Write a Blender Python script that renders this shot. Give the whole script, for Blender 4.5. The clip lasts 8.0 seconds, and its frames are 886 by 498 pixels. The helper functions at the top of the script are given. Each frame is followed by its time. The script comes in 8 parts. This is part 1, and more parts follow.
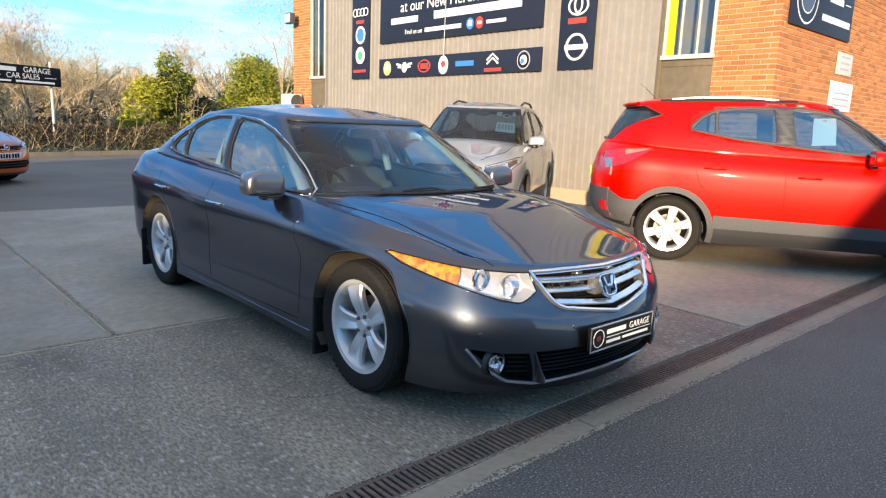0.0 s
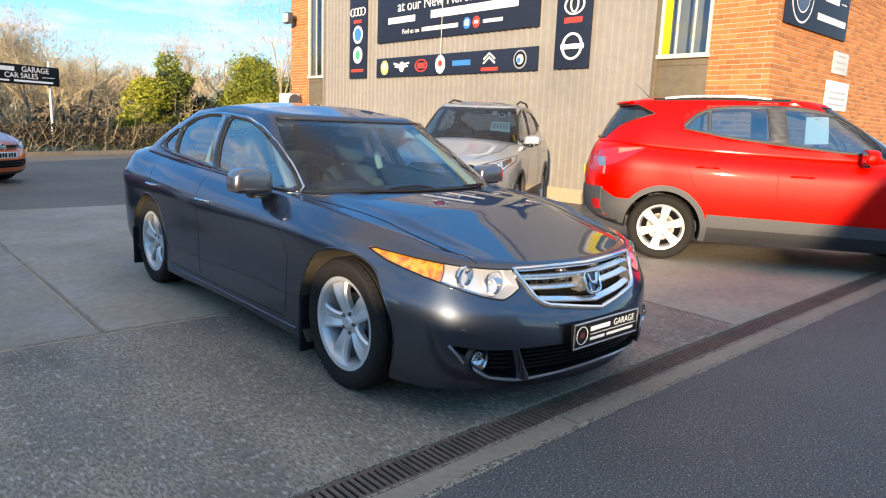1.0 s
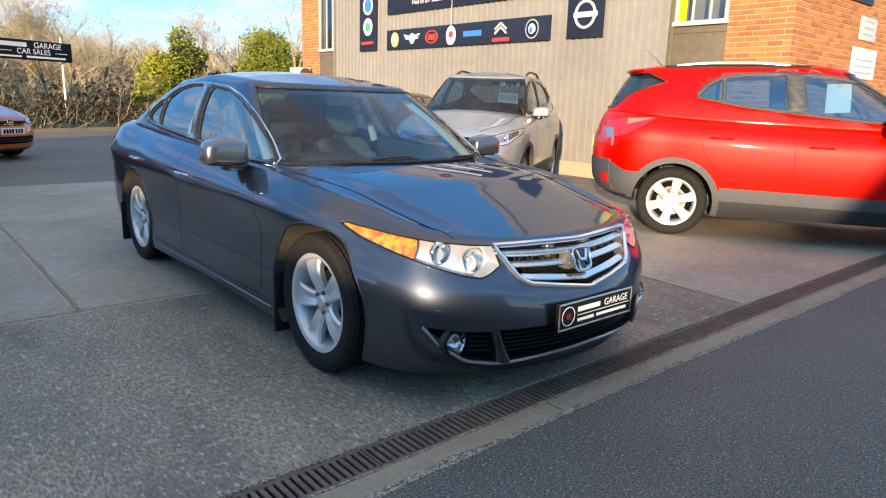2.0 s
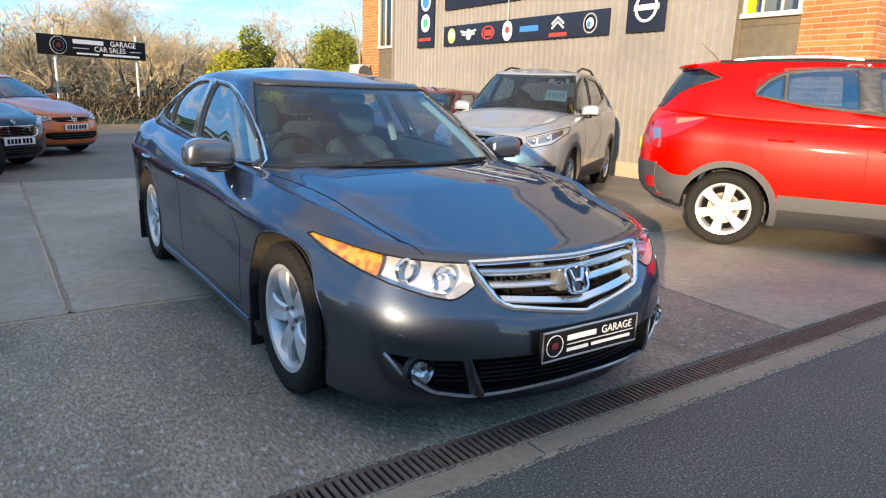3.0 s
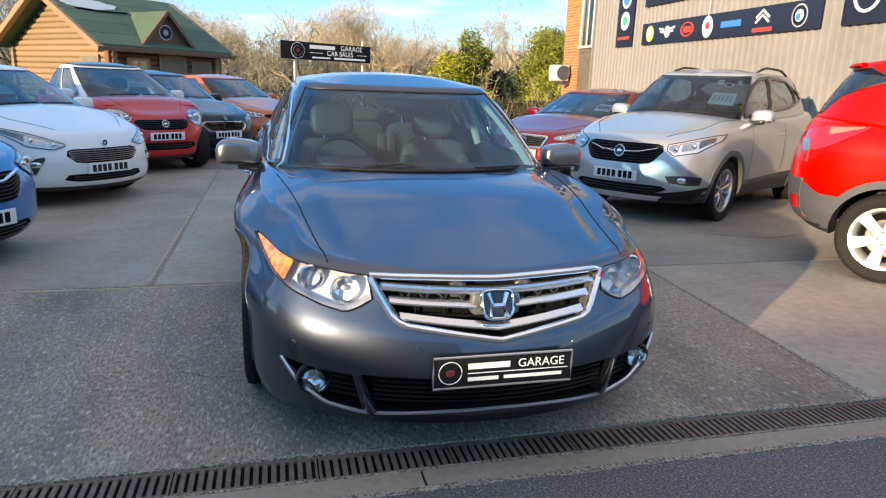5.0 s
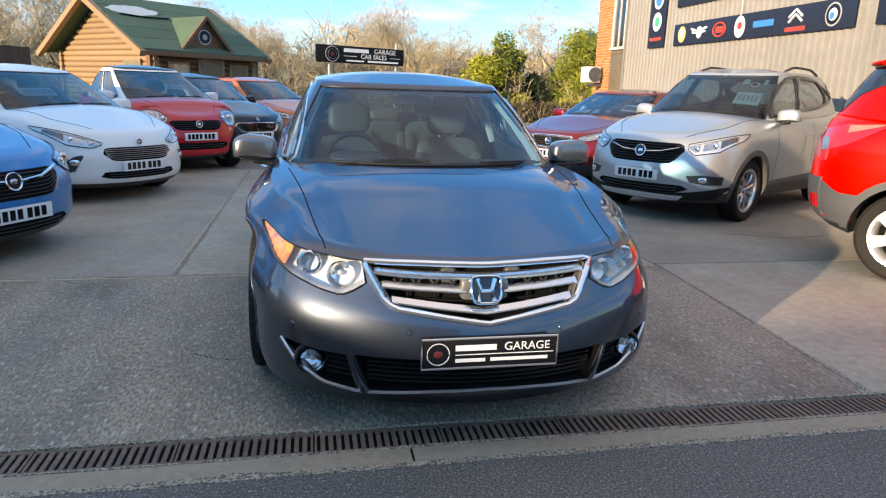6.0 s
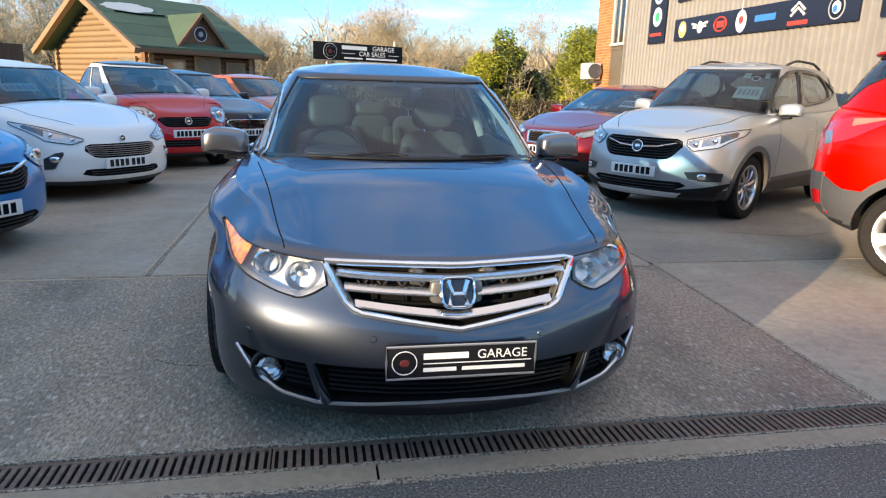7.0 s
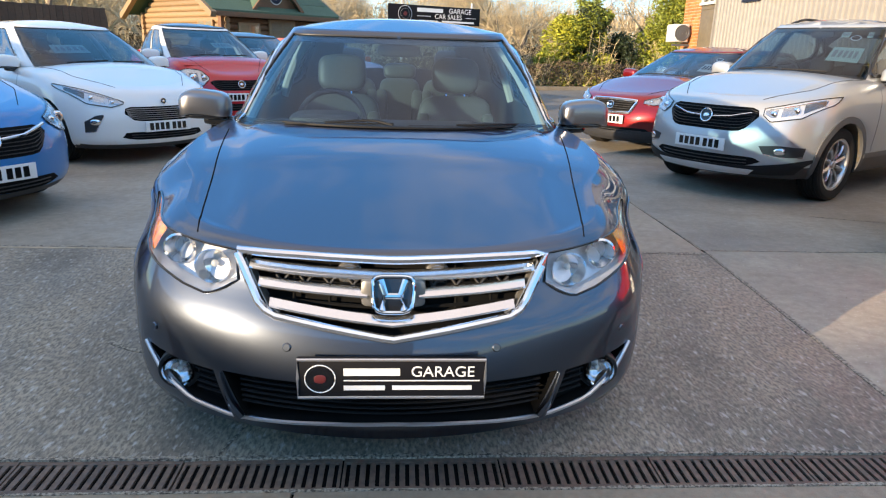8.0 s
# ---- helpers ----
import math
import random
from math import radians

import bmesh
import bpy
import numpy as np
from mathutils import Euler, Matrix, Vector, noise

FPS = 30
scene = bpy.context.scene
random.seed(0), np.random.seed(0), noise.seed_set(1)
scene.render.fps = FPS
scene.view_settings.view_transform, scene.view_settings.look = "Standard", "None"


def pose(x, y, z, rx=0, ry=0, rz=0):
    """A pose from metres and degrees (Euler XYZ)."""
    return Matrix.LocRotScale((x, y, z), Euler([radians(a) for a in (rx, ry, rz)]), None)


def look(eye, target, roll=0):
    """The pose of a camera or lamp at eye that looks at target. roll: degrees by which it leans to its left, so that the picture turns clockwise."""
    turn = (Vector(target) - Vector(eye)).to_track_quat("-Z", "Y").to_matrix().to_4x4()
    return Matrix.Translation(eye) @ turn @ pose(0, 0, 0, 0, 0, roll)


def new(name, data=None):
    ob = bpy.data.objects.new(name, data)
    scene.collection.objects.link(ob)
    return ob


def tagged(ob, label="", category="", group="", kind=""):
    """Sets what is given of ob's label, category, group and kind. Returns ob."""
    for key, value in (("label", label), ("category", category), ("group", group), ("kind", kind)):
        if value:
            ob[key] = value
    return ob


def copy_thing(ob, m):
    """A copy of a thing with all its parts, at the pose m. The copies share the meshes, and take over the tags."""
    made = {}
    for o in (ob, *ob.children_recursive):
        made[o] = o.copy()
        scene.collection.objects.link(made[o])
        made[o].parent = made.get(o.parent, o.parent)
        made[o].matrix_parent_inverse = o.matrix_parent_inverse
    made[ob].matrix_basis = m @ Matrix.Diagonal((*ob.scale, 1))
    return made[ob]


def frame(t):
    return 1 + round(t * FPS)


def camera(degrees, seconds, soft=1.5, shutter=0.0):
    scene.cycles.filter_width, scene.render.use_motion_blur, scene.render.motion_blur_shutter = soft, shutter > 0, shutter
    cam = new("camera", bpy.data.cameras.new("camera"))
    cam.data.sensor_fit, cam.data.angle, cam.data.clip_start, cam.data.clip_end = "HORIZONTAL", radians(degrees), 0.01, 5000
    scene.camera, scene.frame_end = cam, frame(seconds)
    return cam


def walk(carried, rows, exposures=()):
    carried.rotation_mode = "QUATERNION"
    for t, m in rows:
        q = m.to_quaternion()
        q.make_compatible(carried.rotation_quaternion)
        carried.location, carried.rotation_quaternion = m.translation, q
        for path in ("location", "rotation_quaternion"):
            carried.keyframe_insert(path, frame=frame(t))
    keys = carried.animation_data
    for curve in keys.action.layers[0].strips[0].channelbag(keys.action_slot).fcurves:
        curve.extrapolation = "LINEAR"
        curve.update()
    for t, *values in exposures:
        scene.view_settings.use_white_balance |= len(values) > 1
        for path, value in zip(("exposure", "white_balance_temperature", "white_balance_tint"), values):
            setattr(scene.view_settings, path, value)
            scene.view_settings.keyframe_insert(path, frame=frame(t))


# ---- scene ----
cam = camera(67.8, 8.0, soft=1.2)
PATH = [
    (0, (-0.018, 0.126, 1.326), (1.308, 1.578, 0.96), 2.2),
    (0.5, (0.01, 0.095, 1.32), (1.336, 1.547, 0.954), 2.1),
    (1, (0.035, 0.068, 1.316), (1.36, 1.521, 0.95), 2.2),
    (1.5, (0.114, 0.092, 1.284), (1.433, 1.544, 0.893), 2.1),
    (1.7, (0.181, 0.086, 1.278), (1.493, 1.536, 0.859), 2.1),
    (2.8, (0.727, 0.119, 1.283), (1.848, 1.712, 0.828), 1.7),
    (3, (0.817, 0.111, 1.293), (1.924, 1.714, 0.84), 1.9),
    (3.5, (1.097, -0.007, 1.325), (2.122, 1.648, 0.867), 1.9),
    (4, (1.393, -0.085, 1.312), (2.276, 1.648, 0.846), 1.9),
    (4.5, (1.677, -0.159, 1.347), (2.405, 1.643, 0.876), 1.9),
    (5, (1.929, -0.27, 1.36), (2.421, 1.609, 0.883), 2.1),
    (5.2, (1.963, -0.308, 1.343), (2.394, 1.587, 0.872), 2.2),
    (6.5, (2.128, -0.45, 1.323), (2.513, 1.455, 0.851), 1.9),
    (7, (2.225, -0.254, 1.29), (2.605, 1.651, 0.815), 1.8),
    (7.5, (2.484, -0.064, 1.284), (2.79, 1.847, 0.78), 1.8),
    (8, (2.732, 0.135, 1.267), (2.863, 2.045, 0.689), 1.8),
]
walk(cam, [(t, look(eye, target, roll)) for t, eye, target, roll in PATH],
     exposures=[(0, 2.02, 8900, 16), (5, 2.06, 8900, 16), (6.6, 2.10, 8900, 16), (7.4, 2.12, 8900, 16), (8, 2.30, 8900, 16)])

# ---------------------------------------------------------------- world, sun
SUN_DIR = Vector((0.809, 0.588, 0)).normalized()      # the way the light travels, seen from above
SUN_ELEV = radians(9.5)
world = bpy.data.worlds.new("world")
scene.world = world
world.use_nodes = True
wn, wl = world.node_tree.nodes, world.node_tree.links
wn.clear()
w_out = wn.new("ShaderNodeOutputWorld")
w_bg = wn.new("ShaderNodeBackground")
w_sky = wn.new("ShaderNodeTexSky")
w_sky.sky_type = "NISHITA"
w_sky.sun_disc = False
w_sky.sun_elevation = SUN_ELEV
w_sky.sun_rotation = math.atan2(-SUN_DIR.x, -SUN_DIR.y)
w_sky.air_density, w_sky.dust_density, w_sky.ozone_density = 1.0, 0.0, 4.0
w_bg.inputs["Strength"].default_value = 0.15
# soft cloud on a flat layer, drawn out into streaks towards the horizon
w_co = wn.new("ShaderNodeTexCoord")
w_xyz = wn.new("ShaderNodeSeparateXYZ")
w_lift = wn.new("ShaderNodeMath")
w_lift.operation = "ADD"
w_lift.inputs[1].default_value = 0.10
w_dx, w_dy = wn.new("ShaderNodeMath"), wn.new("ShaderNodeMath")
w_dx.operation = w_dy.operation = "DIVIDE"
w_flat = wn.new("ShaderNodeCombineXYZ")
wl.new(w_co.outputs["Generated"], w_xyz.inputs[0])
wl.new(w_xyz.outputs["Z"], w_lift.inputs[0])
for axis, node in (("X", w_dx), ("Y", w_dy)):
    wl.new(w_xyz.outputs[axis], node.inputs[0])
    wl.new(w_lift.outputs[0], node.inputs[1])
    wl.new(node.outputs[0], w_flat.inputs[axis])
w_noise = wn.new("ShaderNodeTexNoise")
w_noise.inputs["Scale"].default_value = 1.15
w_noise.inputs["Detail"].default_value = 7
w_noise.inputs["Roughness"].default_value = 0.55
w_ramp = wn.new("ShaderNodeValToRGB")
w_ramp.color_ramp.elements[0].position = 0.48
w_ramp.color_ramp.elements[1].position = 0.66
w_mix = wn.new("ShaderNodeMix")
w_mix.data_type = "RGBA"
w_mix.inputs["B"].default_value = (1.40, 1.80, 2.45, 1)
wl.new(w_flat.outputs[0], w_noise.inputs["Vector"])
wl.new(w_noise.outputs[0], w_ramp.inputs[0])
wl.new(w_ramp.outputs[0], w_mix.inputs["Factor"])
w_tint = wn.new("ShaderNodeMix")
w_tint.data_type, w_tint.blend_type = "RGBA", "MULTIPLY"
w_tint.inputs["Factor"].default_value = 1.0
w_tint.inputs["B"].default_value = (0.38, 0.56, 0.80, 1)
wl.new(w_sky.outputs[0], w_tint.inputs["A"])
# the clear blue deepens above the haze of the horizon
w_up = wn.new("ShaderNodeMapRange")
w_up.interpolation_type = "SMOOTHSTEP"
w_up.inputs["From Min"].default_value, w_up.inputs["From Max"].default_value = 0.03, 0.32
w_up.inputs["To Max"].default_value = 0.9
w_deep = wn.new("ShaderNodeMix")
w_deep.data_type = "RGBA"
w_deep.inputs["B"].default_value = (0.18, 1.10, 2.80, 1)
wl.new(w_xyz.outputs["Z"], w_up.inputs["Value"])
wl.new(w_up.outputs[0], w_deep.inputs["Factor"])
wl.new(w_tint.outputs["Result"], w_deep.inputs["A"])
# unseen pale layer added high overhead to whiten the light on the ground
w_fill_height = wn.new("ShaderNodeMath")
w_fill_height.operation = "MULTIPLY_ADD"
w_fill_height.inputs[1].default_value = 0.6
wl.new(w_noise.outputs[0], w_fill_height.inputs[0])
wl.new(w_xyz.outputs["Z"], w_fill_height.inputs[2])
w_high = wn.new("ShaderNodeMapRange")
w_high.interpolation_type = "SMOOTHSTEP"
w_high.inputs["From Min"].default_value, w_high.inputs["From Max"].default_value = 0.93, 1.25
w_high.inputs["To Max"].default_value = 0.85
w_fill = wn.new("ShaderNodeMix")
w_fill.data_type = "RGBA"
w_fill.inputs["B"].default_value = (1.46, 1.36, 1.40, 1)
wl.new(w_fill_height.outputs[0], w_high.inputs["Value"])
wl.new(w_high.outputs[0], w_fill.inputs["Factor"])
wl.new(w_deep.outputs["Result"], w_fill.inputs["A"])
wl.new(w_fill.outputs["Result"], w_mix.inputs["A"])
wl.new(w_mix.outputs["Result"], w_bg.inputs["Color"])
wl.new(w_bg.outputs[0], w_out.inputs[0])

sun_data = bpy.data.lights.new("sun", "SUN")
sun_data.energy = 1.9
sun_data.angle = radians(0.6)
sun_data.color = (1.0, 0.92, 0.77)
sun = new("sun", sun_data)
sun.matrix_world = look((0, 0, 20), Vector((0, 0, 20)) + SUN_DIR * math.cos(SUN_ELEV) - Vector((0, 0, math.sin(SUN_ELEV))))

# ---------------------------------------------------------------- materials
def mat(name, color, rough=0.5, metal=0.0, vary=0.0, scale=20.0, bump=0.0, bump_scale=None, coat=0.0, dark=None,
        stain=0.0, stain_scale=1.2, coat_ior=1.5, spec=0.5, island=0.0, rough_vary=0.0, stretch=(1, 1, 1), per_object=0.0, sharp=(0.3, 0.72), speck=None):
    """Principled surface with two scales of colour change, bump and wear."""
    m = bpy.data.materials.new(name)
    m.use_nodes = True
    nt, nn = m.node_tree.links, m.node_tree.nodes
    b = nn["Principled BSDF"]
    b.inputs["Roughness"].default_value = rough
    b.inputs["Metallic"].default_value = metal
    b.inputs["Specular IOR Level"].default_value = spec
    b.inputs["Coat Weight"].default_value = coat
    b.inputs["Coat Roughness"].default_value = 0.035
    b.inputs["Coat IOR"].default_value = coat_ior
    b.inputs["Base Color"].default_value = (*color, 1)
    co = nn.new("ShaderNodeTexCoord")
    mp = nn.new("ShaderNodeMapping")
    mp.inputs["Scale"].default_value = stretch
    geo = nn.new("ShaderNodeNewGeometry")
    nt.new(geo.outputs["Position"], mp.inputs["Vector"])

    def noise_at(s, detail=5, rgh=0.6):
        n = nn.new("ShaderNodeTexNoise")
        n.inputs["Scale"].default_value = s
        n.inputs["Detail"].default_value = detail
        n.inputs["Roughness"].default_value = rgh
        nt.new(mp.outputs[0], n.inputs["Vector"])
        return n

    col = None
    if vary or stain or island or per_object:
        d = dark if dark else tuple(c * 0.45 for c in color)
        fine = noise_at(scale)
        r = nn.new("ShaderNodeMapRange")
        r.inputs["From Min"].default_value, r.inputs["From Max"].default_value = sharp
        r.inputs["To Max"].default_value = vary
        nt.new(fine.outputs[0], r.inputs["Value"])
        mx = nn.new("ShaderNodeMix")
        mx.data_type = "RGBA"
        mx.inputs["A"].default_value, mx.inputs["B"].default_value = (*color, 1), (*d, 1)
        nt.new(r.outputs[0], mx.inputs["Factor"])
        col = mx.outputs["Result"]
        if stain:
            big = noise_at(stain_scale, 6, 0.65)
            r2 = nn.new("ShaderNodeMapRange")
            r2.inputs["From Min"].default_value, r2.inputs["From Max"].default_value = 0.42, 0.68
            r2.inputs["To Max"].default_value = stain
            nt.new(big.outputs[0], r2.inputs["Value"])
            m2 = nn.new("ShaderNodeMix")
            m2.data_type = "RGBA"
            m2.inputs["B"].default_value = (*d, 1)
            nt.new(r2.outputs[0], m2.inputs["Factor"])
            nt.new(col, m2.inputs["A"])
            col = m2.outputs["Result"]
        if speck:
            sc, lo, hi, tone = speck
            sn = noise_at(sc, 3, 0.5)
            rs = nn.new("ShaderNodeMapRange")
            rs.inputs["From Min"].default_value, rs.inputs["From Max"].default_value = lo, hi
            nt.new(sn.outputs[0], rs.inputs["Value"])
            ms = nn.new("ShaderNodeMix")
            ms.data_type = "RGBA"
            ms.inputs["B"].default_value = (*tone, 1)
            nt.new(rs.outputs[0], ms.inputs["Factor"])
            nt.new(col, ms.inputs["A"])
            col = ms.outputs["Result"]
        if island or per_object:
            hsv = nn.new("ShaderNodeHueSaturation")
            r3 = nn.new("ShaderNodeMapRange")
            k = island or per_object
            r3.inputs["To Min"].default_value, r3.inputs["To Max"].default_value = 1 - k, 1 + k
            if island:
                nt.new(geo.outputs["Random Per Island"], r3.inputs["Value"])
            else:
                oi = nn.new("ShaderNodeObjectInfo")
                nt.new(oi.outputs["Random"], r3.inputs["Value"])
            nt.new(r3.outputs[0], hsv.inputs["Value"])
            nt.new(col, hsv.inputs["Color"])
            col = hsv.outputs[0]
        nt.new(col, b.inputs["Base Color"])
    if rough_vary:
        rn = noise_at(stain_scale * 2.3, 5, 0.6)
        r4 = nn.new("ShaderNodeMapRange")
        r4.inputs["From Min"].default_value, r4.inputs["From Max"].default_value = 0.3, 0.7
        r4.inputs["To Min"].default_value, r4.inputs["To Max"].default_value = max(0.02, rough - rough_vary), rough + rough_vary
        nt.new(rn.outputs[0], r4.inputs["Value"])
        nt.new(r4.outputs[0], b.inputs["Roughness"])
    if bump:
        bn = noise_at(bump_scale or scale * 2, 6, 0.7)
        bp = nn.new("ShaderNodeBump")
        bp.inputs["Strength"].default_value = bump
        bp.inputs["Distance"].default_value = 0.01
        nt.new(bn.outputs[0], bp.inputs["Height"])
        nt.new(bp.outputs[0], b.inputs["Normal"])
    return m


def paint(name, color, metal=0.0, rough=0.35, flake=0.0, coat_ior=1.5, edge=None):
    """Car lacquer: a base coat, slightly metallic, under a glossy clear coat."""
    m = mat(name, color, rough, metal, vary=flake, scale=900, coat=1.0, coat_ior=coat_ior, spec=0.15, dark=tuple(c * 0.6 for c in color))
    if edge:                     # the flakes lie flat and shine little at a low angle
        m.node_tree.nodes["Principled BSDF"].inputs["Specular Tint"].default_value = (*edge, 1)
    return m


def glass(name, tint=(0.75, 0.82, 0.82), ior=1.45):
    m = bpy.data.materials.new(name)
    m.use_nodes = True
    nn, nt = m.node_tree.nodes, m.node_tree.links
    nn.clear()
    out, mix = nn.new("ShaderNodeOutputMaterial"), nn.new("ShaderNodeMixShader")
    tr, gl, lw = nn.new("ShaderNodeBsdfTransparent"), nn.new("ShaderNodeBsdfGlossy"), nn.new("ShaderNodeLayerWeight")
    pw, mr = nn.new("ShaderNodeMath"), nn.new("ShaderNodeMapRange")
    tr.inputs["Color"].default_value = (*tint, 1)
    gl.inputs["Roughness"].default_value = 0.01
    gl.inputs["Color"].default_value = (1, 1, 1, 1)
    # share of gloss: little head-on, all at a grazing view
    lw.inputs["Blend"].default_value = 0.5
    pw.operation = "POWER"
    pw.inputs[1].default_value = 5.0
    mr.inputs["To Min"].default_value = 2 * ((ior - 1) / (ior + 1)) ** 2
    nt.new(lw.outputs["Facing"], pw.inputs[0])
    nt.new(pw.outputs[0], mr.inputs["Value"])
    nt.new(mr.outputs[0], mix.inputs[0])
    nt.new(tr.outputs[0], mix.inputs[1])
    nt.new(gl.outputs[0], mix.inputs[2])
    nt.new(mix.outputs[0], out.inputs[0])
    return m


M = {}
M["asphalt"] = mat("asphalt", (0.182, 0.168, 0.14), 0.8, sharp=(0.40, 0.62), vary=0.95, scale=110, bump=0.35, bump_scale=160, speck=(95, 0.60, 0.68, (0.36, 0.33, 0.30)), dark=(0.035, 0.035, 0.037), stain=0.35, stain_scale=0.5)
M["old_asphalt"] = mat("old_asphalt", (0.229, 0.194, 0.149), 0.8, vary=0.6, scale=120, bump=0.4, bump_scale=160, dark=(0.05, 0.05, 0.05), stain=0.5, stain_scale=0.35)
M["concrete"] = mat("concrete", (0.418, 0.329, 0.232), 0.75, sharp=(0.39, 0.62), vary=0.85, scale=54, stretch=(1.6, 0.6, 1), bump=0.3, bump_scale=120, speck=(31, 0.575, 0.71, (0.46, 0.41, 0.35)), dark=(0.112, 0.095, 0.076), stain=0.75, stain_scale=1.3, per_object=0.06, rough_vary=0.15)
M["smooth_concrete"] = mat("smooth_concrete", (0.442, 0.36, 0.26), 0.7, vary=0.55, scale=16, bump=0.12, bump_scale=90, dark=(0.185, 0.152, 0.118), speck=(85, 0.62, 0.72, (0.54, 0.47, 0.40)), stain=0.6, stain_scale=0.6, per_object=0.06, rough_vary=0.2)
M["grey_concrete"] = mat("grey_concrete", (0.387, 0.325, 0.25), 0.7, vary=0.5, scale=18, bump=0.12, bump_scale=90, dark=(0.16, 0.13, 0.10), speck=(85, 0.62, 0.72, (0.50, 0.44, 0.37)), stain=0.7, stain_scale=0.7, rough_vary=0.2)
M["dirt"] = mat("dirt", (0.42, 0.35, 0.27), 0.95, vary=0.9, scale=90, dark=(0.05, 0.04, 0.03), sharp=(0.40, 0.60), bump=0.3, speck=(120, 0.60, 0.68, (0.48, 0.36, 0.24)))
M["kerb"] = mat("kerb", (0.382, 0.3, 0.213), 0.8, vary=0.5, scale=30, bump=0.4, stain=0.4)
M["iron"] = mat("iron", (0.24, 0.155, 0.11), 0.75, metal=0.1, vary=0.7, scale=40, bump=0.3, dark=(0.06, 0.045, 0.04), stain=0.5, stain_scale=3)
# near-black for gaps and hollows, their shade put into the colour
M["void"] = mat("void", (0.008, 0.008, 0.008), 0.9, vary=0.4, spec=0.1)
M["brick"] = mat("brick", (0.60, 0.215, 0.065), 0.8, vary=0.5, scale=60, bump=0.5, bump_scale=120, dark=(0.30, 0.085, 0.035), per_object=0.28)
M["brick_joined"] = mat("brick_joined", (0.60, 0.215, 0.065), 0.8, vary=0.5, scale=60, bump=0.5, bump_scale=120, dark=(0.30, 0.085, 0.035), island=0.28)
M["mortar"] = mat("mortar", (0.58, 0.44, 0.31), 0.9, vary=0.5, scale=60, bump=0.4)
M["cladding"] = mat("cladding", (0.32, 0.295, 0.262), 0.45, vary=0.25, scale=6, stain=0.25, stain_scale=0.8, per_object=0.03)
M["board_navy"] = mat("board_navy", (0.018, 0.026, 0.048), 0.5, vary=0.3, scale=5, spec=0.25)
M["board_black"] = mat("board_black", (0.008, 0.008, 0.010), 0.6, vary=0.3, scale=5, spec=0.2)
M["print_white"] = mat("print_white", (0.8, 0.8, 0.78), 0.5)
M["print_red"] = mat("print_red", (0.65, 0.06, 0.04), 0.5)
M["print_maroon"] = mat("print_maroon", (0.14, 0.018, 0.018), 0.5)
M["print_blue"] = mat("print_blue", (0.03, 0.22, 0.62), 0.5)
M["print_green"] = mat("print_green", (0.03, 0.4, 0.2), 0.5)
M["print_gold"] = mat("print_gold", (0.7, 0.55, 0.2), 0.5)
M["print_grey"] = mat("print_grey", (0.4, 0.4, 0.4), 0.5)
M["print_yellow"] = mat("print_yellow", (0.85, 0.65, 0.02), 0.5)
M["frame_white"] = mat("frame_white", (0.62, 0.60, 0.54), 0.45, vary=0.2, scale=20)
M["panel_brown"] = mat("panel_brown", (0.20, 0.155, 0.095), 0.5, vary=0.5, scale=8, stain=0.3)
M["window_glass"] = glass("window_glass", (0.8, 0.83, 0.83), 1.5)
M["car_glass"] = glass("car_glass", (0.46, 0.64, 0.72), 2.1)
M["screen_glass"] = glass("screen_glass", (0.48, 0.70, 0.82), 1.40)
M["dark_screen"] = glass("dark_screen", (0.26, 0.36, 0.44), 1.40)
M["band_glass"] = glass("band_glass", (0.25, 0.36, 0.50), 1.3)
M["lens_glass"] = glass("lens_glass", (0.93, 0.94, 0.95), 1.4)
M["rubber"] = mat("rubber", (0.014, 0.013, 0.012), 0.75, vary=0.5, scale=50, bump=0.1, spec=0.25, dark=(0.03, 0.024, 0.018))
M["alloy"] = mat("alloy", (0.62, 0.62, 0.63), 0.3, metal=0.85, vary=0.15, scale=30, coat=0.4)
M["alloy_bright"] = mat("alloy_bright", (0.78, 0.77, 0.75), 0.35, metal=0.5, vary=0.15, scale=30, coat=0.4)
M["lamp_dark"] = mat("lamp_dark", (0.14, 0.14, 0.145), 0.25, metal=0.6, vary=0.4, scale=30)
M["lamp_grey"] = mat("lamp_grey", (0.50, 0.50, 0.51), 0.22, metal=0.85, vary=0.3, scale=40)
M["bright_trim"] = mat("bright_trim", (0.84, 0.85, 0.87), 0.14, metal=0.95, vary=0.1, scale=30)
M["satin_trim"] = mat("satin_trim", (0.20, 0.195, 0.185), 0.4, metal=0.5, vary=0.2, scale=50)
M["chrome"] = mat("chrome", (0.78, 0.79, 0.80), 0.08, metal=1.0)
M["plastic"] = mat("plastic", (0.028, 0.028, 0.03), 0.5, vary=0.3, scale=60, bump=0.05)
M["black_plastic"] = mat("black_plastic", (0.012, 0.012, 0.013), 0.6, vary=0.3, scale=60, spec=0.25)
M["grey_plastic"] = mat("grey_plastic", (0.075, 0.076, 0.08), 0.55, vary=0.35, scale=50, bump=0.08)
M["gloss_black"] = mat("gloss_black", (0.008, 0.008, 0.009), 0.12, coat=0.5)
M["well"] = mat("well", (0.10, 0.082, 0.058), 0.9, vary=0.5, scale=30)
M["brake"] = mat("brake", (0.25, 0.23, 0.21), 0.45, metal=0.8, vary=0.5, scale=40)
M["leather"] = mat("leather", (0.088, 0.096, 0.088), 0.45, vary=0.25, scale=60, bump=0.15)
M["cabin_dark"] = mat("cabin_dark", (0.035, 0.035, 0.037), 0.6, vary=0.3, scale=60)
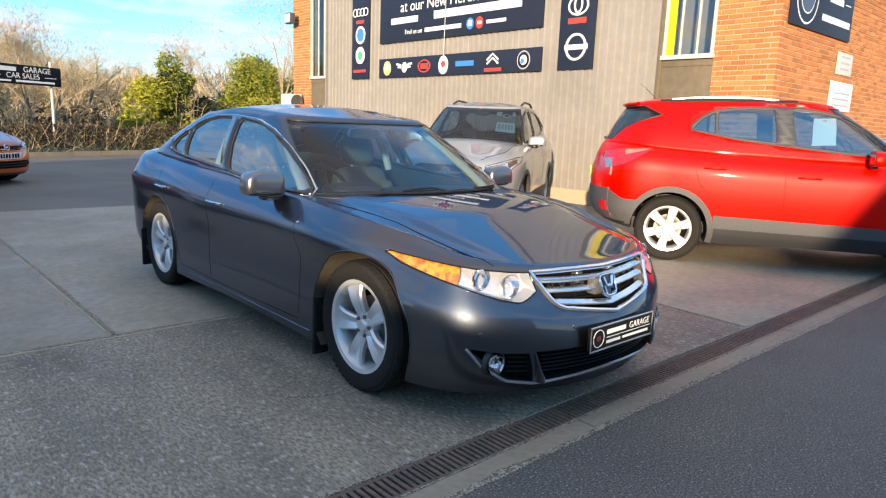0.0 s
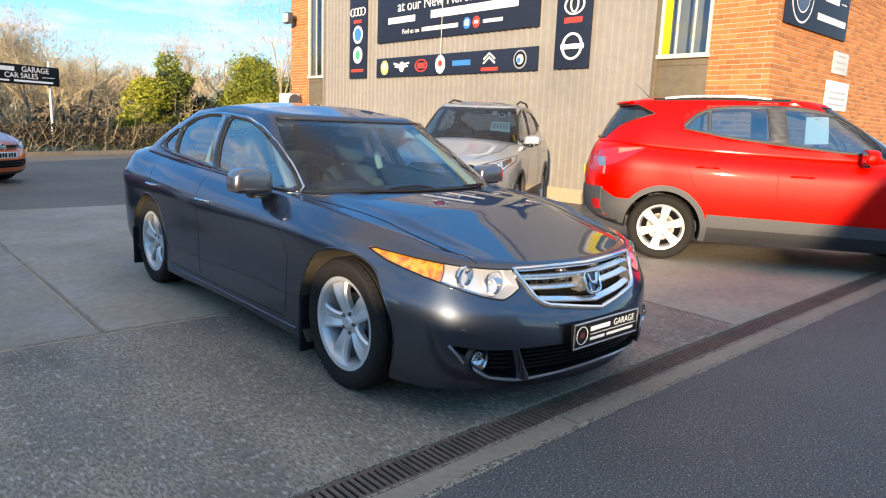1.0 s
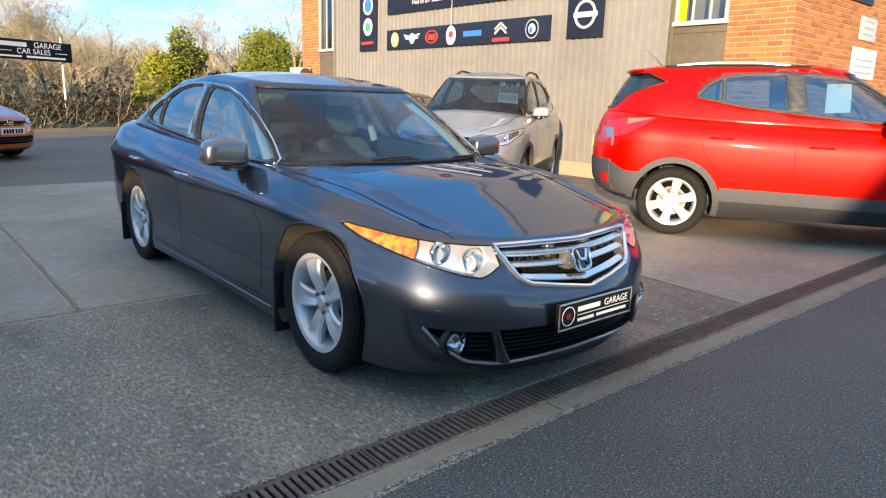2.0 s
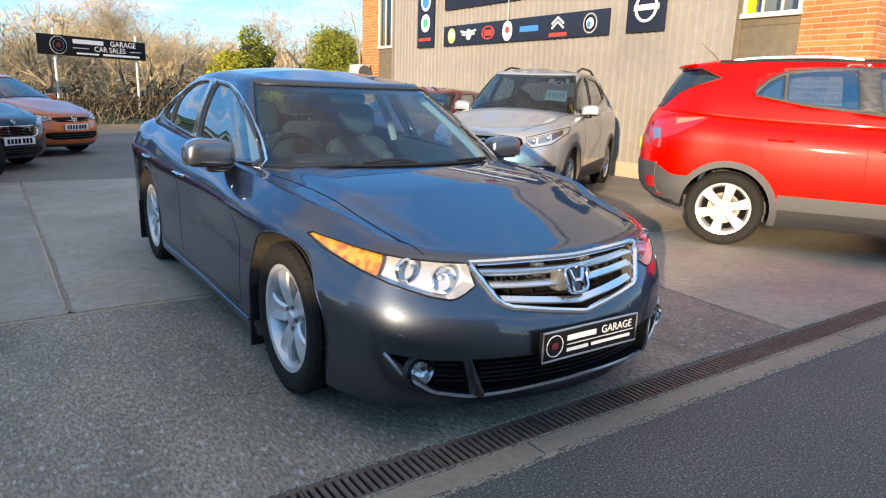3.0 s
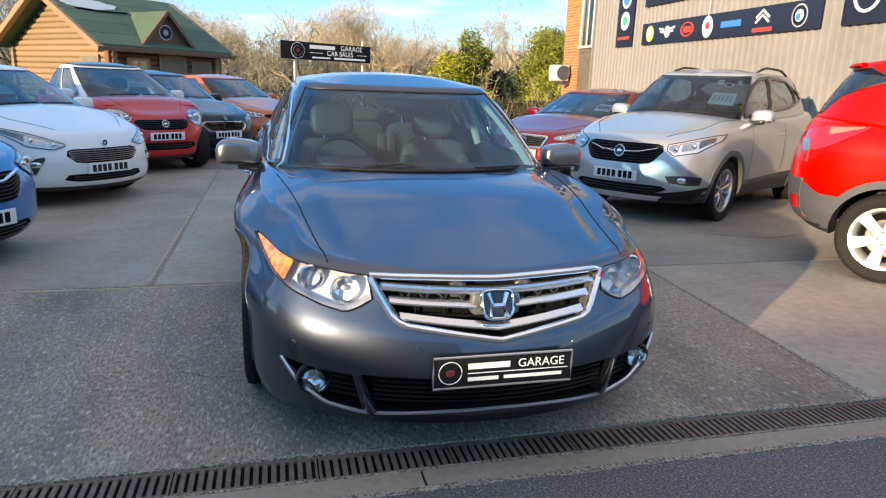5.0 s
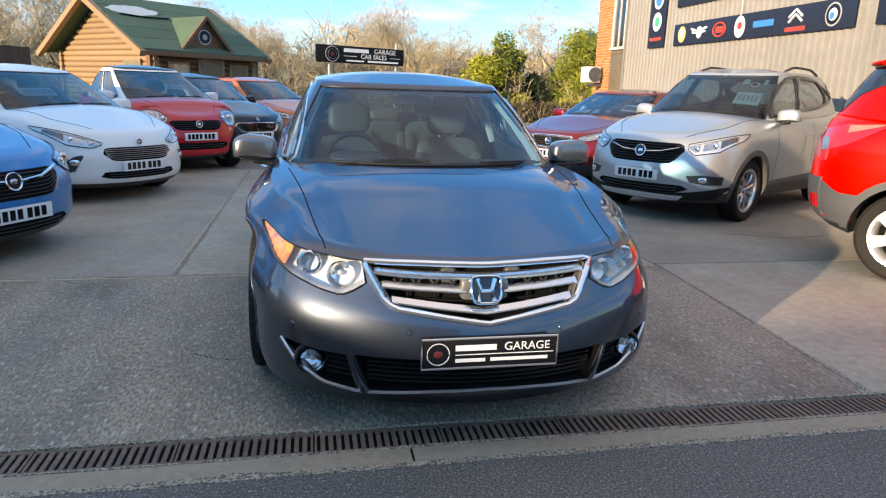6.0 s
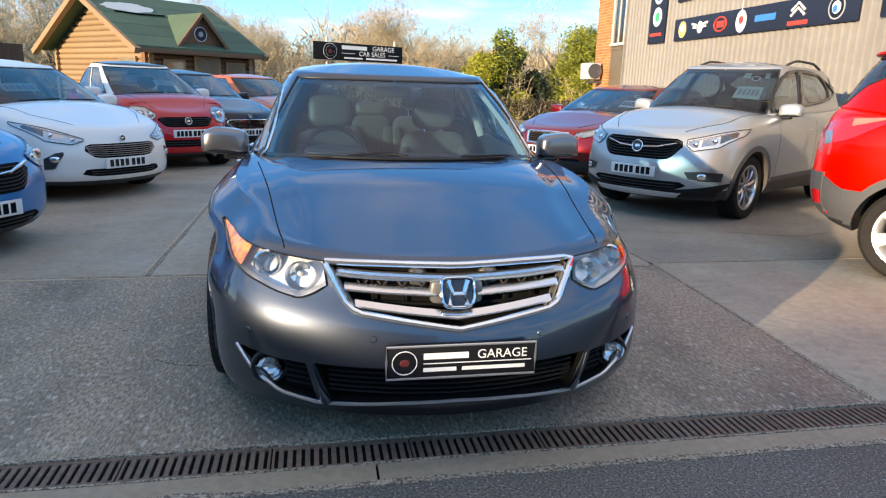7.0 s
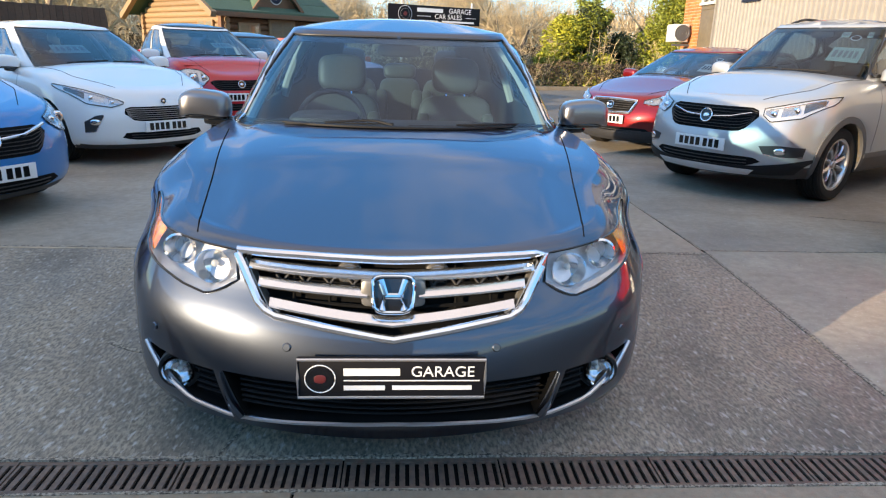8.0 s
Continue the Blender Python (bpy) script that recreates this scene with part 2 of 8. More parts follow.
M["cabin_pale"] = mat("cabin_pale", (0.44, 0.42, 0.36), 0.7, vary=0.1)
M["amber"] = mat("amber", (1.0, 0.36, 0.01), 0.2, coat=0.8, vary=0.9, scale=28, dark=(0.45, 0.06, 0.0), sharp=(0.42, 0.62), bump=0.3, bump_scale=90)
M["lamp_red"] = mat("lamp_red", (0.55, 0.01, 0.012), 0.2, coat=1.0, vary=0.3, scale=40)
M["lamp_clear"] = mat("lamp_clear", (0.62, 0.20, 0.14), 0.2, coat=1.0, vary=0.4, scale=30)
M["reflector"] = mat("reflector", (0.85, 0.85, 0.86), 0.12, metal=1.0, vary=0.1, scale=80)
M["lamp_lining"] = mat("lamp_lining", (0.66, 0.66, 0.67), 0.35, metal=0.45, vary=0.15, scale=60)
M["plate_white"] = mat("plate_white", (0.78, 0.78, 0.75), 0.4, vary=0.08)
M["plate_yellow"] = mat("plate_yellow", (0.8, 0.55, 0.03), 0.4, vary=0.08)
M["paper"] = mat("paper", (0.82, 0.82, 0.8), 0.7, vary=0.08)
M["price_tag"] = mat("price_tag", (0.62, 0.78, 0.66), 0.6, vary=0.1)
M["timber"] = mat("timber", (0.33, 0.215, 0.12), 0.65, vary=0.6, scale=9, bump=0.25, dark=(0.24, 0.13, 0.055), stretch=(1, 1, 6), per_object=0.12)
# darker timber for the cabin's yard side, its shade put into the colour
M["timber_shaded"] = mat("timber_shaded", (0.20, 0.095, 0.045), 0.65, vary=0.5, scale=9, bump=0.25, stretch=(1, 1, 6), per_object=0.12)
M["felt_green"] = mat("felt_green", (0.085, 0.14, 0.085), 0.9, vary=0.5, scale=25, bump=0.3, stain=0.4, stain_scale=1.0, per_object=0.1)
M["fence_brown"] = mat("fence_brown", (0.11, 0.06, 0.035), 0.8, vary=0.5, scale=20, per_object=0.15)
M["post_grey"] = mat("post_grey", (0.62, 0.61, 0.58), 0.5, vary=0.3, scale=15)
M["bark"] = mat("bark", (0.20, 0.15, 0.11), 0.9, vary=0.6, scale=30, bump=0.4)
M["twig"] = mat("twig", (0.50, 0.38, 0.23), 0.9, vary=0.5, scale=8, island=0.3)
M["leaf_green"] = mat("leaf_green", (0.26, 0.29, 0.04), 0.6, vary=0.6, scale=3, dark=(0.06, 0.09, 0.016), island=0.35)
M["leaf_yellow"] = mat("leaf_yellow", (0.42, 0.40, 0.04), 0.6, vary=0.6, scale=3, dark=(0.09, 0.12, 0.02), island=0.35)
M["leaf_dark"] = mat("leaf_dark", (0.03, 0.05, 0.02), 0.6, vary=0.6, scale=3, island=0.35)
M["hedge"] = mat("hedge", (0.13, 0.085, 0.05), 0.9, vary=0.7, scale=4, dark=(0.045, 0.04, 0.02), island=0.35)
M["grass"] = mat("grass", (0.13, 0.15, 0.05), 0.9, vary=0.6, scale=2, stain=0.4, stain_scale=0.2)
M["render"] = mat("render", (0.4, 0.37, 0.33), 0.85, vary=0.3, scale=10)
# car colours
M["paint_grey"] = paint("paint_grey", (0.078, 0.092, 0.116), metal=1.0, rough=0.38, flake=0.3, coat_ior=1.64, edge=(0.30, 0.50, 0.78))
# lighter grey for the saloon's mirror caps, sunlight put into the colour
M["paint_sunlit_grey"] = paint("paint_sunlit_grey", (0.19, 0.19, 0.20), metal=0.9, rough=0.3, flake=0.25)
M["paint_red"] = mat("paint_red", (0.82, 0.004, 0.001), 0.35, vary=0.15, scale=900, coat=0.55, coat_ior=1.4, spec=0.1, dark=(0.6, 0.003, 0.001))
M["paint_silver"] = paint("paint_silver", (0.475, 0.49, 0.49), metal=0.6, rough=0.38, flake=0.25)
M["paint_white"] = paint("paint_white", (0.80, 0.78, 0.74), rough=0.3)
M["paint_smart"] = paint("paint_smart", (0.60, 0.014, 0.022), rough=0.3)
M["paint_navy"] = paint("paint_navy", (0.004, 0.007, 0.018), metal=0.0, rough=0.3, coat_ior=1.36)
M["paint_orange"] = paint("paint_orange", (0.66, 0.13, 0.03), metal=0.3, rough=0.3)
M["paint_blue"] = paint("paint_blue", (0.001, 0.17, 0.42), metal=0.1, rough=0.3)
M["paint_pale"] = paint("paint_pale", (0.55, 0.62, 0.68), metal=0.3, rough=0.3)
M["paint_wine"] = paint("paint_wine", (0.19, 0.008, 0.010), metal=0.4, rough=0.3)

# ---------------------------------------------------------------- mesh helpers
from mathutils.bvhtree import BVHTree
from mathutils.geometry import delaunay_2d_cdt


def mesh_of(name, verts, faces, smooth=True, angle=35):
    me = bpy.data.meshes.new(name)
    me.from_pydata([tuple(map(float, v)) for v in verts], [], faces)
    me.validate()
    if smooth:
        me.shade_smooth()
        me.set_sharp_from_angle(angle=radians(angle))
    return me


def part(name, data, material, parent=None, label="", smooth=True, angle=35):
    """Link a bmesh, a mesh or (verts, faces) as one mesh object under a thing."""
    if isinstance(data, bmesh.types.BMesh):
        me = bpy.data.meshes.new(name)
        bmesh.ops.recalc_face_normals(data, faces=data.faces)
        data.to_mesh(me)
        data.free()
        if smooth:
            me.shade_smooth()
            me.set_sharp_from_angle(angle=radians(angle))
    elif isinstance(data, tuple):
        me = mesh_of(name, data[0], data[1], smooth, angle)
    else:
        me = data
    if material is not None:
        me.materials.clear()
        me.materials.append(M[material])
    ob = new(name, me)
    ob.parent = parent
    if label:
        tagged(ob, label)
    return ob


def thing(name, label, category, m=None, group="", kind=""):
    ob = new(name)
    ob.empty_display_size = 0.2
    if m is not None:
        ob.matrix_basis = m
    return tagged(ob, label, category, group, kind)


def box(bm, x0, x1, y0, y1, z0, z1, bevel=0.0, m=None):
    r = bmesh.ops.create_cube(bm, size=1)
    vs = r["verts"]
    for v in vs:
        v.co = Vector(((x0 + x1) / 2 + v.co.x * (x1 - x0), (y0 + y1) / 2 + v.co.y * (y1 - y0), (z0 + z1) / 2 + v.co.z * (z1 - z0)))
    if bevel:
        es = list({e for v in vs for e in v.link_edges})
        r = bmesh.ops.bevel(bm, geom=es, offset=bevel, segments=2, affect="EDGES", profile=0.6)
        vs = list({v for f in r["faces"] for v in f.verts} | {v for v in vs if v.is_valid})
    if m is not None:
        bmesh.ops.transform(bm, matrix=m, verts=[v for v in vs if v.is_valid])
    return bm


def box_mesh(x0, x1, y0, y1, z0, z1, bevel=0.0):
    return box(bmesh.new(), x0, x1, y0, y1, z0, z1, bevel)


def tube(points, radius, sides=6, closed=False, flat=1.0, up=(0, 0, 1), cap=True):
    """A tube along points; flat squashes it along its second axis. Returns verts, faces."""
    P = [Vector(p) for p in points]
    n = len(P)
    V, F = [], []
    for i, p in enumerate(P):
        a = P[(i - 1) % n] if (closed or i > 0) else p
        b = P[(i + 1) % n] if (closed or i < n - 1) else p
        t = (b - a).normalized()
        s = t.cross(Vector(up))
        if s.length < 1e-4:
            s = t.cross(Vector((1, 0, 0)))
        s.normalize()
        u = s.cross(t)
        r = radius[i] if isinstance(radius, (list, tuple)) else radius
        for k in range(sides):
            an = 2 * math.pi * (k + 0.5) / sides
            V.append(p + s * math.cos(an) * r + u * math.sin(an) * r * flat)
    for i in range(n if closed else n - 1):
        for k in range(sides):
            a, b = i * sides + k, i * sides + (k + 1) % sides
            c, d = ((i + 1) % n) * sides + (k + 1) % sides, ((i + 1) % n) * sides + k
            F.append((a, b, c, d))
    if cap and not closed:
        F.append(tuple(range(sides - 1, -1, -1)))
        F.append(tuple((n - 1) * sides + k for k in range(sides)))
    return V, F


def sweep(points, profile):
    """Carry a closed profile of (y, z) offsets along points. Returns verts, faces."""
    V, F, c = [], [], len(profile)
    for p in points:
        V += [Vector(p) + Vector((0, a, b)) for a, b in profile]
    for i in range(len(points) - 1):
        F += [(i * c + k, i * c + (k + 1) % c, (i + 1) * c + (k + 1) % c, (i + 1) * c + k) for k in range(c)]
    F += [tuple(range(c - 1, -1, -1)), tuple((len(points) - 1) * c + k for k in range(c))]
    return V, F


def joined(*pieces):
    V, F = [], []
    for v, f in pieces:
        o = len(V)
        V += list(v)
        F += [tuple(i + o for i in q) for q in f]
    return V, F


def moved(piece, m):
    return [m @ Vector(v) for v in piece[0]], piece[1]


def lathe(profile, sides=40, axis="x"):
    """Turn (radius, offset) pairs about an axis."""
    V, F = [], []
    n = len(profile)
    for k in range(sides):
        a = 2 * math.pi * k / sides
        for r, o in profile:
            V.append((o, r * math.cos(a), r * math.sin(a)) if axis == "x" else (r * math.cos(a), r * math.sin(a), o) if axis == "z" else (r * math.cos(a), o, r * math.sin(a)))
    for k in range(sides):
        for i in range(n - 1):
            a, b = k * n + i, k * n + i + 1
            c, d = ((k + 1) % sides) * n + i + 1, ((k + 1) % sides) * n + i
            F.append((a, b, c, d))
    return V, F


def superbox(centre, size, e=0.45, seg=14, m=None):
    """A pillow-like rounded block. e near 0 is a box, 1 an ellipsoid."""
    def sp(v, p):
        return math.copysign(abs(v) ** p, v)
    V, F = [], []
    for i in range(seg + 1):
        a = -math.pi / 2 + math.pi * i / seg
        for k in range(2 * seg):
            b = 2 * math.pi * k / (2 * seg)
            V.append(Vector((centre[0] + size[0] / 2 * sp(math.cos(a), e) * sp(math.cos(b), e),
                             centre[1] + size[1] / 2 * sp(math.cos(a), e) * sp(math.sin(b), e),
                             centre[2] + size[2] / 2 * sp(math.sin(a), e))))
    for i in range(seg):
        for k in range(2 * seg):
            F.append((i * 2 * seg + k, i * 2 * seg + (k + 1) % (2 * seg), (i + 1) * 2 * seg + (k + 1) % (2 * seg), (i + 1) * 2 * seg + k))
    if m is not None:
        V = [m @ v for v in V]
    return V, F


def grid_faces(R, C, flip=False):
    F = []
    for i in range(R - 1):
        for j in range(C - 1):
            q = (i * C + j, i * C + j + 1, (i + 1) * C + j + 1, (i + 1) * C + j)
            F.append(q[::-1] if flip else q)
    return F


def catmull(P, n):
    """Smooth curve through the points P (rows), n samples a span; spacing taken into account."""
    P = np.asarray(P, float)
    d = [max(1e-6, float(np.linalg.norm(b - a))) ** 0.75 for a, b in zip(P, P[1:])]
    out = []
    for i in range(len(P) - 1):
        p1, p2, h = P[i], P[i + 1], d[i]
        p0, h0 = (P[i - 1], d[i - 1]) if i > 0 else (2 * p1 - p2, h)
        p3, h3 = (P[i + 2], d[i + 1]) if i + 2 < len(P) else (2 * p2 - p1, h)
        m1 = h * ((p1 - p0) / h0 - (p2 - p0) / (h0 + h) + (p2 - p1) / h)
        m2 = h * ((p2 - p1) / h - (p3 - p1) / (h + h3) + (p3 - p2) / h3)
        for k in range(n):
            t = k / n
            out.append((2 * t ** 3 - 3 * t * t + 1) * p1 + (t ** 3 - 2 * t * t + t) * m1 + (3 * t * t - 2 * t ** 3) * p2 + (t ** 3 - t * t) * m2)
    out.append(P[-1])
    return np.array(out)


def resample(P, n):
    """n points evenly along a polyline."""
    P = np.asarray(P, float)
    d = np.r_[0, np.cumsum(np.linalg.norm(np.diff(P, axis=0), axis=1))]
    s = np.linspace(0, d[-1], n)
    return np.stack([np.interp(s, d, P[:, k]) for k in range(P.shape[1])], 1)


def text_mesh(body, size, m, material, name="lettering", parent=None, depth=0.002):
    cu = bpy.data.curves.new(name, "FONT")
    cu.body, cu.size, cu.align_x, cu.align_y, cu.extrude = body, size, "CENTER", "CENTER", depth
    ob = bpy.data.objects.new(name, cu)
    scene.collection.objects.link(ob)
    dg = bpy.context.evaluated_depsgraph_get()
    me = bpy.data.meshes.new_from_object(ob.evaluated_get(dg))
    bpy.data.objects.remove(ob)
    bpy.data.curves.remove(cu)
    # one mesh for each word
    bm = bmesh.new()
    bm.from_mesh(me)
    bpy.data.meshes.remove(me)
    spans = sorted((min(v.co.x for v in f.verts), max(v.co.x for v in f.verts)) for f in bm.faces)
    breaks, reach = [], spans[0][1]
    for a, b in spans:
        if a - reach > 0.17 * size:
            breaks.append((a + reach) / 2)
        reach = max(reach, b)
    for k in range(len(breaks) + 1):
        lo, hi = ([-1e9] + breaks)[k], (breaks + [1e9])[k]
        word = bm.copy()
        bmesh.ops.delete(word, geom=[v for v in word.verts if not lo < v.co.x < hi], context="VERTS")
        bmesh.ops.transform(word, matrix=m, verts=word.verts)
        part(name, word, material, parent)
    bm.free()


def cut(ob, cutters):
    """Subtract meshes from ob and keep the result as its mesh."""
    obs = []
    for piece, material in cutters:
        bm = bmesh.new()
        vs = [bm.verts.new(v) for v in piece[0]]
        for f in piece[1]:
            if len(set(f)) > 2:
                try:
                    bm.faces.new([vs[i] for i in f])
                except ValueError:
                    pass
        bmesh.ops.remove_doubles(bm, verts=bm.verts, dist=1e-5)
        bmesh.ops.recalc_face_normals(bm, faces=bm.faces)
        me = bpy.data.meshes.new("cutter")
        bm.to_mesh(me)
        bm.free()
        me.materials.append(M[material])
        c = new("cutter", me)
        c.parent = ob.parent
        obs.append(c)
        md = ob.modifiers.new("cut", "BOOLEAN")
        md.operation, md.solver, md.object, md.material_mode = "DIFFERENCE", "EXACT", c, "TRANSFER"
    dg = bpy.context.evaluated_depsgraph_get()
    dg.update()
    me = bpy.data.meshes.new_from_object(ob.evaluated_get(dg))
    ob.modifiers.clear()
    ob.data = me
    for c in obs:
        bpy.data.objects.remove(c)
    me.shade_smooth()
    me.set_sharp_from_angle(angle=radians(38))

# ---------------------------------------------------------------- cars
class Shell:
    """A car body in its own space: nose at y = 0, tail at y = L, ground at z = 0, wheels at +-x."""
    XF = (0, 0.50, 0.82, 0.97, 1.0, 1.0, 0.995, 0.93, 0.60, 0)
    GX = (0, 0.52, 0.84, 0.975, 1.0, 1.0, 0.995, 0.93, 0.62, 0)
    GY = (0, 0.012, 0.045, 0.115, 0.28, 0.5, 0.72, 0.90, 0.98, 1)
    N = 7

    def __init__(self, spec):
        self.s = spec
        self.build_body()
        self.build_glasshouse()

    def build_body(self):
        s = self.s
        L, W, ya, yb = s["L"], s["W"], s["fo"], s["fo"] + s["wb"]
        rows = []
        for i, (w, f, r, z0, z1, z2, z3, z4) in enumerate(s["rows"]):
            b1, b2, b3 = (b * (s.get("low_bow", 1.15) if i < 3 else 1.0) for b in s.get("bow", (0.07, 0.24, 0.56)))
            e1, e2 = s.get("tail", (0.06, 0.26))
            y = [f, f + b1, f + b2, f + b3, ya, (ya + yb) / 2, yb, L - r - e2, L - r - e1, L - r]
            if y[3] > ya - 0.08:
                y[3] = ya - 0.08
            t = [max(0.0, (v - f) / (ya - f)) ** 1.1 for v in y[:4]]
            z = [*(z0 + (z1 - z0) * v for v in t), z1, z2, z3, z3 + 0.75 * (z4 - z3), z4, z4]
            xf = np.array(self.XF)
            if i < 3:
                xf[2], xf[3] = s.get("low_plan", (0.85, 0.985))
            elif "plan" in s:
                xf[2], xf[3] = s["plan"] if i > 3 else (0.815, 0.972)
            rows.append(np.stack([xf * w * W, y, z], 1))
        rows = [self.smooth_half(r) for r in rows]
        G = catmull(np.array(rows).reshape(len(rows), -1), 5).reshape(-1, len(rows[0]), 3)
        self.G = G
        R, C = G.shape[:2]
        V, F = [], []
        ring = 2 * (C - 1)
        for i in range(R):
            for j in range(C):
                V.append(G[i, j])
            for j in range(C - 2, 0, -1):
                V.append(G[i, j] * (-1, 1, 1))
        for i in range(R - 1):
            for k in range(ring):
                F.append((i * ring + k, i * ring + (k + 1) % ring, (i + 1) * ring + (k + 1) % ring, (i + 1) * ring + k))
        for i, crown in ((R - 1, s["crown"]), (0, 0.0)):
            K = 48 if s.get("ridge") and crown else 16
            ids = {}
            f0 = G[i, 0, 1]
            wmax = G[i, :, 0].max()
            for j in range(1, C - 1):
                a = G[i, j]
                ids[j, 0], ids[j, K] = i * ring + j, i * ring + (ring - j)
                grow = min(1, (a[1] - f0) / 0.9)
                grow = grow * grow * (3 - 2 * grow) * 0.55 + grow * 0.45
                if s.get("ridge"):
                    g = min(1, (a[1] - f0) / 1.3)
                    grow = g * (1.5 - 0.5 * g)
                for k in range(1, K):
                    q = 1 - 2 * k / K
                    x = a[0] * q
                    z = a[2] + crown * grow * (1 - abs(q) ** 2.2)
                    if crown and s.get("ridge"):
                        xr = 0.47 + 0.17 * min(1, max(0, (a[1] - 0.2) / 1.1))
                        q2 = max(0, min(1, (xr + 0.06 - abs(x)) / 0.06))
                        fade = max(0, min(1, (a[1] - f0) / 0.35, (1.7 - a[1]) / 0.3))
                        z += s["ridge"] * fade * (q2 * q2 * (3 - 2 * q2) - 1)
                    ids[j, k] = len(V)
                    V.append(np.array((x, a[1], z)))
            for k in range(K + 1):
                ids[0, k], ids[C - 1, k] = i * ring, i * ring + C - 1
            for j in range(C - 1):
                for k in range(K):
                    q = [ids[j, k], ids[j, k + 1], ids[j + 1, k + 1], ids[j + 1, k]]
                    q = [v for n, v in enumerate(q) if v not in q[:n]]
                    if len(q) > 2:
                        F.append(tuple(q))
        self.V, self.F = V, F
        self.tree = BVHTree.FromPolygons([Vector(v) for v in V], F)

    def smooth_half(self, row):
        """Run the smooth curve across the centre line so that it is square to it."""
        ext = np.concatenate([row[1:2] * (-1, 1, 1), row, row[-2:-1] * (-1, 1, 1)])
        return catmull(ext, self.N)[self.N:-self.N]

    def front(self, x, z, off=0.0, back=False):
        """The point of the nose (or tail) at that width and height, off metres out of it."""
        o, d = ((x, self.s["L"] + 2, z), (0, -1, 0)) if back else ((x, -2, z), (0, 1, 0))
        hit, nrm, _, _ = self.tree.ray_cast(Vector(o), Vector(d))
        for k in range(30):
            if hit is None:
                x, z = x * 0.985, z + 0.005
                o = (x, o[1], z)
                hit, nrm, _, _ = self.tree.ray_cast(Vector(o), Vector(d))
        if hit is None:
            return None
        if nrm.dot(Vector(d)) > 0:
            nrm = -nrm
        return hit + nrm * off

    def side(self, y, z, sgn=1, off=0.0):
        hit, nrm, _, _ = self.tree.ray_cast(Vector((sgn * 3, y, z)), Vector((-sgn, 0, 0)))
        if hit is None:
            return None
        if nrm.x * sgn < 0:
            nrm = -nrm
        return hit + nrm * off

    def top(self, x, y, off=0.0):
        hit, nrm, _, _ = self.tree.ray_cast(Vector((x, y, 3)), Vector((0, 0, -1)))
        if hit is None:
            return None
        if nrm.z < 0:
            nrm = -nrm
        return hit + nrm * off

    def build_glasshouse(self):
        g = self.s["glass"]
        rows = []
        for k in range(4):
            t = k / 3
            f, r, w = (a + (b - a) * t for a, b in (g["f"], g["r"], g["w"]))
            bulge = math.sin(math.pi * t) * g.get("bulge", 0.02)
            f -= bulge * 0.8
            r += bulge
            w += bulge
            row = []
            for j in range(10):
                x, y = self.GX[j] * w, f + self.GY[j] * (r - f)
                if k == 0:
                    row.append((x, y, 0))
                else:
                    row.append((x, y, 0))
            rows.append(np.array(row))
        zt = np.interp(self.GY, (0, 0.12, 0.5, 0.88, 1), g["z"])
        base = self.smooth_half(rows[0])
        topc = rows[3].copy()
        topc[:, 2] = zt
        topr = self.smooth_half(topc)
        for p in base:
            h = self.top(p[0], min(p[1], self.s["L"] - 0.1))
            p[2] = (h.z if h else 1.0) - 0.012
        zz = np.r_[base[4:0:-1, 2], base[:, 2], base[-2:-6:-1, 2]]
        base[:, 2] = np.convolve(zz, np.ones(9) / 9, "valid")
        mids = []
        for k in (1, 2):
            t = k / 3
            q = self.smooth_half(rows[k])
            q[:, 2] = base[:, 2] + (topr[:, 2] - base[:, 2]) * t
            mids.append(q)
        G = catmull(np.array([base, *mids, topr]).reshape(4, -1), 4).reshape(-1, len(base), 3)
        self.H = G

    def uv_of(self, y, z):
        """Where a point of the side, given by length and height, lies on the glasshouse."""
        R, C = self.H.shape[:2]
        j0, j1 = int(2.7 * self.N), int(7.9 * self.N)
        D = (self.H[:, j0:j1, 1] - y) ** 2 + (self.H[:, j0:j1, 2] - z) ** 2
        i, j = np.unravel_index(D.argmin(), D.shape)
        u, v = (j + j0) / self.N, i / (R - 1)
        for _ in range(12):
            p, pu, pv = self.ghost(u, v), self.ghost(u + 0.03, v), self.ghost(u, min(v, 0.97) + 0.02) - self.ghost(u, min(v, 0.97))
            J = np.array([[(pu.y - p.y) / 0.03, pv.y / 0.02], [(pu.z - p.z) / 0.03, pv.z / 0.02]])
            d = np.linalg.solve(J + np.eye(2) * 1e-6, (y - p.y, z - p.z))
            u, v = u + max(-0.3, min(0.3, d[0])) * 0.8, min(0.985, max(0.0, v + max(-0.2, min(0.2, d[1])) * 0.8))
        return u, v

    def ghost(self, u, v, off=0.0, sgn=1):
        """A point of the glasshouse: u along the perimeter in control steps 0 to 9, v from belt 0 to roof edge 1."""
        R, C = self.H.shape[:2]
        a, b = min(max(u * self.N, 0), C - 1.001), min(max(v * (R - 1), 0), R - 1.001)
        i, j = int(b), int(a)
        fa, fb = a - j, b - i
        H = self.H
        p = (H[i, j] * (1 - fa) + H[i, j + 1] * fa) * (1 - fb) + (H[i + 1, j] * (1 - fa) + H[i + 1, j + 1] * fa) * fb
        du, dv = H[i, j + 1] - H[i, j], H[i + 1, j] - H[i, j]
        n = np.cross(dv, du)
        n = n / (np.linalg.norm(n) + 1e-9)
        mid = np.array((0, (H[0, 0, 1] + H[0, -1, 1]) / 2, p[2]))
        if np.dot(n, p - mid) < 0:
            n = -n
        p = p + n * off
        return Vector((p[0] * sgn, p[1], p[2]))


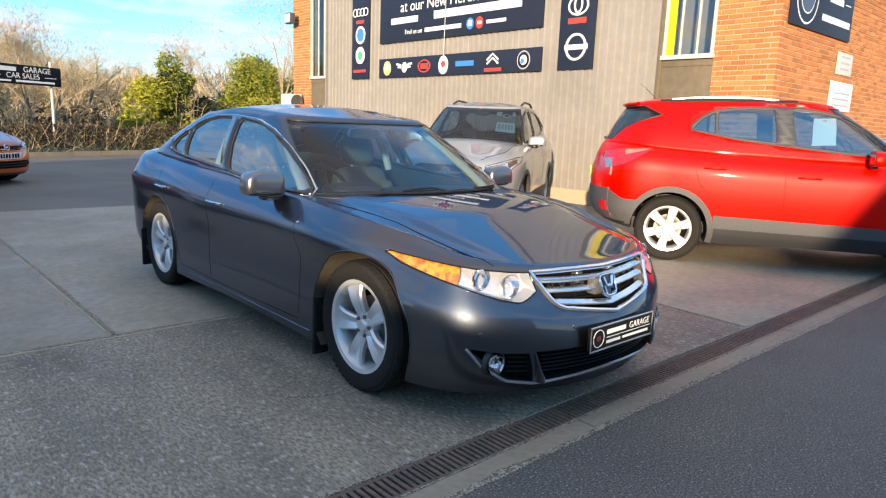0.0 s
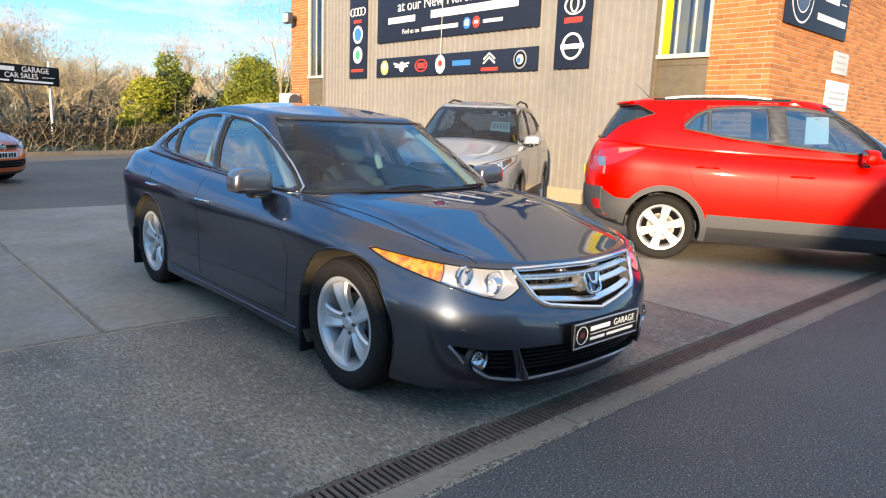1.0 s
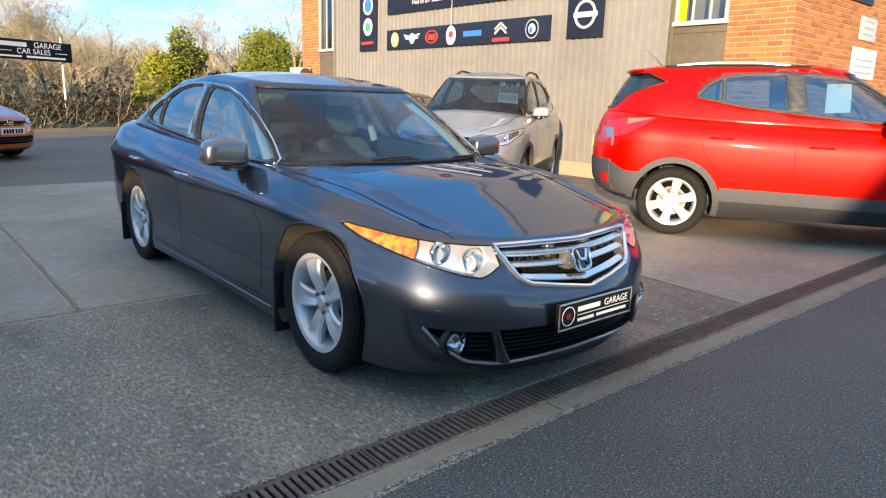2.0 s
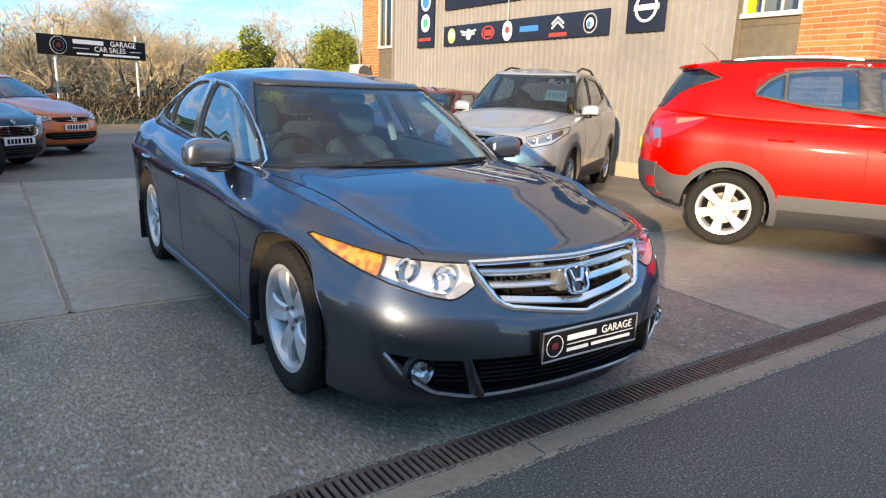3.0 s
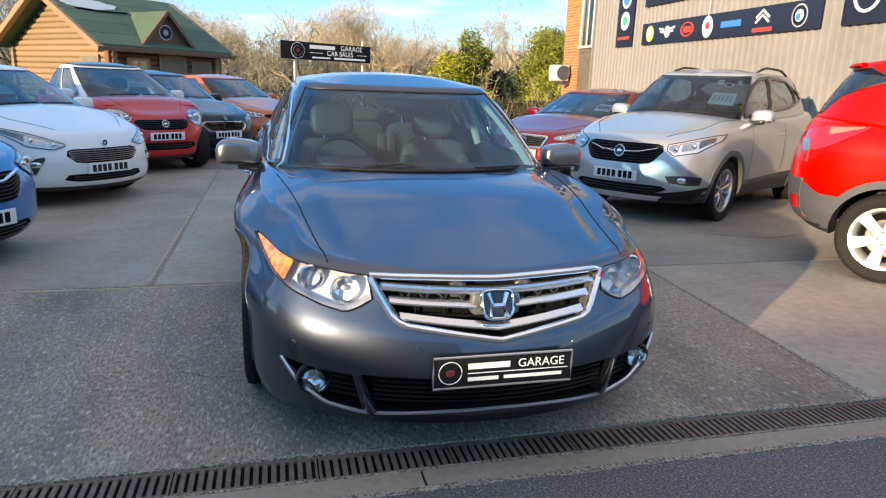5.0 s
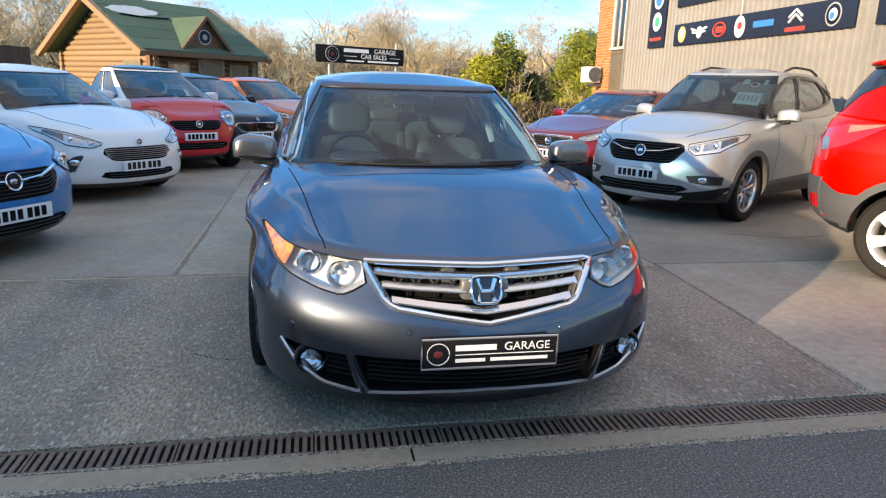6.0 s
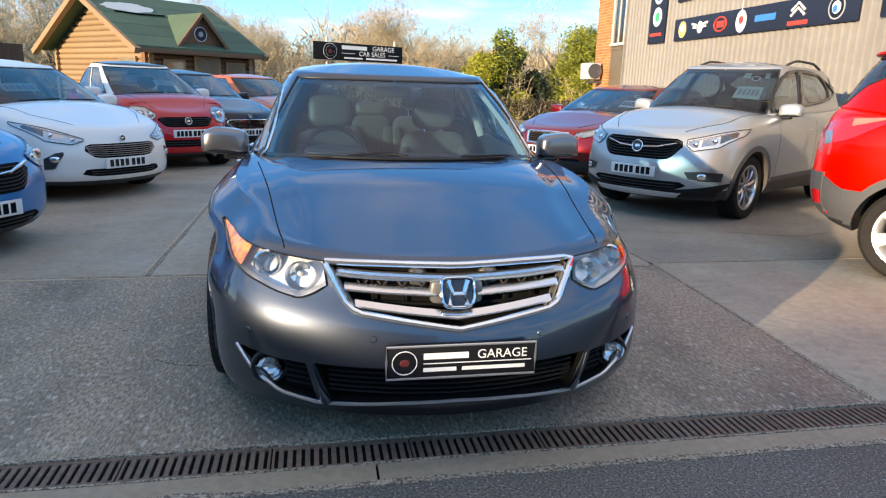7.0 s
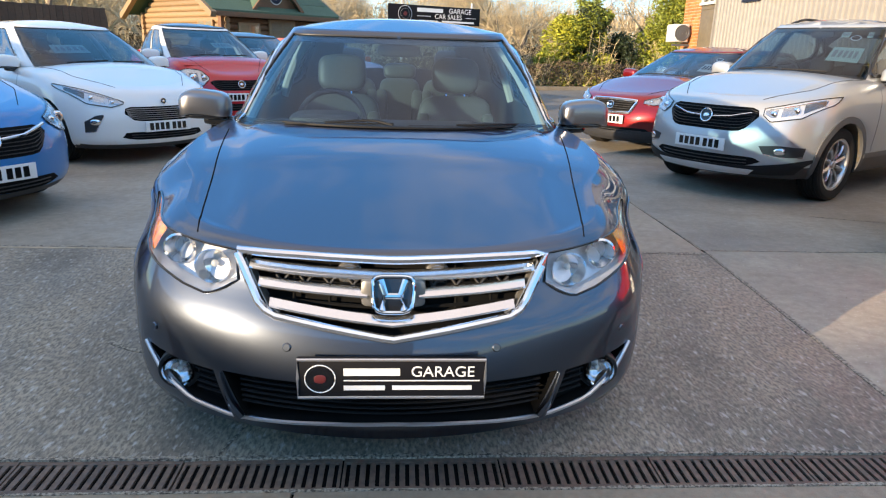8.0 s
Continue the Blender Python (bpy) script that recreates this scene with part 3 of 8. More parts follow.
def rounded(loop, r, n=5):
    """A closed outline with its corners drawn round over the length r."""
    out, m = [], len(loop)
    for i in range(m):
        a, b, c = (np.array(loop[(i + k) % m], float) for k in (-1, 0, 1))
        la, lc = np.linalg.norm(a - b), np.linalg.norm(c - b)
        p, q = b + (a - b) * min(r, 0.45 * la) / la, b + (c - b) * min(r, 0.45 * lc) / lc
        for t in np.linspace(0, 1, n):
            out.append(tuple((1 - t) ** 2 * p + 2 * t * (1 - t) * b + t * t * q))
    return [tuple(p) for p in resample(out + out[:1], 60)[:-1]]


def inside(p, loop):
    hit = False
    for a, b in zip(loop, loop[1:] + loop[:1]):
        if (a[1] > p[1]) != (b[1] > p[1]) and p[0] < a[0] + (p[1] - a[1]) * (b[0] - a[0]) / (b[1] - a[1]):
            hit = not hit
    return hit


def fill_plane(grid, loops, k=3.0):
    """Triangles over the grid's plane that keep to the outlines."""
    pts, edges = [], []
    lines = []
    for lp in loops:
        dense = []
        for a, b in zip(lp, lp[1:] + lp[:1]):
            n = max(1, int(math.dist(a, b) / 0.35))
            dense += [(a[0] + (b[0] - a[0]) * q / n, a[1] + (b[1] - a[1]) * q / n) for q in range(n)]
        lines.append(dense)
        o = len(pts)
        pts += dense
        edges += [(o + i, o + (i + 1) % len(dense)) for i in range(len(dense))]
    P = np.array(pts)
    for g in grid:
        edge = g[0] in (0, 9) or g[1] in (0, 1)
        if edge or np.abs((P - g) * (1, 2.2)).sum(1).min() > 0.06:
            pts.append(g)
    res = delaunay_2d_cdt([Vector((p[0], p[1] * k)) for p in pts], edges, [], 0, 1e-4)
    return [[(res[0][i].x, res[0][i].y / k) for i in f] for f in res[2]]


def strip_grid(project, top, bottom, n=14, m=5):
    """A patch between two edge lines given in two dimensions, laid on a surface by project(a, b)."""
    A, B = resample(top, n), resample(bottom, n)
    return [[project(*(A[i] * (1 - j / (m - 1)) + B[i] * (j / (m - 1)))) for i in range(n)] for j in range(m)]


def plate_of(g, thick):
    """Give a projected patch a rim and a back, thick metres behind it."""
    m, n = len(g), len(g[0])
    if any(p is None for r in g for p in r):
        known = [(j, i) for j in range(m) for i in range(n) if g[j][i] is not None]
        src = [list(r) for r in g]
        for j in range(m):
            for i in range(n):
                if src[j][i] is None:
                    a, b = min(known, key=lambda q: (q[0] - j) ** 2 + (q[1] - i) ** 2)
                    g[j][i] = src[a][b].copy()
    c = g[m // 2][n // 2]
    nr = (g[m // 2][min(n - 1, n // 2 + 1)] - c).cross(g[min(m - 1, m // 2 + 1)][n // 2] - c)
    nr.normalize()
    return g, nr


def patch(g, thick=0.006, inward=None):
    m, n = len(g), len(g[0])
    g, nr = plate_of(g, thick)
    d = (Vector(inward) if inward is not None else nr) * thick
    V = [p for r in g for p in r]
    F = grid_faces(m, n)
    o = len(V)
    rim = [(0, i) for i in range(n)] + [(j, n - 1) for j in range(1, m)] + [(m - 1, i) for i in range(n - 2, -1, -1)] + [(j, 0) for j in range(m - 2, 0, -1)]
    V += [g[j][i] + d for j, i in rim]
    k = len(rim)
    for a in range(k):
        b = (a + 1) % k
        F.append((rim[a][0] * n + rim[a][1], o + a, o + b, rim[b][0] * n + rim[b][1]))
    return V, F


def pocket(shell, top, bottom, depth, n=14, m=5, back=False):
    """A cutter that sinks an outline of the nose by depth."""
    a = strip_grid(lambda x, z: (shell.front(x, z, 0, back) or Vector((x, 0.6, z))) + Vector((0, -depth if back else depth, 0)), top, bottom, n, m)
    b = [[Vector((p.x, (shell.s["L"] + 0.5) if back else -0.5, p.z)) for p in r] for r in a]
    V = [p for r in a for p in r] + [p for r in b for p in r]
    o = m * n
    F = grid_faces(m, n) + [tuple(i + o for i in f[::-1]) for f in grid_faces(m, n)]
    rim = [i for i in range(n)] + [j * n + n - 1 for j in range(1, m)] + [(m - 1) * n + i for i in range(n - 2, -1, -1)] + [j * n for j in range(m - 2, 0, -1)]
    for k in range(len(rim)):
        p, q = rim[k], rim[(k + 1) % len(rim)]
        F.append((p, q, q + o, p + o))
    return V, F


def mirror_x(line):
    return [(-p[0], *p[1:]) for p in line]


def make_wheel(kind, R, rim_r, width, rim_mat, parent, name="wheel"):
    """A wheel whose outer face looks to +x, with the hub at its origin. Parts: tyre, rim, brake_disc."""
    w = new(name)
    w.empty_display_size = 0.1
    w.parent = parent
    h = width / 2
    prof = [(rim_r - 0.012, -h * 0.8), (rim_r + 0.012, -h * 0.92), (rim_r + 0.05, -h * 1.02), (R - 0.03, -h), (R - 0.008, -h * 0.86), (R - 0.002, -h * 0.6)]
    for g in (-0.45, -0.15, 0.15, 0.45):
        prof += [(R, h * (g - 0.10)), (R, h * (g + 0.07)), (R - 0.008, h * (g + 0.08)), (R - 0.008, h * (g + 0.13))]
    prof += [(R - 0.002, h * 0.66), (R - 0.008, h * 0.86), (R - 0.03, h), (rim_r + 0.05, h * 1.02), (rim_r + 0.012, h * 0.92), (rim_r - 0.012, h * 0.8)]
    V, F = lathe(prof, 56)
    # shoulder blocks
    blocks = []
    for k in range(56):
        a0, a1 = 2 * math.pi * k / 56, 2 * math.pi * (k + 0.6) / 56
        for sg in (1, -1):
            q = [Vector((sg * h * c, r * math.cos(a), r * math.sin(a))) for a in (a0, a1) for c, r in ((0.68, R + 0.001), (0.93, R - 0.009))]
            blocks.append(([*q, *(p * 0.97 for p in q)], [(0, 1, 3, 2), (0, 1, 5, 4), (2, 3, 7, 6), (1, 3, 7, 5), (0, 2, 6, 4)]))
    part("tyre", joined((V, F), *blocks), "rubber", w, angle=28)
    rr = rim_r
    barrel = lathe([(rr - 0.010, -h * 0.8), (rr - 0.03, -h * 0.5), (rr - 0.035, h * 0.3), (rr - 0.02, h * 0.7), (rr - 0.012, h * 0.86), (rr + 0.008, h * 0.9), (rr + 0.010, h * 0.8)], 48)
    pieces = [barrel]
    hub = lathe([(0.001, h * 0.72), (0.026, h * 0.72), (0.03, h * 0.68), (0.034, h * 0.6), (0.062, h * 0.58), (0.075, h * 0.5), (0.08, h * 0.1)], 30)
    pieces.append(hub)
    n, wide0, wide1, twin = {"five": (5, 0.036, 0.072, 0), "six": (6, 0.036, 0.052, 0), "multi": (10, 0.016, 0.016, 0), "five_thin": (5, 0.03, 0.05, 0)}[kind]
    for k in range(n):
        a = 2 * math.pi * k / n + 0.3
        ring = []
        for t in np.linspace(0, 1, 7):
            r = 0.045 + (rr - 0.055) * t
            x = h * (0.60 + 0.20 * math.sin(t * 2.6) - 0.02 * t)
            hw = wide0 + (wide1 - wide0) * t ** 1.5
            d = 0.045 - 0.015 * t
            e = 0.010
            ring.append([(x - e, -hw), (x, -hw + e), (x + 0.0 - (0.012 if kind == "five" else 0.004), 0), (x, hw - e), (x - e, hw), (x - d, hw * 0.85), (x - d, -hw * 0.85)])
            ring[-1] = [Vector((p[0], r * math.cos(a) - p[1] * math.sin(a), r * math.sin(a) + p[1] * math.cos(a))) for p in ring[-1]]
        V = [p for q in ring for p in q]
        F = []
        c = 7
        for i in range(len(ring) - 1):
            for j in range(c):
                F.append((i * c + j, i * c + (j + 1) % c, (i + 1) * c + (j + 1) % c, (i + 1) * c + j))
        pieces.append((V, F))
    part("rim", joined(*pieces), rim_mat, w, angle=25)
    nuts = []
    for k in range(5):
        a = 2 * math.pi * k / 5 + 0.3 + math.pi / 5
        nuts.append(moved(lathe([(0.001, 0.012), (0.009, 0.012), (0.011, 0.0)], 8), pose(h * 0.58, 0.05 * math.cos(a), 0.05 * math.sin(a))))
    for q in nuts:
        part("wheel_nut", q, "brake", w)
    disc = lathe([(0.05, 0), (0.08, 0.02), (0.145, 0.02), (0.145, -0.006), (0.05, -0.006)], 30)
    part("brake_disc", disc, "brake", w)
    part("inner_hub", lathe([(0.001, -0.03), (rr - 0.04, -0.03), (rr - 0.04, -0.05), (0.001, -0.05)], 24), "void", w)
    return w


def make_seat(parent, x, y, z, material, wide=0.5, tilt=12, head=(0.27, 0.19, 0.14), tall=0.62):
    """A car seat; head gives the headrest's width, height and lift."""
    s = new("seat")
    s.parent = parent
    s.matrix_basis = pose(x, y, z)
    part("cushion", superbox((0, 0, 0.08), (wide, 0.52, 0.18), 0.35, 10), material, s)
    back = [superbox((0, 0, tall / 2), (wide, 0.14, tall), 0.4, 10)]
    for sg in (1, -1):
        back.append(superbox((sg * wide * 0.42, -0.05, tall * 0.45), (0.10, 0.15, tall * 0.72), 0.5, 8))
    part("backrest", moved(joined(*back), pose(0, 0.27, 0.12, -tilt)), material, s)
    if head:
        hw, hh, up = head
        part("headrest", moved(superbox((0, 0, tall + up), (hw, 0.11, hh), 0.55, 12), pose(0, 0.27, 0.12, -tilt)), material, s)
        for sg in (1, -1):
            part("headrest_post", moved(tube([(sg * 0.06, 0, tall - 0.03), (sg * 0.06, 0, tall + 0.1)], 0.007), pose(0, 0.27, 0.12, -tilt)), "chrome", s)
    return s


def build_car(spec, m):
    """A car from its measures; returns its Empty. Left and right are those of the driver."""
    s = spec
    sh = Shell(s)
    L, W, R = s["L"], s["W"], s["R"]
    ya, yb = s["fo"], s["fo"] + s["wb"]
    car = thing(s["name"], s["label"], "car", m)
    bb = bmesh.new()
    bv = [bb.verts.new(v) for v in sh.V]
    for f in sh.F:
        bb.faces.new([bv[i] for i in f])
    bmesh.ops.remove_doubles(bb, verts=bb.verts, dist=1e-5)
    body = part("body", bb, s["paint"], car)
    # openings: wheel wells, cabin, lamps and grilles
    cuts = []
    for y in (ya, yb):
        for sg in (1, -1):
            rw, k = R + s.get("gap", 0.045), 36
            ringv = [(y + rw * math.cos(2 * math.pi * i / k), R + 0.005 + rw * math.sin(2 * math.pi * i / k)) for i in range(k)]
            V = [(sg * (W - 0.30), *p) for p in ringv] + [(sg * (W + 0.3), *p) for p in ringv]
            F = [tuple(range(k)), tuple(range(2 * k - 1, k - 1, -1))] + [(i, (i + 1) % k, k + (i + 1) % k, k + i) for i in range(k)]
            cuts.append(((V, F), "well"))
    base = sh.H[0]
    ins = [np.array((p[0] * 0.95, sh.H[0, 0, 1] + 0.05 + (p[1] - sh.H[0, 0, 1]) * 0.965)) for p in base]
    loop = [(p[0], p[1]) for p in ins] + [(-p[0], p[1]) for p in ins[-2:0:-1]]
    n = len(loop)
    cuts.append((([(*p, 0.42) for p in loop] + [(*p, 2.2) for p in loop],
                  [tuple(range(n)), tuple(range(2 * n - 1, n - 1, -1))] + [(i, (i + 1) % n, n + (i + 1) % n, n + i) for i in range(n)]), "cabin_dark"))
    for top, bottom, depth, mt in s.get("pockets", ()):
        cuts.append((pocket(sh, top, bottom, depth), mt))
    cut(body, cuts)
    body.data.materials.append(M["plastic"])
    low = len(body.data.materials) - 1
    for f in body.data.polygons:
        if (f.normal.z < -0.6 and f.center.z < 0.4) or f.center.z < s.get("low_z", 0):
            f.material_index = low
    # glasshouse: pillars and roof in one shell, panes apart
    H = sh.H
    Rr, C = H.shape[:2]
    N = sh.N
    loops = []                   # name, outline in u and v, runs across the centre line
    for nm, u0, u1, v0, v1 in s["panes"]:
        both = u0 <= 0 or u1 >= 9
        if both:
            lp = [(u0, v0), (u1, v0), (u1, v1), (u0, v1)]
        else:
            lp = rounded([(u0, v0), (u1, v0), (u1, v1), (u0, v1)], 0.12)
        loops.append((nm, lp, both))
    for nm, lp in s.get("uv_panes", ()):
        loops.append((nm, lp, max(p[0] for p in lp) >= 9))
    for nm, lp, r in s.get("side_panes", ()):
        loops.append((nm, [sh.uv_of(y, z) for y, z in rounded(lp, r)], False))
    dlo = s.get("dlo")
    if dlo:
        dlo = [sh.uv_of(y, z) for y, z in rounded(dlo, 0.05)]
    grid = [(j / N, i / (Rr - 1)) for i in range(Rr) for j in range(C)]
    cells = fill_plane(grid, [lp for _, lp, _ in loops] + ([dlo] if dlo else []))
    V, F = [], []
    pillar = []
    for tri in cells:
        c = (sum(p[0] for p in tri) / 3, sum(p[1] for p in tri) / 3)
        if any(inside(c, lp) for _, lp, _ in loops):
            continue
        if dlo and inside(c, dlo):
            pillar.append(tri)
            continue
        for sg in (1, -1):
            o = len(V)
            V += [sh.ghost(*p, 0, sg) for p in tri]
            F.append((o, o + 1, o + 2) if sg < 0 else (o + 2, o + 1, o))
    for sg in (1, -1):
        if pillar:
            pv = [sh.ghost(*p, -0.003, sg) for tri in pillar for p in tri]
            bp = bmesh.new()
            vs = [bp.verts.new(v) for v in pv]
            for k in range(0, len(vs), 3):
                bp.faces.new(vs[k:k + 3])
            bmesh.ops.remove_doubles(bp, verts=bp.verts, dist=0.0005)
            bmesh.ops.recalc_face_normals(bp, faces=bp.faces)
            pc = part("window_pillar", bp, s.get("pillar_mat", "gloss_black"), car, angle=60)
            ps = pc.modifiers.new("thickness", "SOLIDIFY")
            ps.thickness, ps.offset = 0.03, 0
            part("window_trim", tube([sh.ghost(*p, 0.002, sg) for p in dlo], 0.008, 6, closed=True), s.get("trim", "plastic"), car)
    K = 14
    rv, rf = [], []
    for j in range(C):
        a = H[-1, j]
        for k in range(K + 1):
            q = 1 - 2 * k / K
            grow = min(1, (a[1] - H[-1, 0, 1]) / 0.35, (H[-1, -1, 1] - a[1]) / 0.3)
            rv.append((a[0] * q, a[1], a[2] + s["glass"]["crown"] * max(0, grow) * (1 - abs(q) ** 2.2)))
    rf = grid_faces(C, K + 1)
    bm = bmesh.new()
    vs = [bm.verts.new(v) for v in V]
    for f in F:
        bm.faces.new([vs[i] for i in f])
    vs2 = [bm.verts.new(v) for v in rv]
    for f in rf:
        bm.faces.new([vs2[i] for i in f])
    bmesh.ops.remove_doubles(bm, verts=bm.verts, dist=0.0008)
    bmesh.ops.dissolve_degenerate(bm, dist=1e-4, edges=bm.edges)
    bmesh.ops.recalc_face_normals(bm, faces=bm.faces)
    roof = part("roof_shell", bm, s.get("roof_paint", s["paint"]), car, angle=50)
    sol = roof.modifiers.new("thickness", "SOLIDIFY")
    sol.thickness, sol.offset = 0.035, -1
    # panes
    for nm, lp, both in loops:
        tris = [t for t in fill_plane(grid, [lp]) if inside((sum(p[0] for p in t) / 3, sum(p[1] for p in t) / 3), lp)]
        for sides in (((1, -1),) if both else ((1,), (-1,))):
            bp = bmesh.new()
            for sg in sides:
                for t in tris:
                    bp.faces.new([bp.verts.new(sh.ghost(*p, -0.002, sg)) for p in t])
            bmesh.ops.remove_doubles(bp, verts=bp.verts, dist=0.0006)
            bmesh.ops.recalc_face_normals(bp, faces=bp.faces)
            part(nm, bp, s.get("screen", "dark_screen") if both else "car_glass", car, angle=80)
            for sg in sides:
                rim = [p for p in lp if not both or 0.001 < p[0] < 8.999]
                pts = []
                if both:
                    k0 = max(range(len(lp)), key=lambda i: min(abs(lp[i][0]), abs(lp[i][0] - 9)) < 0.001 and min(abs(lp[i - 1][0]), abs(lp[i - 1][0] - 9)) < 0.001)
                    chain = lp[k0:] + lp[:k0]
                    for a, b in zip(chain, chain[1:]):
                        pts = pts[:-1]
                        pts += [sh.ghost(min(8.97, max(0.03, a[0] + (b[0] - a[0]) * q / 10)), a[1] + (b[1] - a[1]) * q / 10, 0, sg) for q in range(11)]
                else:
                    pts = [sh.ghost(*p, 0, sg) for p in lp]
                thin = "plastic" if (both or dlo) else s.get("trim", "plastic")
                part("window_seal", tube(pts, 0.006 if both else 0.005, 6, closed=not both), thin, car)
    # wheels
    half = s.get("tyre", 0.215) / 2
    wheel = make_wheel(s["wheel"], R, s["rim"], half * 2, s.get("rim_mat", "alloy"), car)
    spots = [(1, ya), (-1, ya), (1, yb), (-1, yb)]
    for k, (sg, y) in enumerate(spots):
        mm = pose(sg * (W - s.get("inset", 0.03) - half), y, R, 20 * k, 0, 0 if sg > 0 else 180)
        if k == 0:
            wheel.matrix_basis = mm
        else:
            copy_thing(wheel, mm)
    # inside
    zc = s.get("seat_z", 0.42)
    part("cabin_floor", box_mesh(-W + 0.22, W - 0.22, s["glass"]["f"][0] + 0.25, s["glass"]["r"][0] - 0.4, 0.30, 0.43, 0.02), "cabin_dark", car)
    yd = s["glass"]["f"][0]
    zb = float(H[0, 0, 2])
    dash = joined(superbox((0, yd + 0.38, zb - 0.16), (W * 1.62, 0.62, 0.30), 0.3, 12), superbox((-s.get("drive", 1) * 0.37, yd + 0.48, zb - 0.03), (0.36, 0.3, 0.13), 0.5, 8))
    part("dashboard", dash, "cabin_dark", car)
    ring = [(0.185 * math.cos(a), 0, 0.185 * math.sin(a)) for a in np.linspace(0, 2 * math.pi, 28)[:-1]]
    sw = joined(tube(ring, 0.016, 8, closed=True), tube([(-0.17, 0, 0), (0.17, 0, 0)], 0.022, 6), tube([(0, 0, 0), (0, 0, -0.17)], 0.02, 6), superbox((0, 0, 0), (0.15, 0.06, 0.13), 0.6, 8))
    part("steering_wheel", moved(sw, pose(-0.37, yd + 0.80, zb - 0.06, -22)), "cabin_dark", car)
    sm = s.get("seat_mat", "cabin_dark")
    y1, y2 = yd + s.get("seat_y", (1.25, 2.1))[0], yd + s.get("seat_y", (1.25, 2.1))[1]
    for x in (-0.37, 0.37):
        make_seat(car, x, y1, zc - 0.06 - s.get("seat_drop", 0), sm, head=s.get("headrest", (0.27, 0.19, 0.14)))
    if y2 + 0.3 < s["glass"]["r"][0]:
        for x in (-0.40, 0, 0.40):
            make_seat(car, x, y2, zc - 0.04, sm, wide=0.44 if x else 0.34, tilt=18, tall=0.56, head=(0.24, 0.17, 0.15) if x else (0.26, 0.12, 0.06))
        if s.get("shelf"):
            part("parcel_shelf", box_mesh(-W + 0.28, W - 0.28, y2 + 0.40, s["glass"]["r"][0] - 0.02, zb - 0.05, zb - 0.02, 0.01), "cabin_dark", car)
    part("rear_view_mirror", superbox((0, s["glass"]["f"][1] + 0.02, s["glass"]["z"][0] - 0.10), (0.24, 0.05, 0.07), 0.5, 8), "cabin_dark", car)
    # door mirrors
    ym, zm = s["mirror"]
    for sg in (1, -1):
        p = sh.side(ym + 0.05, zm - 0.07, sg) or Vector((sg * W * 0.9, ym, zm))
        x0 = max(0.0, abs(p.x) - 0.02)
        x1 = W - 0.01
        shell_v = superbox((sg * (x1 + 0.035), ym + 0.01, zm + 0.02), (0.25, 0.15, 0.15), 0.5, 14)
        V2 = []
        for v in shell_v[0]:
            v = Vector(v)
            if v.y > ym + 0.05:
                v.y = ym + 0.05
            if v.z < zm - 0.022:
                v.z = zm - 0.022 + (v.z - zm + 0.022) * 0.25
            v.z += 0.10 * (abs(v.x) - x1) - 0.9 * max(0.0, abs(v.x) - x1 - 0.06) ** 1.5
            V2.append(v)
        dm = new("door_mirror")
        dm.parent = car
        part("housing", (V2, shell_v[1]), s.get("mirror_paint", s["paint"]), dm)
        part("mirror_glass", superbox((sg * (x1 + 0.035), ym + 0.052, zm + 0.02), (0.19, 0.006, 0.115), 0.4, 8), "chrome", dm)
        part("housing_base", superbox((sg * (x1 + 0.03), ym + 0.012, zm - 0.032), (0.215, 0.12, 0.03), 0.6, 10), "gloss_black", dm)
        part("mirror_arm", superbox((sg * (x0 + x1) / 2, ym + 0.02, zm - 0.055), (abs(x1 - x0) + 0.10, 0.07, 0.045), 0.5, 8), "gloss_black", dm)
        part("indicator", superbox((sg * (x1 + 0.12), ym - 0.035, zm + 0.0), (0.05, 0.05, 0.02), 0.6, 6), "lens_glass", dm)
    # shut lines, handles
    for name, line in s.get("seams", ()):
        for sg in (1, -1):
            pts = [sh.side(y, z, sg, -0.0012) for y, z in resample(line, 18)]
            pts = [p for p in pts if p]
            if len(pts) > 2:
                part(name, tube(pts, 0.0028, 5, up=(1, 0, 0)), "void", car)
    for y, z in s.get("handles", ()):
        for sg in (1, -1):
            a = [sh.side(y + d, z + 0.01 * d, sg, o) for d, o in ((-0.10, 0.004), (-0.07, 0.028), (0.0, 0.034), (0.07, 0.028), (0.10, 0.004))]
            if all(a):
                part("door_handle", tube(catmull(a, 4), 0.013, 8, flat=0.7), s.get("handle_mat", s["paint"]), car)
    for name, line, r, mt in s.get("hood_lines", ()):
        for sg in (1, -1):
            pts = [sh.top(sg * x, y, 0.0) for x, y in resample(line, 20)]
            pts = [p for p in pts if p]
            part(name, tube(pts, r, 5), mt, car)
    return car, sh


def front_piece(car, sh, name, top, bottom, off, thick, material, n=14, m=5, sides=(1,), back=False, label=""):
    obs = []
    for sg in sides:
        t, b = (top, bottom) if sg > 0 else (mirror_x(top), mirror_x(bottom))
        g = strip_grid(lambda x, z: sh.front(x, z, off, back), t, b, n, m)
        obs.append(part(name, patch(g, thick, (0, -1 if back else 1, 0)), material, car, label))
    return obs


def front_bar(car, sh, name, line, off, r, material, n=16, flat=1.0, sides=(1,), closed=False, back=False, label=""):
    obs = []
    for sg in sides:
        ln = line if sg > 0 else mirror_x(line)
        pts = [sh.front(x, z, off, back) for x, z in resample(ln, n)]
        pts = [p for p in pts if p]
        obs.append(part(name, tube(pts, r, 8, closed=closed, flat=flat), material, car, label))
    return obs


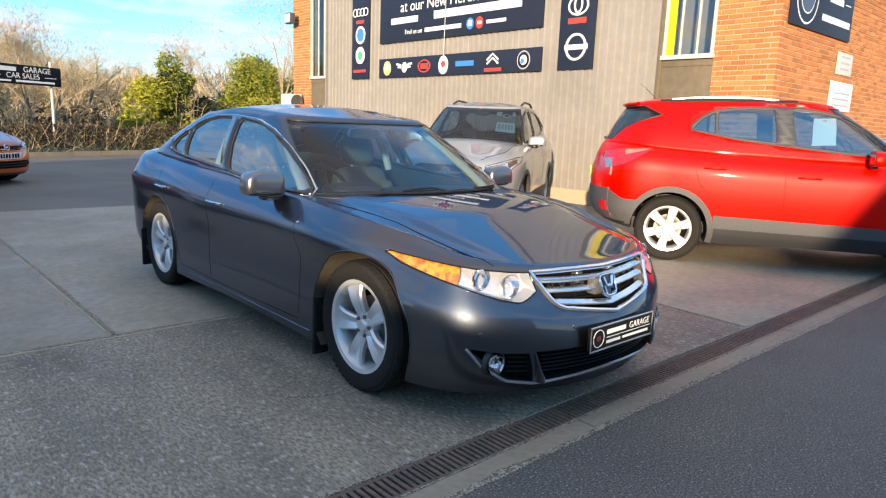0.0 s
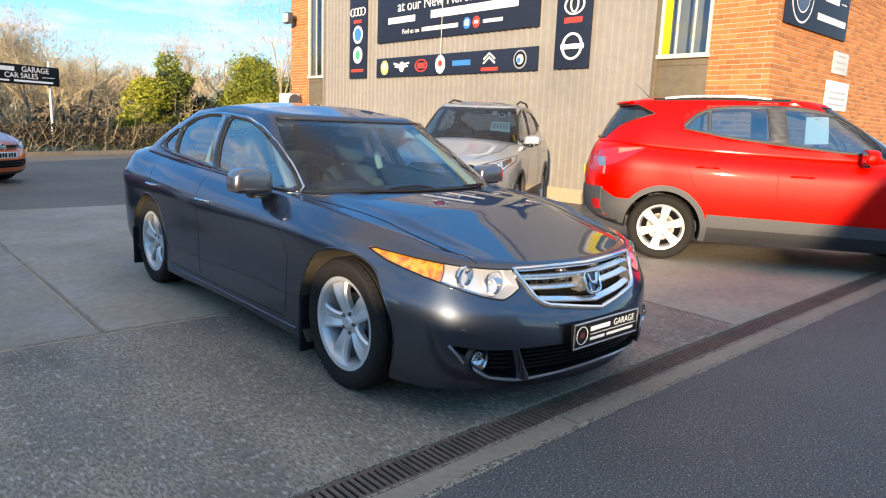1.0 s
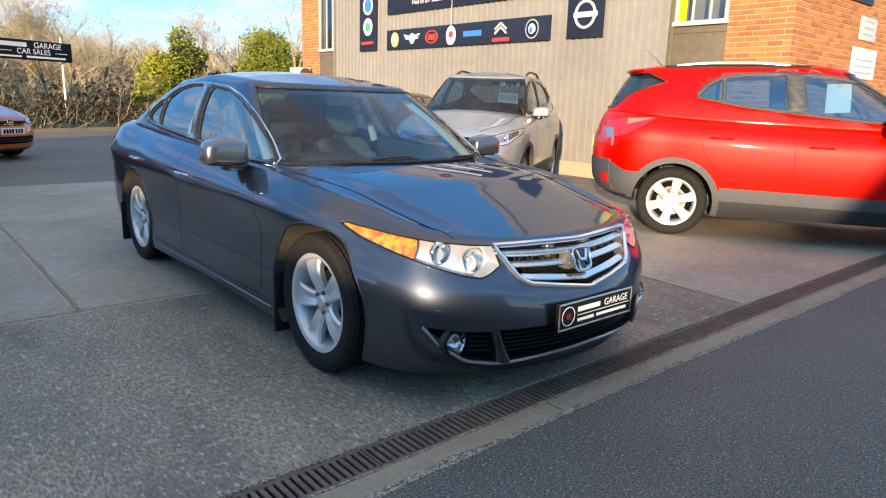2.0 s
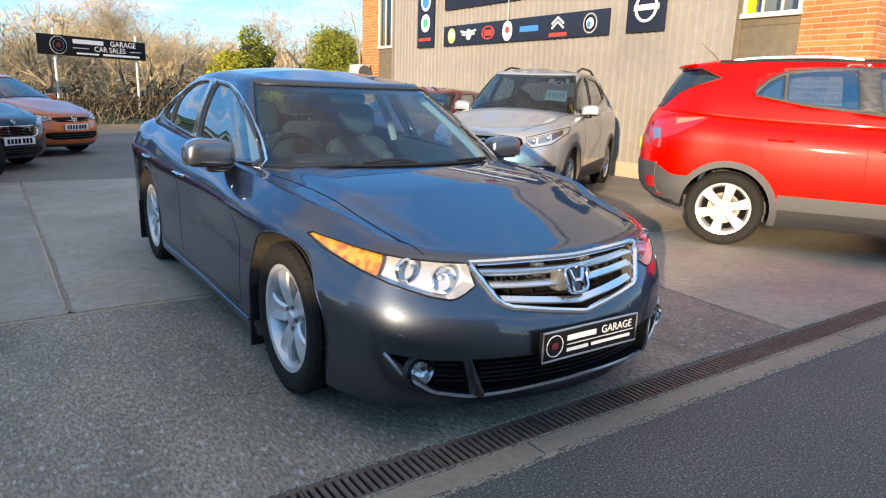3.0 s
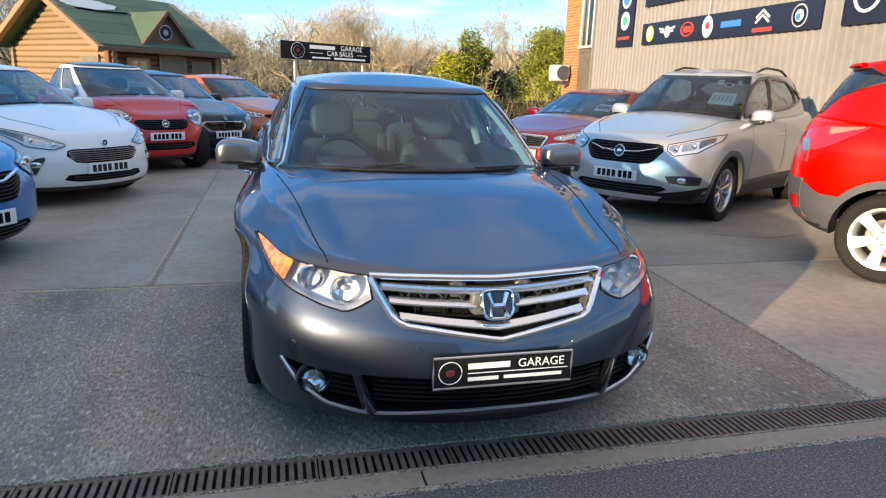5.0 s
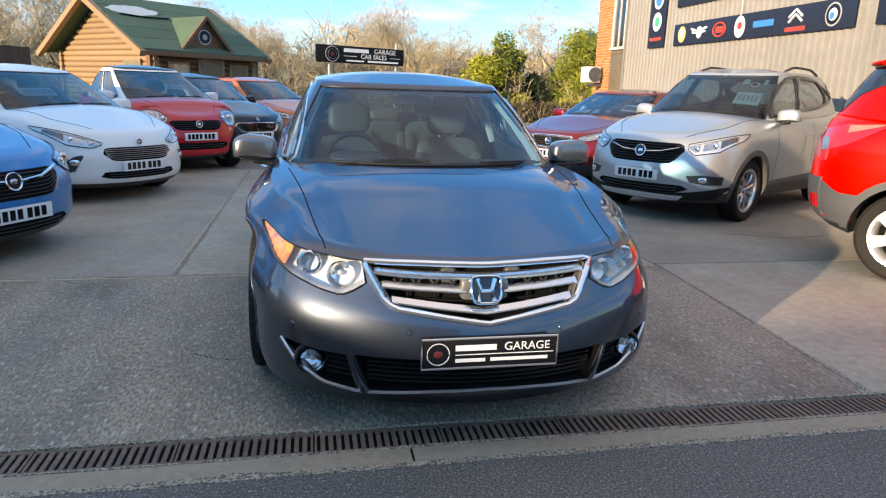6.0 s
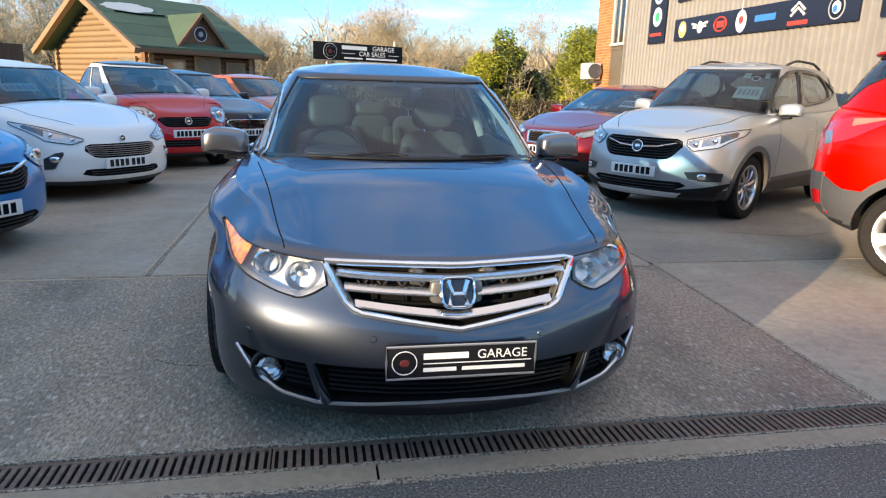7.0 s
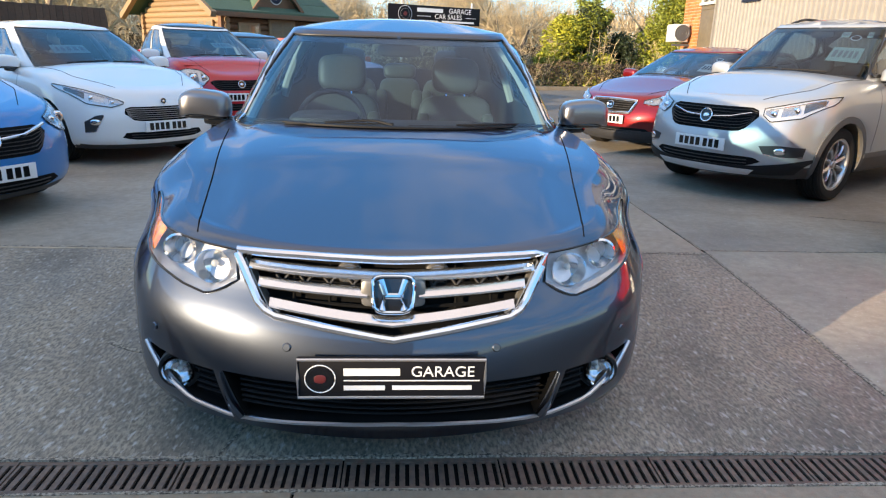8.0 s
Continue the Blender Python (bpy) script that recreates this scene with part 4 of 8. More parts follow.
def side_piece(car, sh, name, top, bottom, off, thick, material, n=16, m=4, label=""):
    for sg in (1, -1):
        g = strip_grid(lambda y, z: sh.side(y, z, sg, off), top, bottom, n, m)
        part(name, patch(g, thick, (-sg, 0, 0)), material, car, label)


def arch_trim(car, sh, y, R, r0, r1, material, off=0.012, a0=-15, a1=195):
    for sg in (1, -1):
        rows = []
        for r in np.linspace(r1, r0, 4):
            rows.append([sh.side(y + r * math.cos(radians(a)), max(0.2, R + r * math.sin(radians(a))), sg, off) for a in np.linspace(a0, a1, 24)])
        part("arch_trim", patch(rows, 0.03, (-sg, 0, 0)), material, car)


def number_plate(car, sh, x, z, w=0.52, h=0.111, material="plate_white", back=False, yaw_y=None):
    """A plate with plain bars where its characters stand."""
    p = sh.front(x, z, 0, back)
    y = p.y + (0.012 if back else -0.012)
    pl = part("number_plate", box_mesh(x - w / 2, x + w / 2, y - 0.006, y + 0.006, z - h / 2, z + h / 2, 0.003), material, car)
    sg = 1 if back else -1
    cx = x - w / 2 + 0.045
    for k in range(7):
        part("plate_bar", box_mesh(cx, cx + 0.042, y + sg * 0.006, y + sg * 0.0085, z - 0.037, z + 0.037, 0.0), "gloss_black", pl, smooth=False)
        cx += 0.060 if k != 3 else 0.078
    return pl

# ---------------------------------------------------------------- ground
def ground_sheet(name, loop, z, material, label, thick=0.15):
    bm = bmesh.new()
    vs = [bm.verts.new((x, y, z)) for x, y in loop]
    f = bm.faces.new(vs)
    r = bmesh.ops.extrude_face_region(bm, geom=[f])
    bmesh.ops.translate(bm, vec=(0, 0, -thick), verts=[v for v in r["geom"] if isinstance(v, bmesh.types.BMVert)])
    ob = part(name, bm, material, None, label, smooth=False)
    return tagged(ob, label, name.split("_")[0], kind="structure")


ground_sheet("ground", [(-400, -400), (400, -400), (400, 400), (-400, 400)], -0.06, "grass", "rough grassy ground reaching to the horizon", 0.5)
ground_sheet("road", [(-40, -30), (40, -30), (40, 1.70), (-40, 1.70)], 0.0, "asphalt", "dark asphalt road in front of the forecourt", 0.04)
ground_sheet("yard", [(-40, 10.42), (10.0, 10.42), (10.0, 24.9), (4.6, 22.6), (-12, 15.4), (-40, 15.4)], -0.002, "old_asphalt", "worn grey asphalt yard behind the slabs", 0.04)

pavement = thing("pavement", "grey concrete forecourt slabs with dirty joints", "pavement", kind="structure")


def slab(x0, x1, y0, y1, material, skew=(0.0, 0.0), z=0.0, name="concrete_slab"):
    """skew: how far the slab's low-x and high-x edges lean over its depth."""
    bm = box_mesh(x0, x1, y0, y1, z - 0.10, z, 0.006)
    for v in bm.verts:
        v.co.x += skew[1 if v.co.x > (x0 + x1) / 2 else 0] * (v.co.y - y0) / (y1 - y0)
    return part(name, bm, material, pavement)


slab(-3.6, 4.64, 1.992, 4.275, "concrete", (0, 0.17))
slab(-12, -3.615, 1.992, 4.275, "concrete")
slab(4.652, 9.9, 1.992, 4.355, "smooth_concrete", (0.17, 0))
slab(-12, 1.105, 4.292, 10.40, "grey_concrete")
slab(1.12, 4.80, 4.292, 10.40, "smooth_concrete")
slab(4.815, 10.0, 4.37, 10.40, "grey_concrete")
slab(10.0, 40, 1.992, 4.15, "smooth_concrete")
slab(-40, -12.015, 1.992, 10.40, "concrete")
# edging strip between the drain and the road
x = -12.0
while x < 22:
    slab(x + 0.004, x + 2.4, 1.705, 1.822, "kerb", name="edging_stone")
    x += 2.404
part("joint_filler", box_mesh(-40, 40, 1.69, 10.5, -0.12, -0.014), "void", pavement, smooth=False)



def ragged_strip(line, wide, seed, material="dirt", z=0.003, name="joint_dirt"):
    """A thin uneven ribbon of grit along a joint or crack."""
    rng = random.Random(seed)
    P = resample(line, max(8, int(sum(math.dist(a, b) for a, b in zip(line, line[1:])) / 0.05)))
    V, F = [], []
    for i, p in enumerate(P):
        a, b = P[max(0, i - 1)], P[min(len(P) - 1, i + 1)]
        t = Vector((b[0] - a[0], b[1] - a[1], 0)).normalized()
        n = Vector((-t.y, t.x, 0))
        w = wide * (0.55 + 0.9 * abs(noise.noise(Vector((p[0] * 3.1, p[1] * 3.1, seed)))) + 0.35 * rng.random())
        c = Vector((p[0], p[1], z)) + n * wide * 0.7 * noise.noise(Vector((p[0] * 1.7, p[1] * 1.7, seed + 5)))
        V += [c - n * w, c + n * w * rng.uniform(0.5, 1.0), c - n * w - Vector((0, 0, 0.012)), c + n * w - Vector((0, 0, 0.012))]
        if i:
            k = 4 * i
            F += [(k - 4, k - 3, k + 1, k), (k - 4, k, k + 2, k - 2), (k - 3, k - 1, k + 3, k + 1)]
    ob = part(name, (V, F), material, pavement, smooth=False)
    return ob


ragged_strip([(-6, 4.283), (1.1, 4.284), (4.80, 4.284)], 0.022, 1)
ragged_strip([(1.112, 4.29), (1.113, 7.0), (1.112, 10.3)], 0.016, 2)
ragged_strip([(4.647, 2.0), (4.74, 3.2), (4.815, 4.3)], 0.014, 3)
ragged_strip([(4.81, 4.36), (6.6, 4.362), (9.8, 4.362)], 0.014, 4)
ragged_strip([(4.81, 4.37), (4.81, 7.0), (4.81, 10.3)], 0.010, 5)
ragged_strip([(-8, 1.993), (2, 1.995), (9.8, 1.994)], 0.010, 6)
ragged_strip([(-8, 1.702), (2, 1.701), (12, 1.702)], 0.020, 7)
ragged_strip([(-8, 1.820), (2, 1.821), (12, 1.820)], 0.007, 8)
ragged_strip([(1.47, 2.86), (1.56, 2.80), (1.66, 2.76), (1.78, 2.79)], 0.014, 9, name="crack")
ragged_strip([(2.16, 2.0), (2.24, 2.3), (2.20, 2.75), (2.33, 3.3)], 0.005, 10, name="crack")
ragged_strip([(-12, 10.41), (2.0, 10.41), (9.9, 10.41)], 0.03, 11)
ragged_strip([(6.2, 5.4), (6.8, 5.2), (7.2, 5.3)], 0.006, 12, name="crack")
# chipped pale edges beside two of the joints
ragged_strip([(-6, 4.250), (-1.5, 4.256), (1.9, 4.252)], 0.013, 21, "mortar", name="chipped_edge")
ragged_strip([(1.088, 4.40), (1.092, 5.6), (1.09, 7.2)], 0.008, 22, "mortar", name="chipped_edge")
# scattered grit and small stones
rng = random.Random(3)
grit = []
for k in range(700):
    x, y = rng.uniform(-2.5, 8.5), rng.uniform(2.0, 5.2) if rng.random() < 0.7 else rng.uniform(1.2, 1.7)
    r = rng.uniform(0.002, 0.006) * (2.2 if rng.random() < 0.03 else 1)
    grit.append(moved(([(1, 0, 0), (-0.6, 0.8, 0), (-0.6, -0.8, 0), (0.1, 0.1, 0.9)], [(0, 1, 3), (1, 2, 3), (2, 0, 3)]), Matrix.Translation((x, y, 0.0005)) @ Matrix.Rotation(rng.uniform(0, 6), 4, "Z") @ Matrix.Diagonal((r, r, r, 1))))
gr = part("grit", joined(*grit), "kerb", None, smooth=False)
tagged(gr, "small pale stones and grit scattered on the concrete", "grit", kind="stuff")

# ---------------------------------------------------------------- drain
drain = thing("drain_channel", "rusty slotted cast iron drain grating along the forecourt", "drain", kind="structure")
# channel floor painted near-black to stand for the shade under the grating
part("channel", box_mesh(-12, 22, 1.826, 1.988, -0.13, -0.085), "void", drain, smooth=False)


def grate():
    bm = bmesh.new()
    box(bm, 0.003, 0.497, 1.826, 1.846, -0.028, -0.004)
    box(bm, 0.003, 0.497, 1.968, 1.988, -0.028, -0.004)
    n = 16
    for k in range(n + 1):
        c = 0.003 + 0.494 * k / n
        a, b = max(0.003, c - 0.0088), min(0.497, c + 0.0088)
        box(bm, a, b, 1.846, 1.968, -0.026, -0.005)
    me = bpy.data.meshes.new("drain_grate")
    bm.to_mesh(me)
    bm.free()
    me.materials.append(M["iron"])
    return me


grate_mesh = grate()
for k in range(-16, 34):
    g = part("drain_grate", grate_mesh, None, drain)
    g.location = (k * 0.5 + 0.06, 0, random.uniform(-0.003, 0.0))

# ---------------------------------------------------------------- the workshop building
WALL_X, CORNER_Y, WALL_TOP = 10.11, 4.25, 5.65


def wall_block(name, x0, x1, y0, y1, z0, z1, material, label):
    ob = part(name, box_mesh(x0, x1, y0, y1, z0, z1), material, None, label, smooth=False)
    return tagged(ob, label, "wall", kind="structure")


clad = thing("wall_west", "tall grey-beige profiled metal cladding wall of the workshop", "wall", kind="structure")


def clad_panel(y0, y1, z0, z1):
    """Trapezoid-ribbed sheet facing -x."""
    V, prof = [], []
    y = y0
    while y < y1 - 1e-4:
        for a, d in ((0, 0), (0.055, 0), (0.070, -0.028), (0.130, -0.028), (0.145, 0)):
            if y + a <= y1:
                prof.append((WALL_X + d + 0.028, y + a))
        y += 0.16
    prof.append((WALL_X + 0.028, y1))
    n = len(prof)
    V = [(x, yy, z0) for x, yy in prof] + [(x, yy, z1) for x, yy in prof] + [(WALL_X + 0.05, yy, z0) for x, yy in prof] + [(WALL_X + 0.05, yy, z1) for x, yy in prof]
    F = []
    for i in range(n - 1):
        F += [(i, n + i, n + i + 1, i + 1), (2 * n + i, 2 * n + i + 1, 3 * n + i + 1, 3 * n + i), (n + i, 3 * n + i, 3 * n + i + 1, n + i + 1), (i, i + 1, 2 * n + i + 1, 2 * n + i)]
    return V, F


y = 6.14
while y < 16.2:
    y1 = min(16.26, y + 1.12)
    part("cladding_sheet", clad_panel(y, y1, 0.25, WALL_TOP), "cladding", clad, smooth=False)
    y = y1
wall_block("wall_plinth", WALL_X + 0.02, WALL_X + 0.3, 6.1, 16.3, -0.1, 0.25, "mortar", "low concrete plinth under the cladding")
wall_block("wall_core", WALL_X + 0.30, WALL_X + 0.5, 6.1, 16.3, -0.1, WALL_TOP, "render", "inner wall behind the cladding")
wall_block("wall_east", 19.8, 20, CORNER_Y, 20, -0.1, WALL_TOP, "render", "plain far wall of the workshop")
wall_block("wall_back", WALL_X + 0.1, 20, 17.95, 18.1, -0.1, WALL_TOP, "render", "plain end wall of the workshop")
roof_ob = part("roof", box_mesh(WALL_X - 0.05, 20.1, CORNER_Y - 0.05, 18.1, WALL_TOP, WALL_TOP + 0.2), "cladding", None, smooth=False)
tagged(roof_ob, "flat grey roof of the workshop", "roof", kind="structure")


# piers, windows and brickwork at the two ends of the cladding
def brick_wall(name, label, runs, keep):
    """runs: (axis, fixed, from, to, z0, z1, outward). Bricks proud of a mortar block; keep() picks those that stay pieces."""
    wall = thing(name, label, "wall", kind="structure")
    bl, bh, gap, deep = 0.215, 0.065, 0.010, 0.012
    joined_bricks = []
    n = 0
    proto = {}
    for axis, fixed, a0, a1, z0, z1, out in runs:
        back = fixed - out * 0.2
        lo, hi = min(fixed - out * 0.006, back), max(fixed - out * 0.006, back)
        part("mortar_bed", box_mesh(lo, hi, a0, a1, z0, z1) if axis == "x" else box_mesh(a0, a1, lo, hi, z0, z1), "mortar", wall, smooth=False)
        row, z = 0, z0
        while z + bh < z1:
            a = a0 - (bl + gap) * (0.5 if row % 2 else 0.0)
            while a < a1:
                s0, s1 = max(a, a0), min(a + bl, a1)
                if s1 - s0 > 0.04:
                    c = ((s0 + s1) / 2, z + bh / 2)
                    w = round(s1 - s0, 3)
                    key = (axis, w)
                    if key not in proto:
                        bm = bmesh.new()
                        h, e = w / 2, 0.004
                        if axis == "x":
                            q = [(-out * 0.02, -h, -bh / 2), (-out * 0.02, h, -bh / 2), (-out * 0.02, h, bh / 2), (-out * 0.02, -h, bh / 2)]
                            f = [(out * 0.006, -h + e, -bh / 2 + e), (out * 0.006, h - e, -bh / 2 + e), (out * 0.006, h - e, bh / 2 - e), (out * 0.006, -h + e, bh / 2 - e)]
                        else:
                            q = [(-h, -out * 0.02, -bh / 2), (h, -out * 0.02, -bh / 2), (h, -out * 0.02, bh / 2), (-h, -out * 0.02, bh / 2)]
                            f = [(-h + e, out * 0.006, -bh / 2 + e), (h - e, out * 0.006, -bh / 2 + e), (h - e, out * 0.006, bh / 2 - e), (-h + e, out * 0.006, bh / 2 - e)]
                        faces = [(4, 5, 6, 7), (0, 1, 5, 4), (1, 2, 6, 5), (2, 3, 7, 6), (3, 0, 4, 7)]
                        me = mesh_of("brick", q + f, faces, False)
                        bm.from_mesh(me)
                        bmesh.ops.recalc_face_normals(bm, faces=bm.faces)
                        bm.to_mesh(me)
                        bm.free()
                        me.materials.append(M["brick"])
                        proto[key] = (me, q + f, faces)
                    pos = Vector((fixed + out * random.uniform(-0.002, 0.002), c[0], c[1])) if axis == "x" else Vector((c[0], fixed + out * random.uniform(-0.002, 0.002), c[1]))
                    if n < 300 and keep(pos):
                        ob = part("brick", proto[key][0], None, wall)
                        ob.location = pos
                        n += 1
                    else:
                        joined_bricks.append(([pos + Vector(v) for v in proto[key][1]], proto[key][2]))
                a += bl + gap
            z += bh + gap
            row += 1
    if joined_bricks:
        ob = part("brickwork", joined(*joined_bricks), "brick_joined", wall, "orange-red brickwork in pale mortar", smooth=False)
        ob["kind"] = "stuff"
    return wall


def tall_window(y0, y1, z0, z1, name, yellow=False, bars=2):
    """A white-framed window in the west wall, with a brown panel under it."""
    w = thing(name, "tall white-framed workshop window over a brown panel", "window", kind="structure")
    X = WALL_X
    f = 0.05
    part("frame", box_mesh(X - 0.03, X + 0.05, y0, y0 + f, z0, z1, 0.005), "frame_white", w)
    part("frame", box_mesh(X - 0.03, X + 0.05, y1 - f, y1, z0, z1, 0.005), "frame_white", w)
    part("frame", box_mesh(X - 0.032, X + 0.05, y0 + f, y1 - f, z1 - f, z1, 0.005), "frame_white", w)
    part("sill", box_mesh(X - 0.06, X + 0.05, y0 - 0.02, y1 + 0.02, z0 - 0.05, z0 + 0.02, 0.006), "frame_white", w)
    for k in range(1, bars + 1):
        yy = y0 + (y1 - y0) * k / (bars + 1)
        part("glazing_bar", box_mesh(X - 0.012, X + 0.03, yy - 0.012, yy + 0.012, z0 + 0.02, z1 - f), "frame_white", w)
    part("pane", box_mesh(X + 0.008, X + 0.014, y0 + f, y1 - f, z0 + 0.02, z1 - f), "window_glass", w, smooth=False)
    if yellow:
        part("yellow_strip", box_mesh(X - 0.002, X + 0.006, y1 - f - 0.13, y1 - f, z0 + 0.02, z1 - f), "print_yellow", w, smooth=False)
    part("room_back", box_mesh(X + 0.45, X + 0.5, y0 - 0.1, y1 + 0.1, z0 - 0.3, z1 + 0.2), "render", w, smooth=False)
    part("panel", box_mesh(X + 0.0, X + 0.06, y0, y1, 0.25, z0 - 0.05, 0.004), "panel_brown", w)
    part("panel_trim", box_mesh(X - 0.012, X + 0.05, y0, y1, z0 - 0.16, z0 - 0.12, 0.004), "panel_brown", w)
    return w


tall_window(5.20, 6.06, 2.57, 4.6, "window_1", True)
tall_window(16.29, 17.05, 2.55, 5.2, "window_2", False, 1)
part("corner_strip", box_mesh(WALL_X - 0.03, WALL_X + 0.06, 6.06, 6.14, 0.2, WALL_TOP, 0.008), "panel_brown", clad)
part("corner_strip", box_mesh(WALL_X - 0.02, WALL_X + 0.06, 16.26, 16.29, 0.2, WALL_TOP, 0.004), "cladding", clad)
wall_block("wall_over_window", WALL_X + 0.0, WALL_X + 0.3, 5.2, 6.06, 4.6, WALL_TOP, "panel_brown", "brown panel above the workshop window")
brick_wall("wall_corner", "orange-red brick corner of the workshop", [("x", WALL_X, CORNER_Y, 5.20, 0.0, WALL_TOP, -1)], lambda p: 1.7 < p.z < 3.9)
brick_wall("wall_front", "orange-red brick front wall of the workshop", [("y", CORNER_Y, WALL_X, 17.0, 0.0, WALL_TOP, -1)], lambda p: 1.9 < p.z < 3.4 and p.x < 12.8)
brick_wall("wall_pier", "narrow orange-red brick pier at the far end", [("x", WALL_X, 17.06, 18.05, 0.0, WALL_TOP, -1)], lambda p: 2.0 < p.z < 4.2)


# ---------------------------------------------------------------- signs on the building
def sign_face(y, z):
    """Pose on the west wall: text runs towards -y and faces -x."""
    return pose(WALL_X - 0.062, y, z, 90, 0, -90)


def wall_board(name, label, y0, y1, z0, z1, material="board_navy"):
    b = thing(name, label, "sign")
    part("board", box_mesh(WALL_X - 0.058, WALL_X - 0.030, y0, y1, z0, z1, 0.003), material, b)
    return b


def disc(parent, y, z, r, material, off=0.0, rz=None, name="emblem"):
    rz = rz or r
    V, F = lathe([(0.0005, 0), (1.0, 0), (1.0, 1)], 32, "x")
    V = [Vector((WALL_X - 0.0605 - off + v[0] * 0.003, y + v[1] * r, z + v[2] * rz)) for v in V]
    return part(name, (V, F), material, parent)


def ring(parent, y, z, r, t, material, off=0.0, rz=None, name="emblem_ring"):
    rz = rz or r
    pts = [(WALL_X - 0.0625 - off, y + r * math.cos(a), z + rz * math.sin(a)) for a in np.linspace(0, 2 * math.pi, 41)[:-1]]
    return part(name, tube(pts, t, 6, closed=True, up=(1, 0, 0)), material, parent)


def bar(parent, y0, y1, z0, z1, material, off=0.0, name="print_bar"):
    return part(name, box_mesh(WALL_X - 0.0615 - off, WALL_X - 0.056 - off, min(y0, y1), max(y0, y1), z0, z1), material, parent, smooth=False)


strip = wall_board("emblem_board", "long dark navy board with a row of round emblems", 8.58, 13.75, 2.435, 2.885)
zc = 2.66
disc(strip, 13.42, zc, 0.15, "print_gold", 0, 0.17)
disc(strip, 13.42, zc + 0.03, 0.08, "print_white", 0.003, 0.08)
disc(strip, 12.75, zc, 0.10, "print_white", 0, 0.12)
for sg in (1, -1):
    part("emblem_wing", joined(tube([(WALL_X - 0.062, 12.75 + sg * 0.12, zc + 0.05), (WALL_X - 0.062, 12.75 + sg * 0.28, zc + 0.08)], 0.03, 4), tube([(WALL_X - 0.062, 12.75 + sg * 0.12, zc), (WALL_X - 0.062, 12.75 + sg * 0.23, zc + 0.01)], 0.03, 4)), "print_white", strip)
ring(strip, 12.03, zc, 0.20, 0.018, "print_red", 0, 0.13)
bar(strip, 11.90, 12.16, zc - 0.06, zc + 0.06, "print_red")
disc(strip, 11.38, zc, 0.16, "print_white", 0, 0.20)
disc(strip, 11.38, zc + 0.02, 0.07, "print_red", 0.003, 0.07)
bar(strip, 10.42, 10.98, zc - 0.05, zc + 0.06, "print_blue")
for dz in (0.02, 0.10):
    part("emblem_chevron", tube([(WALL_X - 0.062, 9.70, zc + dz - 0.06), (WALL_X - 0.062, 9.86, zc + dz + 0.06), (WALL_X - 0.062, 10.02, zc + dz - 0.06)], 0.024, 4, up=(1, 0, 0)), "print_white", strip)
bar(strip, 9.62, 10.10, zc - 0.19, zc - 0.12, "print_red")
disc(strip, 9.03, zc, 0.17, "print_grey", 0, 0.18)
disc(strip, 9.03, zc, 0.145, "gloss_black", 0.002, 0.155)
disc(strip, 9.03, zc, 0.09, "print_white", 0.004, 0.095)
disc(strip, 9.055, zc - 0.02, 0.05, "print_blue", 0.006, 0.055)

tall1 = wall_board("tall_emblem_board", "tall narrow dark navy board with emblems and a red bar", 14.20, 14.94, 2.44, 4.6)
bar(tall1, 14.32, 14.86, 2.60, 2.67, "print_red")
disc(tall1, 14.57, 3.02, 0.20, "print_white", 0, 0.21)
disc(tall1, 14.57, 3.02, 0.10, "print_green", 0.003, 0.11)
disc(tall1, 14.57, 3.52, 0.21, "print_white", 0, 0.22)
disc(tall1, 14.57, 3.52, 0.15, "print_blue", 0.003, 0.16)
bar(tall1, 14.42, 14.76, 3.80, 3.88, "print_red")
for k in range(4):
    ring(tall1, 14.80 - k * 0.15, 4.07, 0.09, 0.014, "print_white")
tall2 = wall_board("tall_emblem_board", "tall narrow dark navy board with white ring emblems", 7.40, 8.19, 2.44, 4.6)
ring(tall2, 7.79, 2.83, 0.21, 0.026, "print_white", 0, 0.22)
bar(tall2, 7.53, 8.05, 2.785, 2.875, "print_white")
bar(tall2, 7.60, 8.00, 3.24, 3.34, "print_red")
ring(tall2, 7.79, 3.55, 0.21, 0.020, "print_white", 0, 0.16)
ring(tall2, 7.79, 3.57, 0.08, 0.018, "print_white", 0, 0.14)
disc(tall2, 7.79, 4.02, 0.20, "print_grey", 0, 0.2)

big = wall_board("announcement_board", "large dark navy announcement board with white lettering", 8.60, 13.74, 3.25, 4.66)
text_mesh("at our New Hereford", 0.34, sign_face(11.45, 4.02), "print_white", parent=big)
bar(big, 12.30, 13.30, 3.66, 3.80, "print_white", name="number_bar")
bar(big, 9.15, 11.75, 3.67, 3.84, "print_white", name="address_bar")
text_mesh("Find us on", 0.15, sign_face(12.45, 3.45), "print_white", parent=big)
bar(big, 10.85, 12.05, 3.41, 3.50, "print_white", name="name_bar")
disc(big, 10.58, 3.47, 0.11, "print_blue", 0, 0.12)
disc(big, 10.30, 3.47, 0.11, "print_red", 0, 0.12)
bar(big, 10.52, 10.64, 3.42, 3.54, "print_white", 0.002)
bar(big, 10.24, 10.36, 3.44, 3.50, "print_white", 0.002)
bar(big, 9.55, 10.10, 3.43, 3.50, "print_white", name="name_bar")
bar(big, 9.3, 13.2, 4.32, 4.50, "print_white", name="print_line")
rnd = thing("round_sign", "round dark sign with a pale rim high on the cladding", "sign")
disc(rnd, 10.5, 5.14, 0.46, "print_white", -0.03, name="board")
disc(rnd, 10.5, 5.14, 0.425, "board_black", -0.027)
ring(rnd, 10.5, 5.14, 0.29, 0.010, "print_white", -0.026)
disc(rnd, 10.5, 5.14, 0.27, "print_maroon", -0.024)
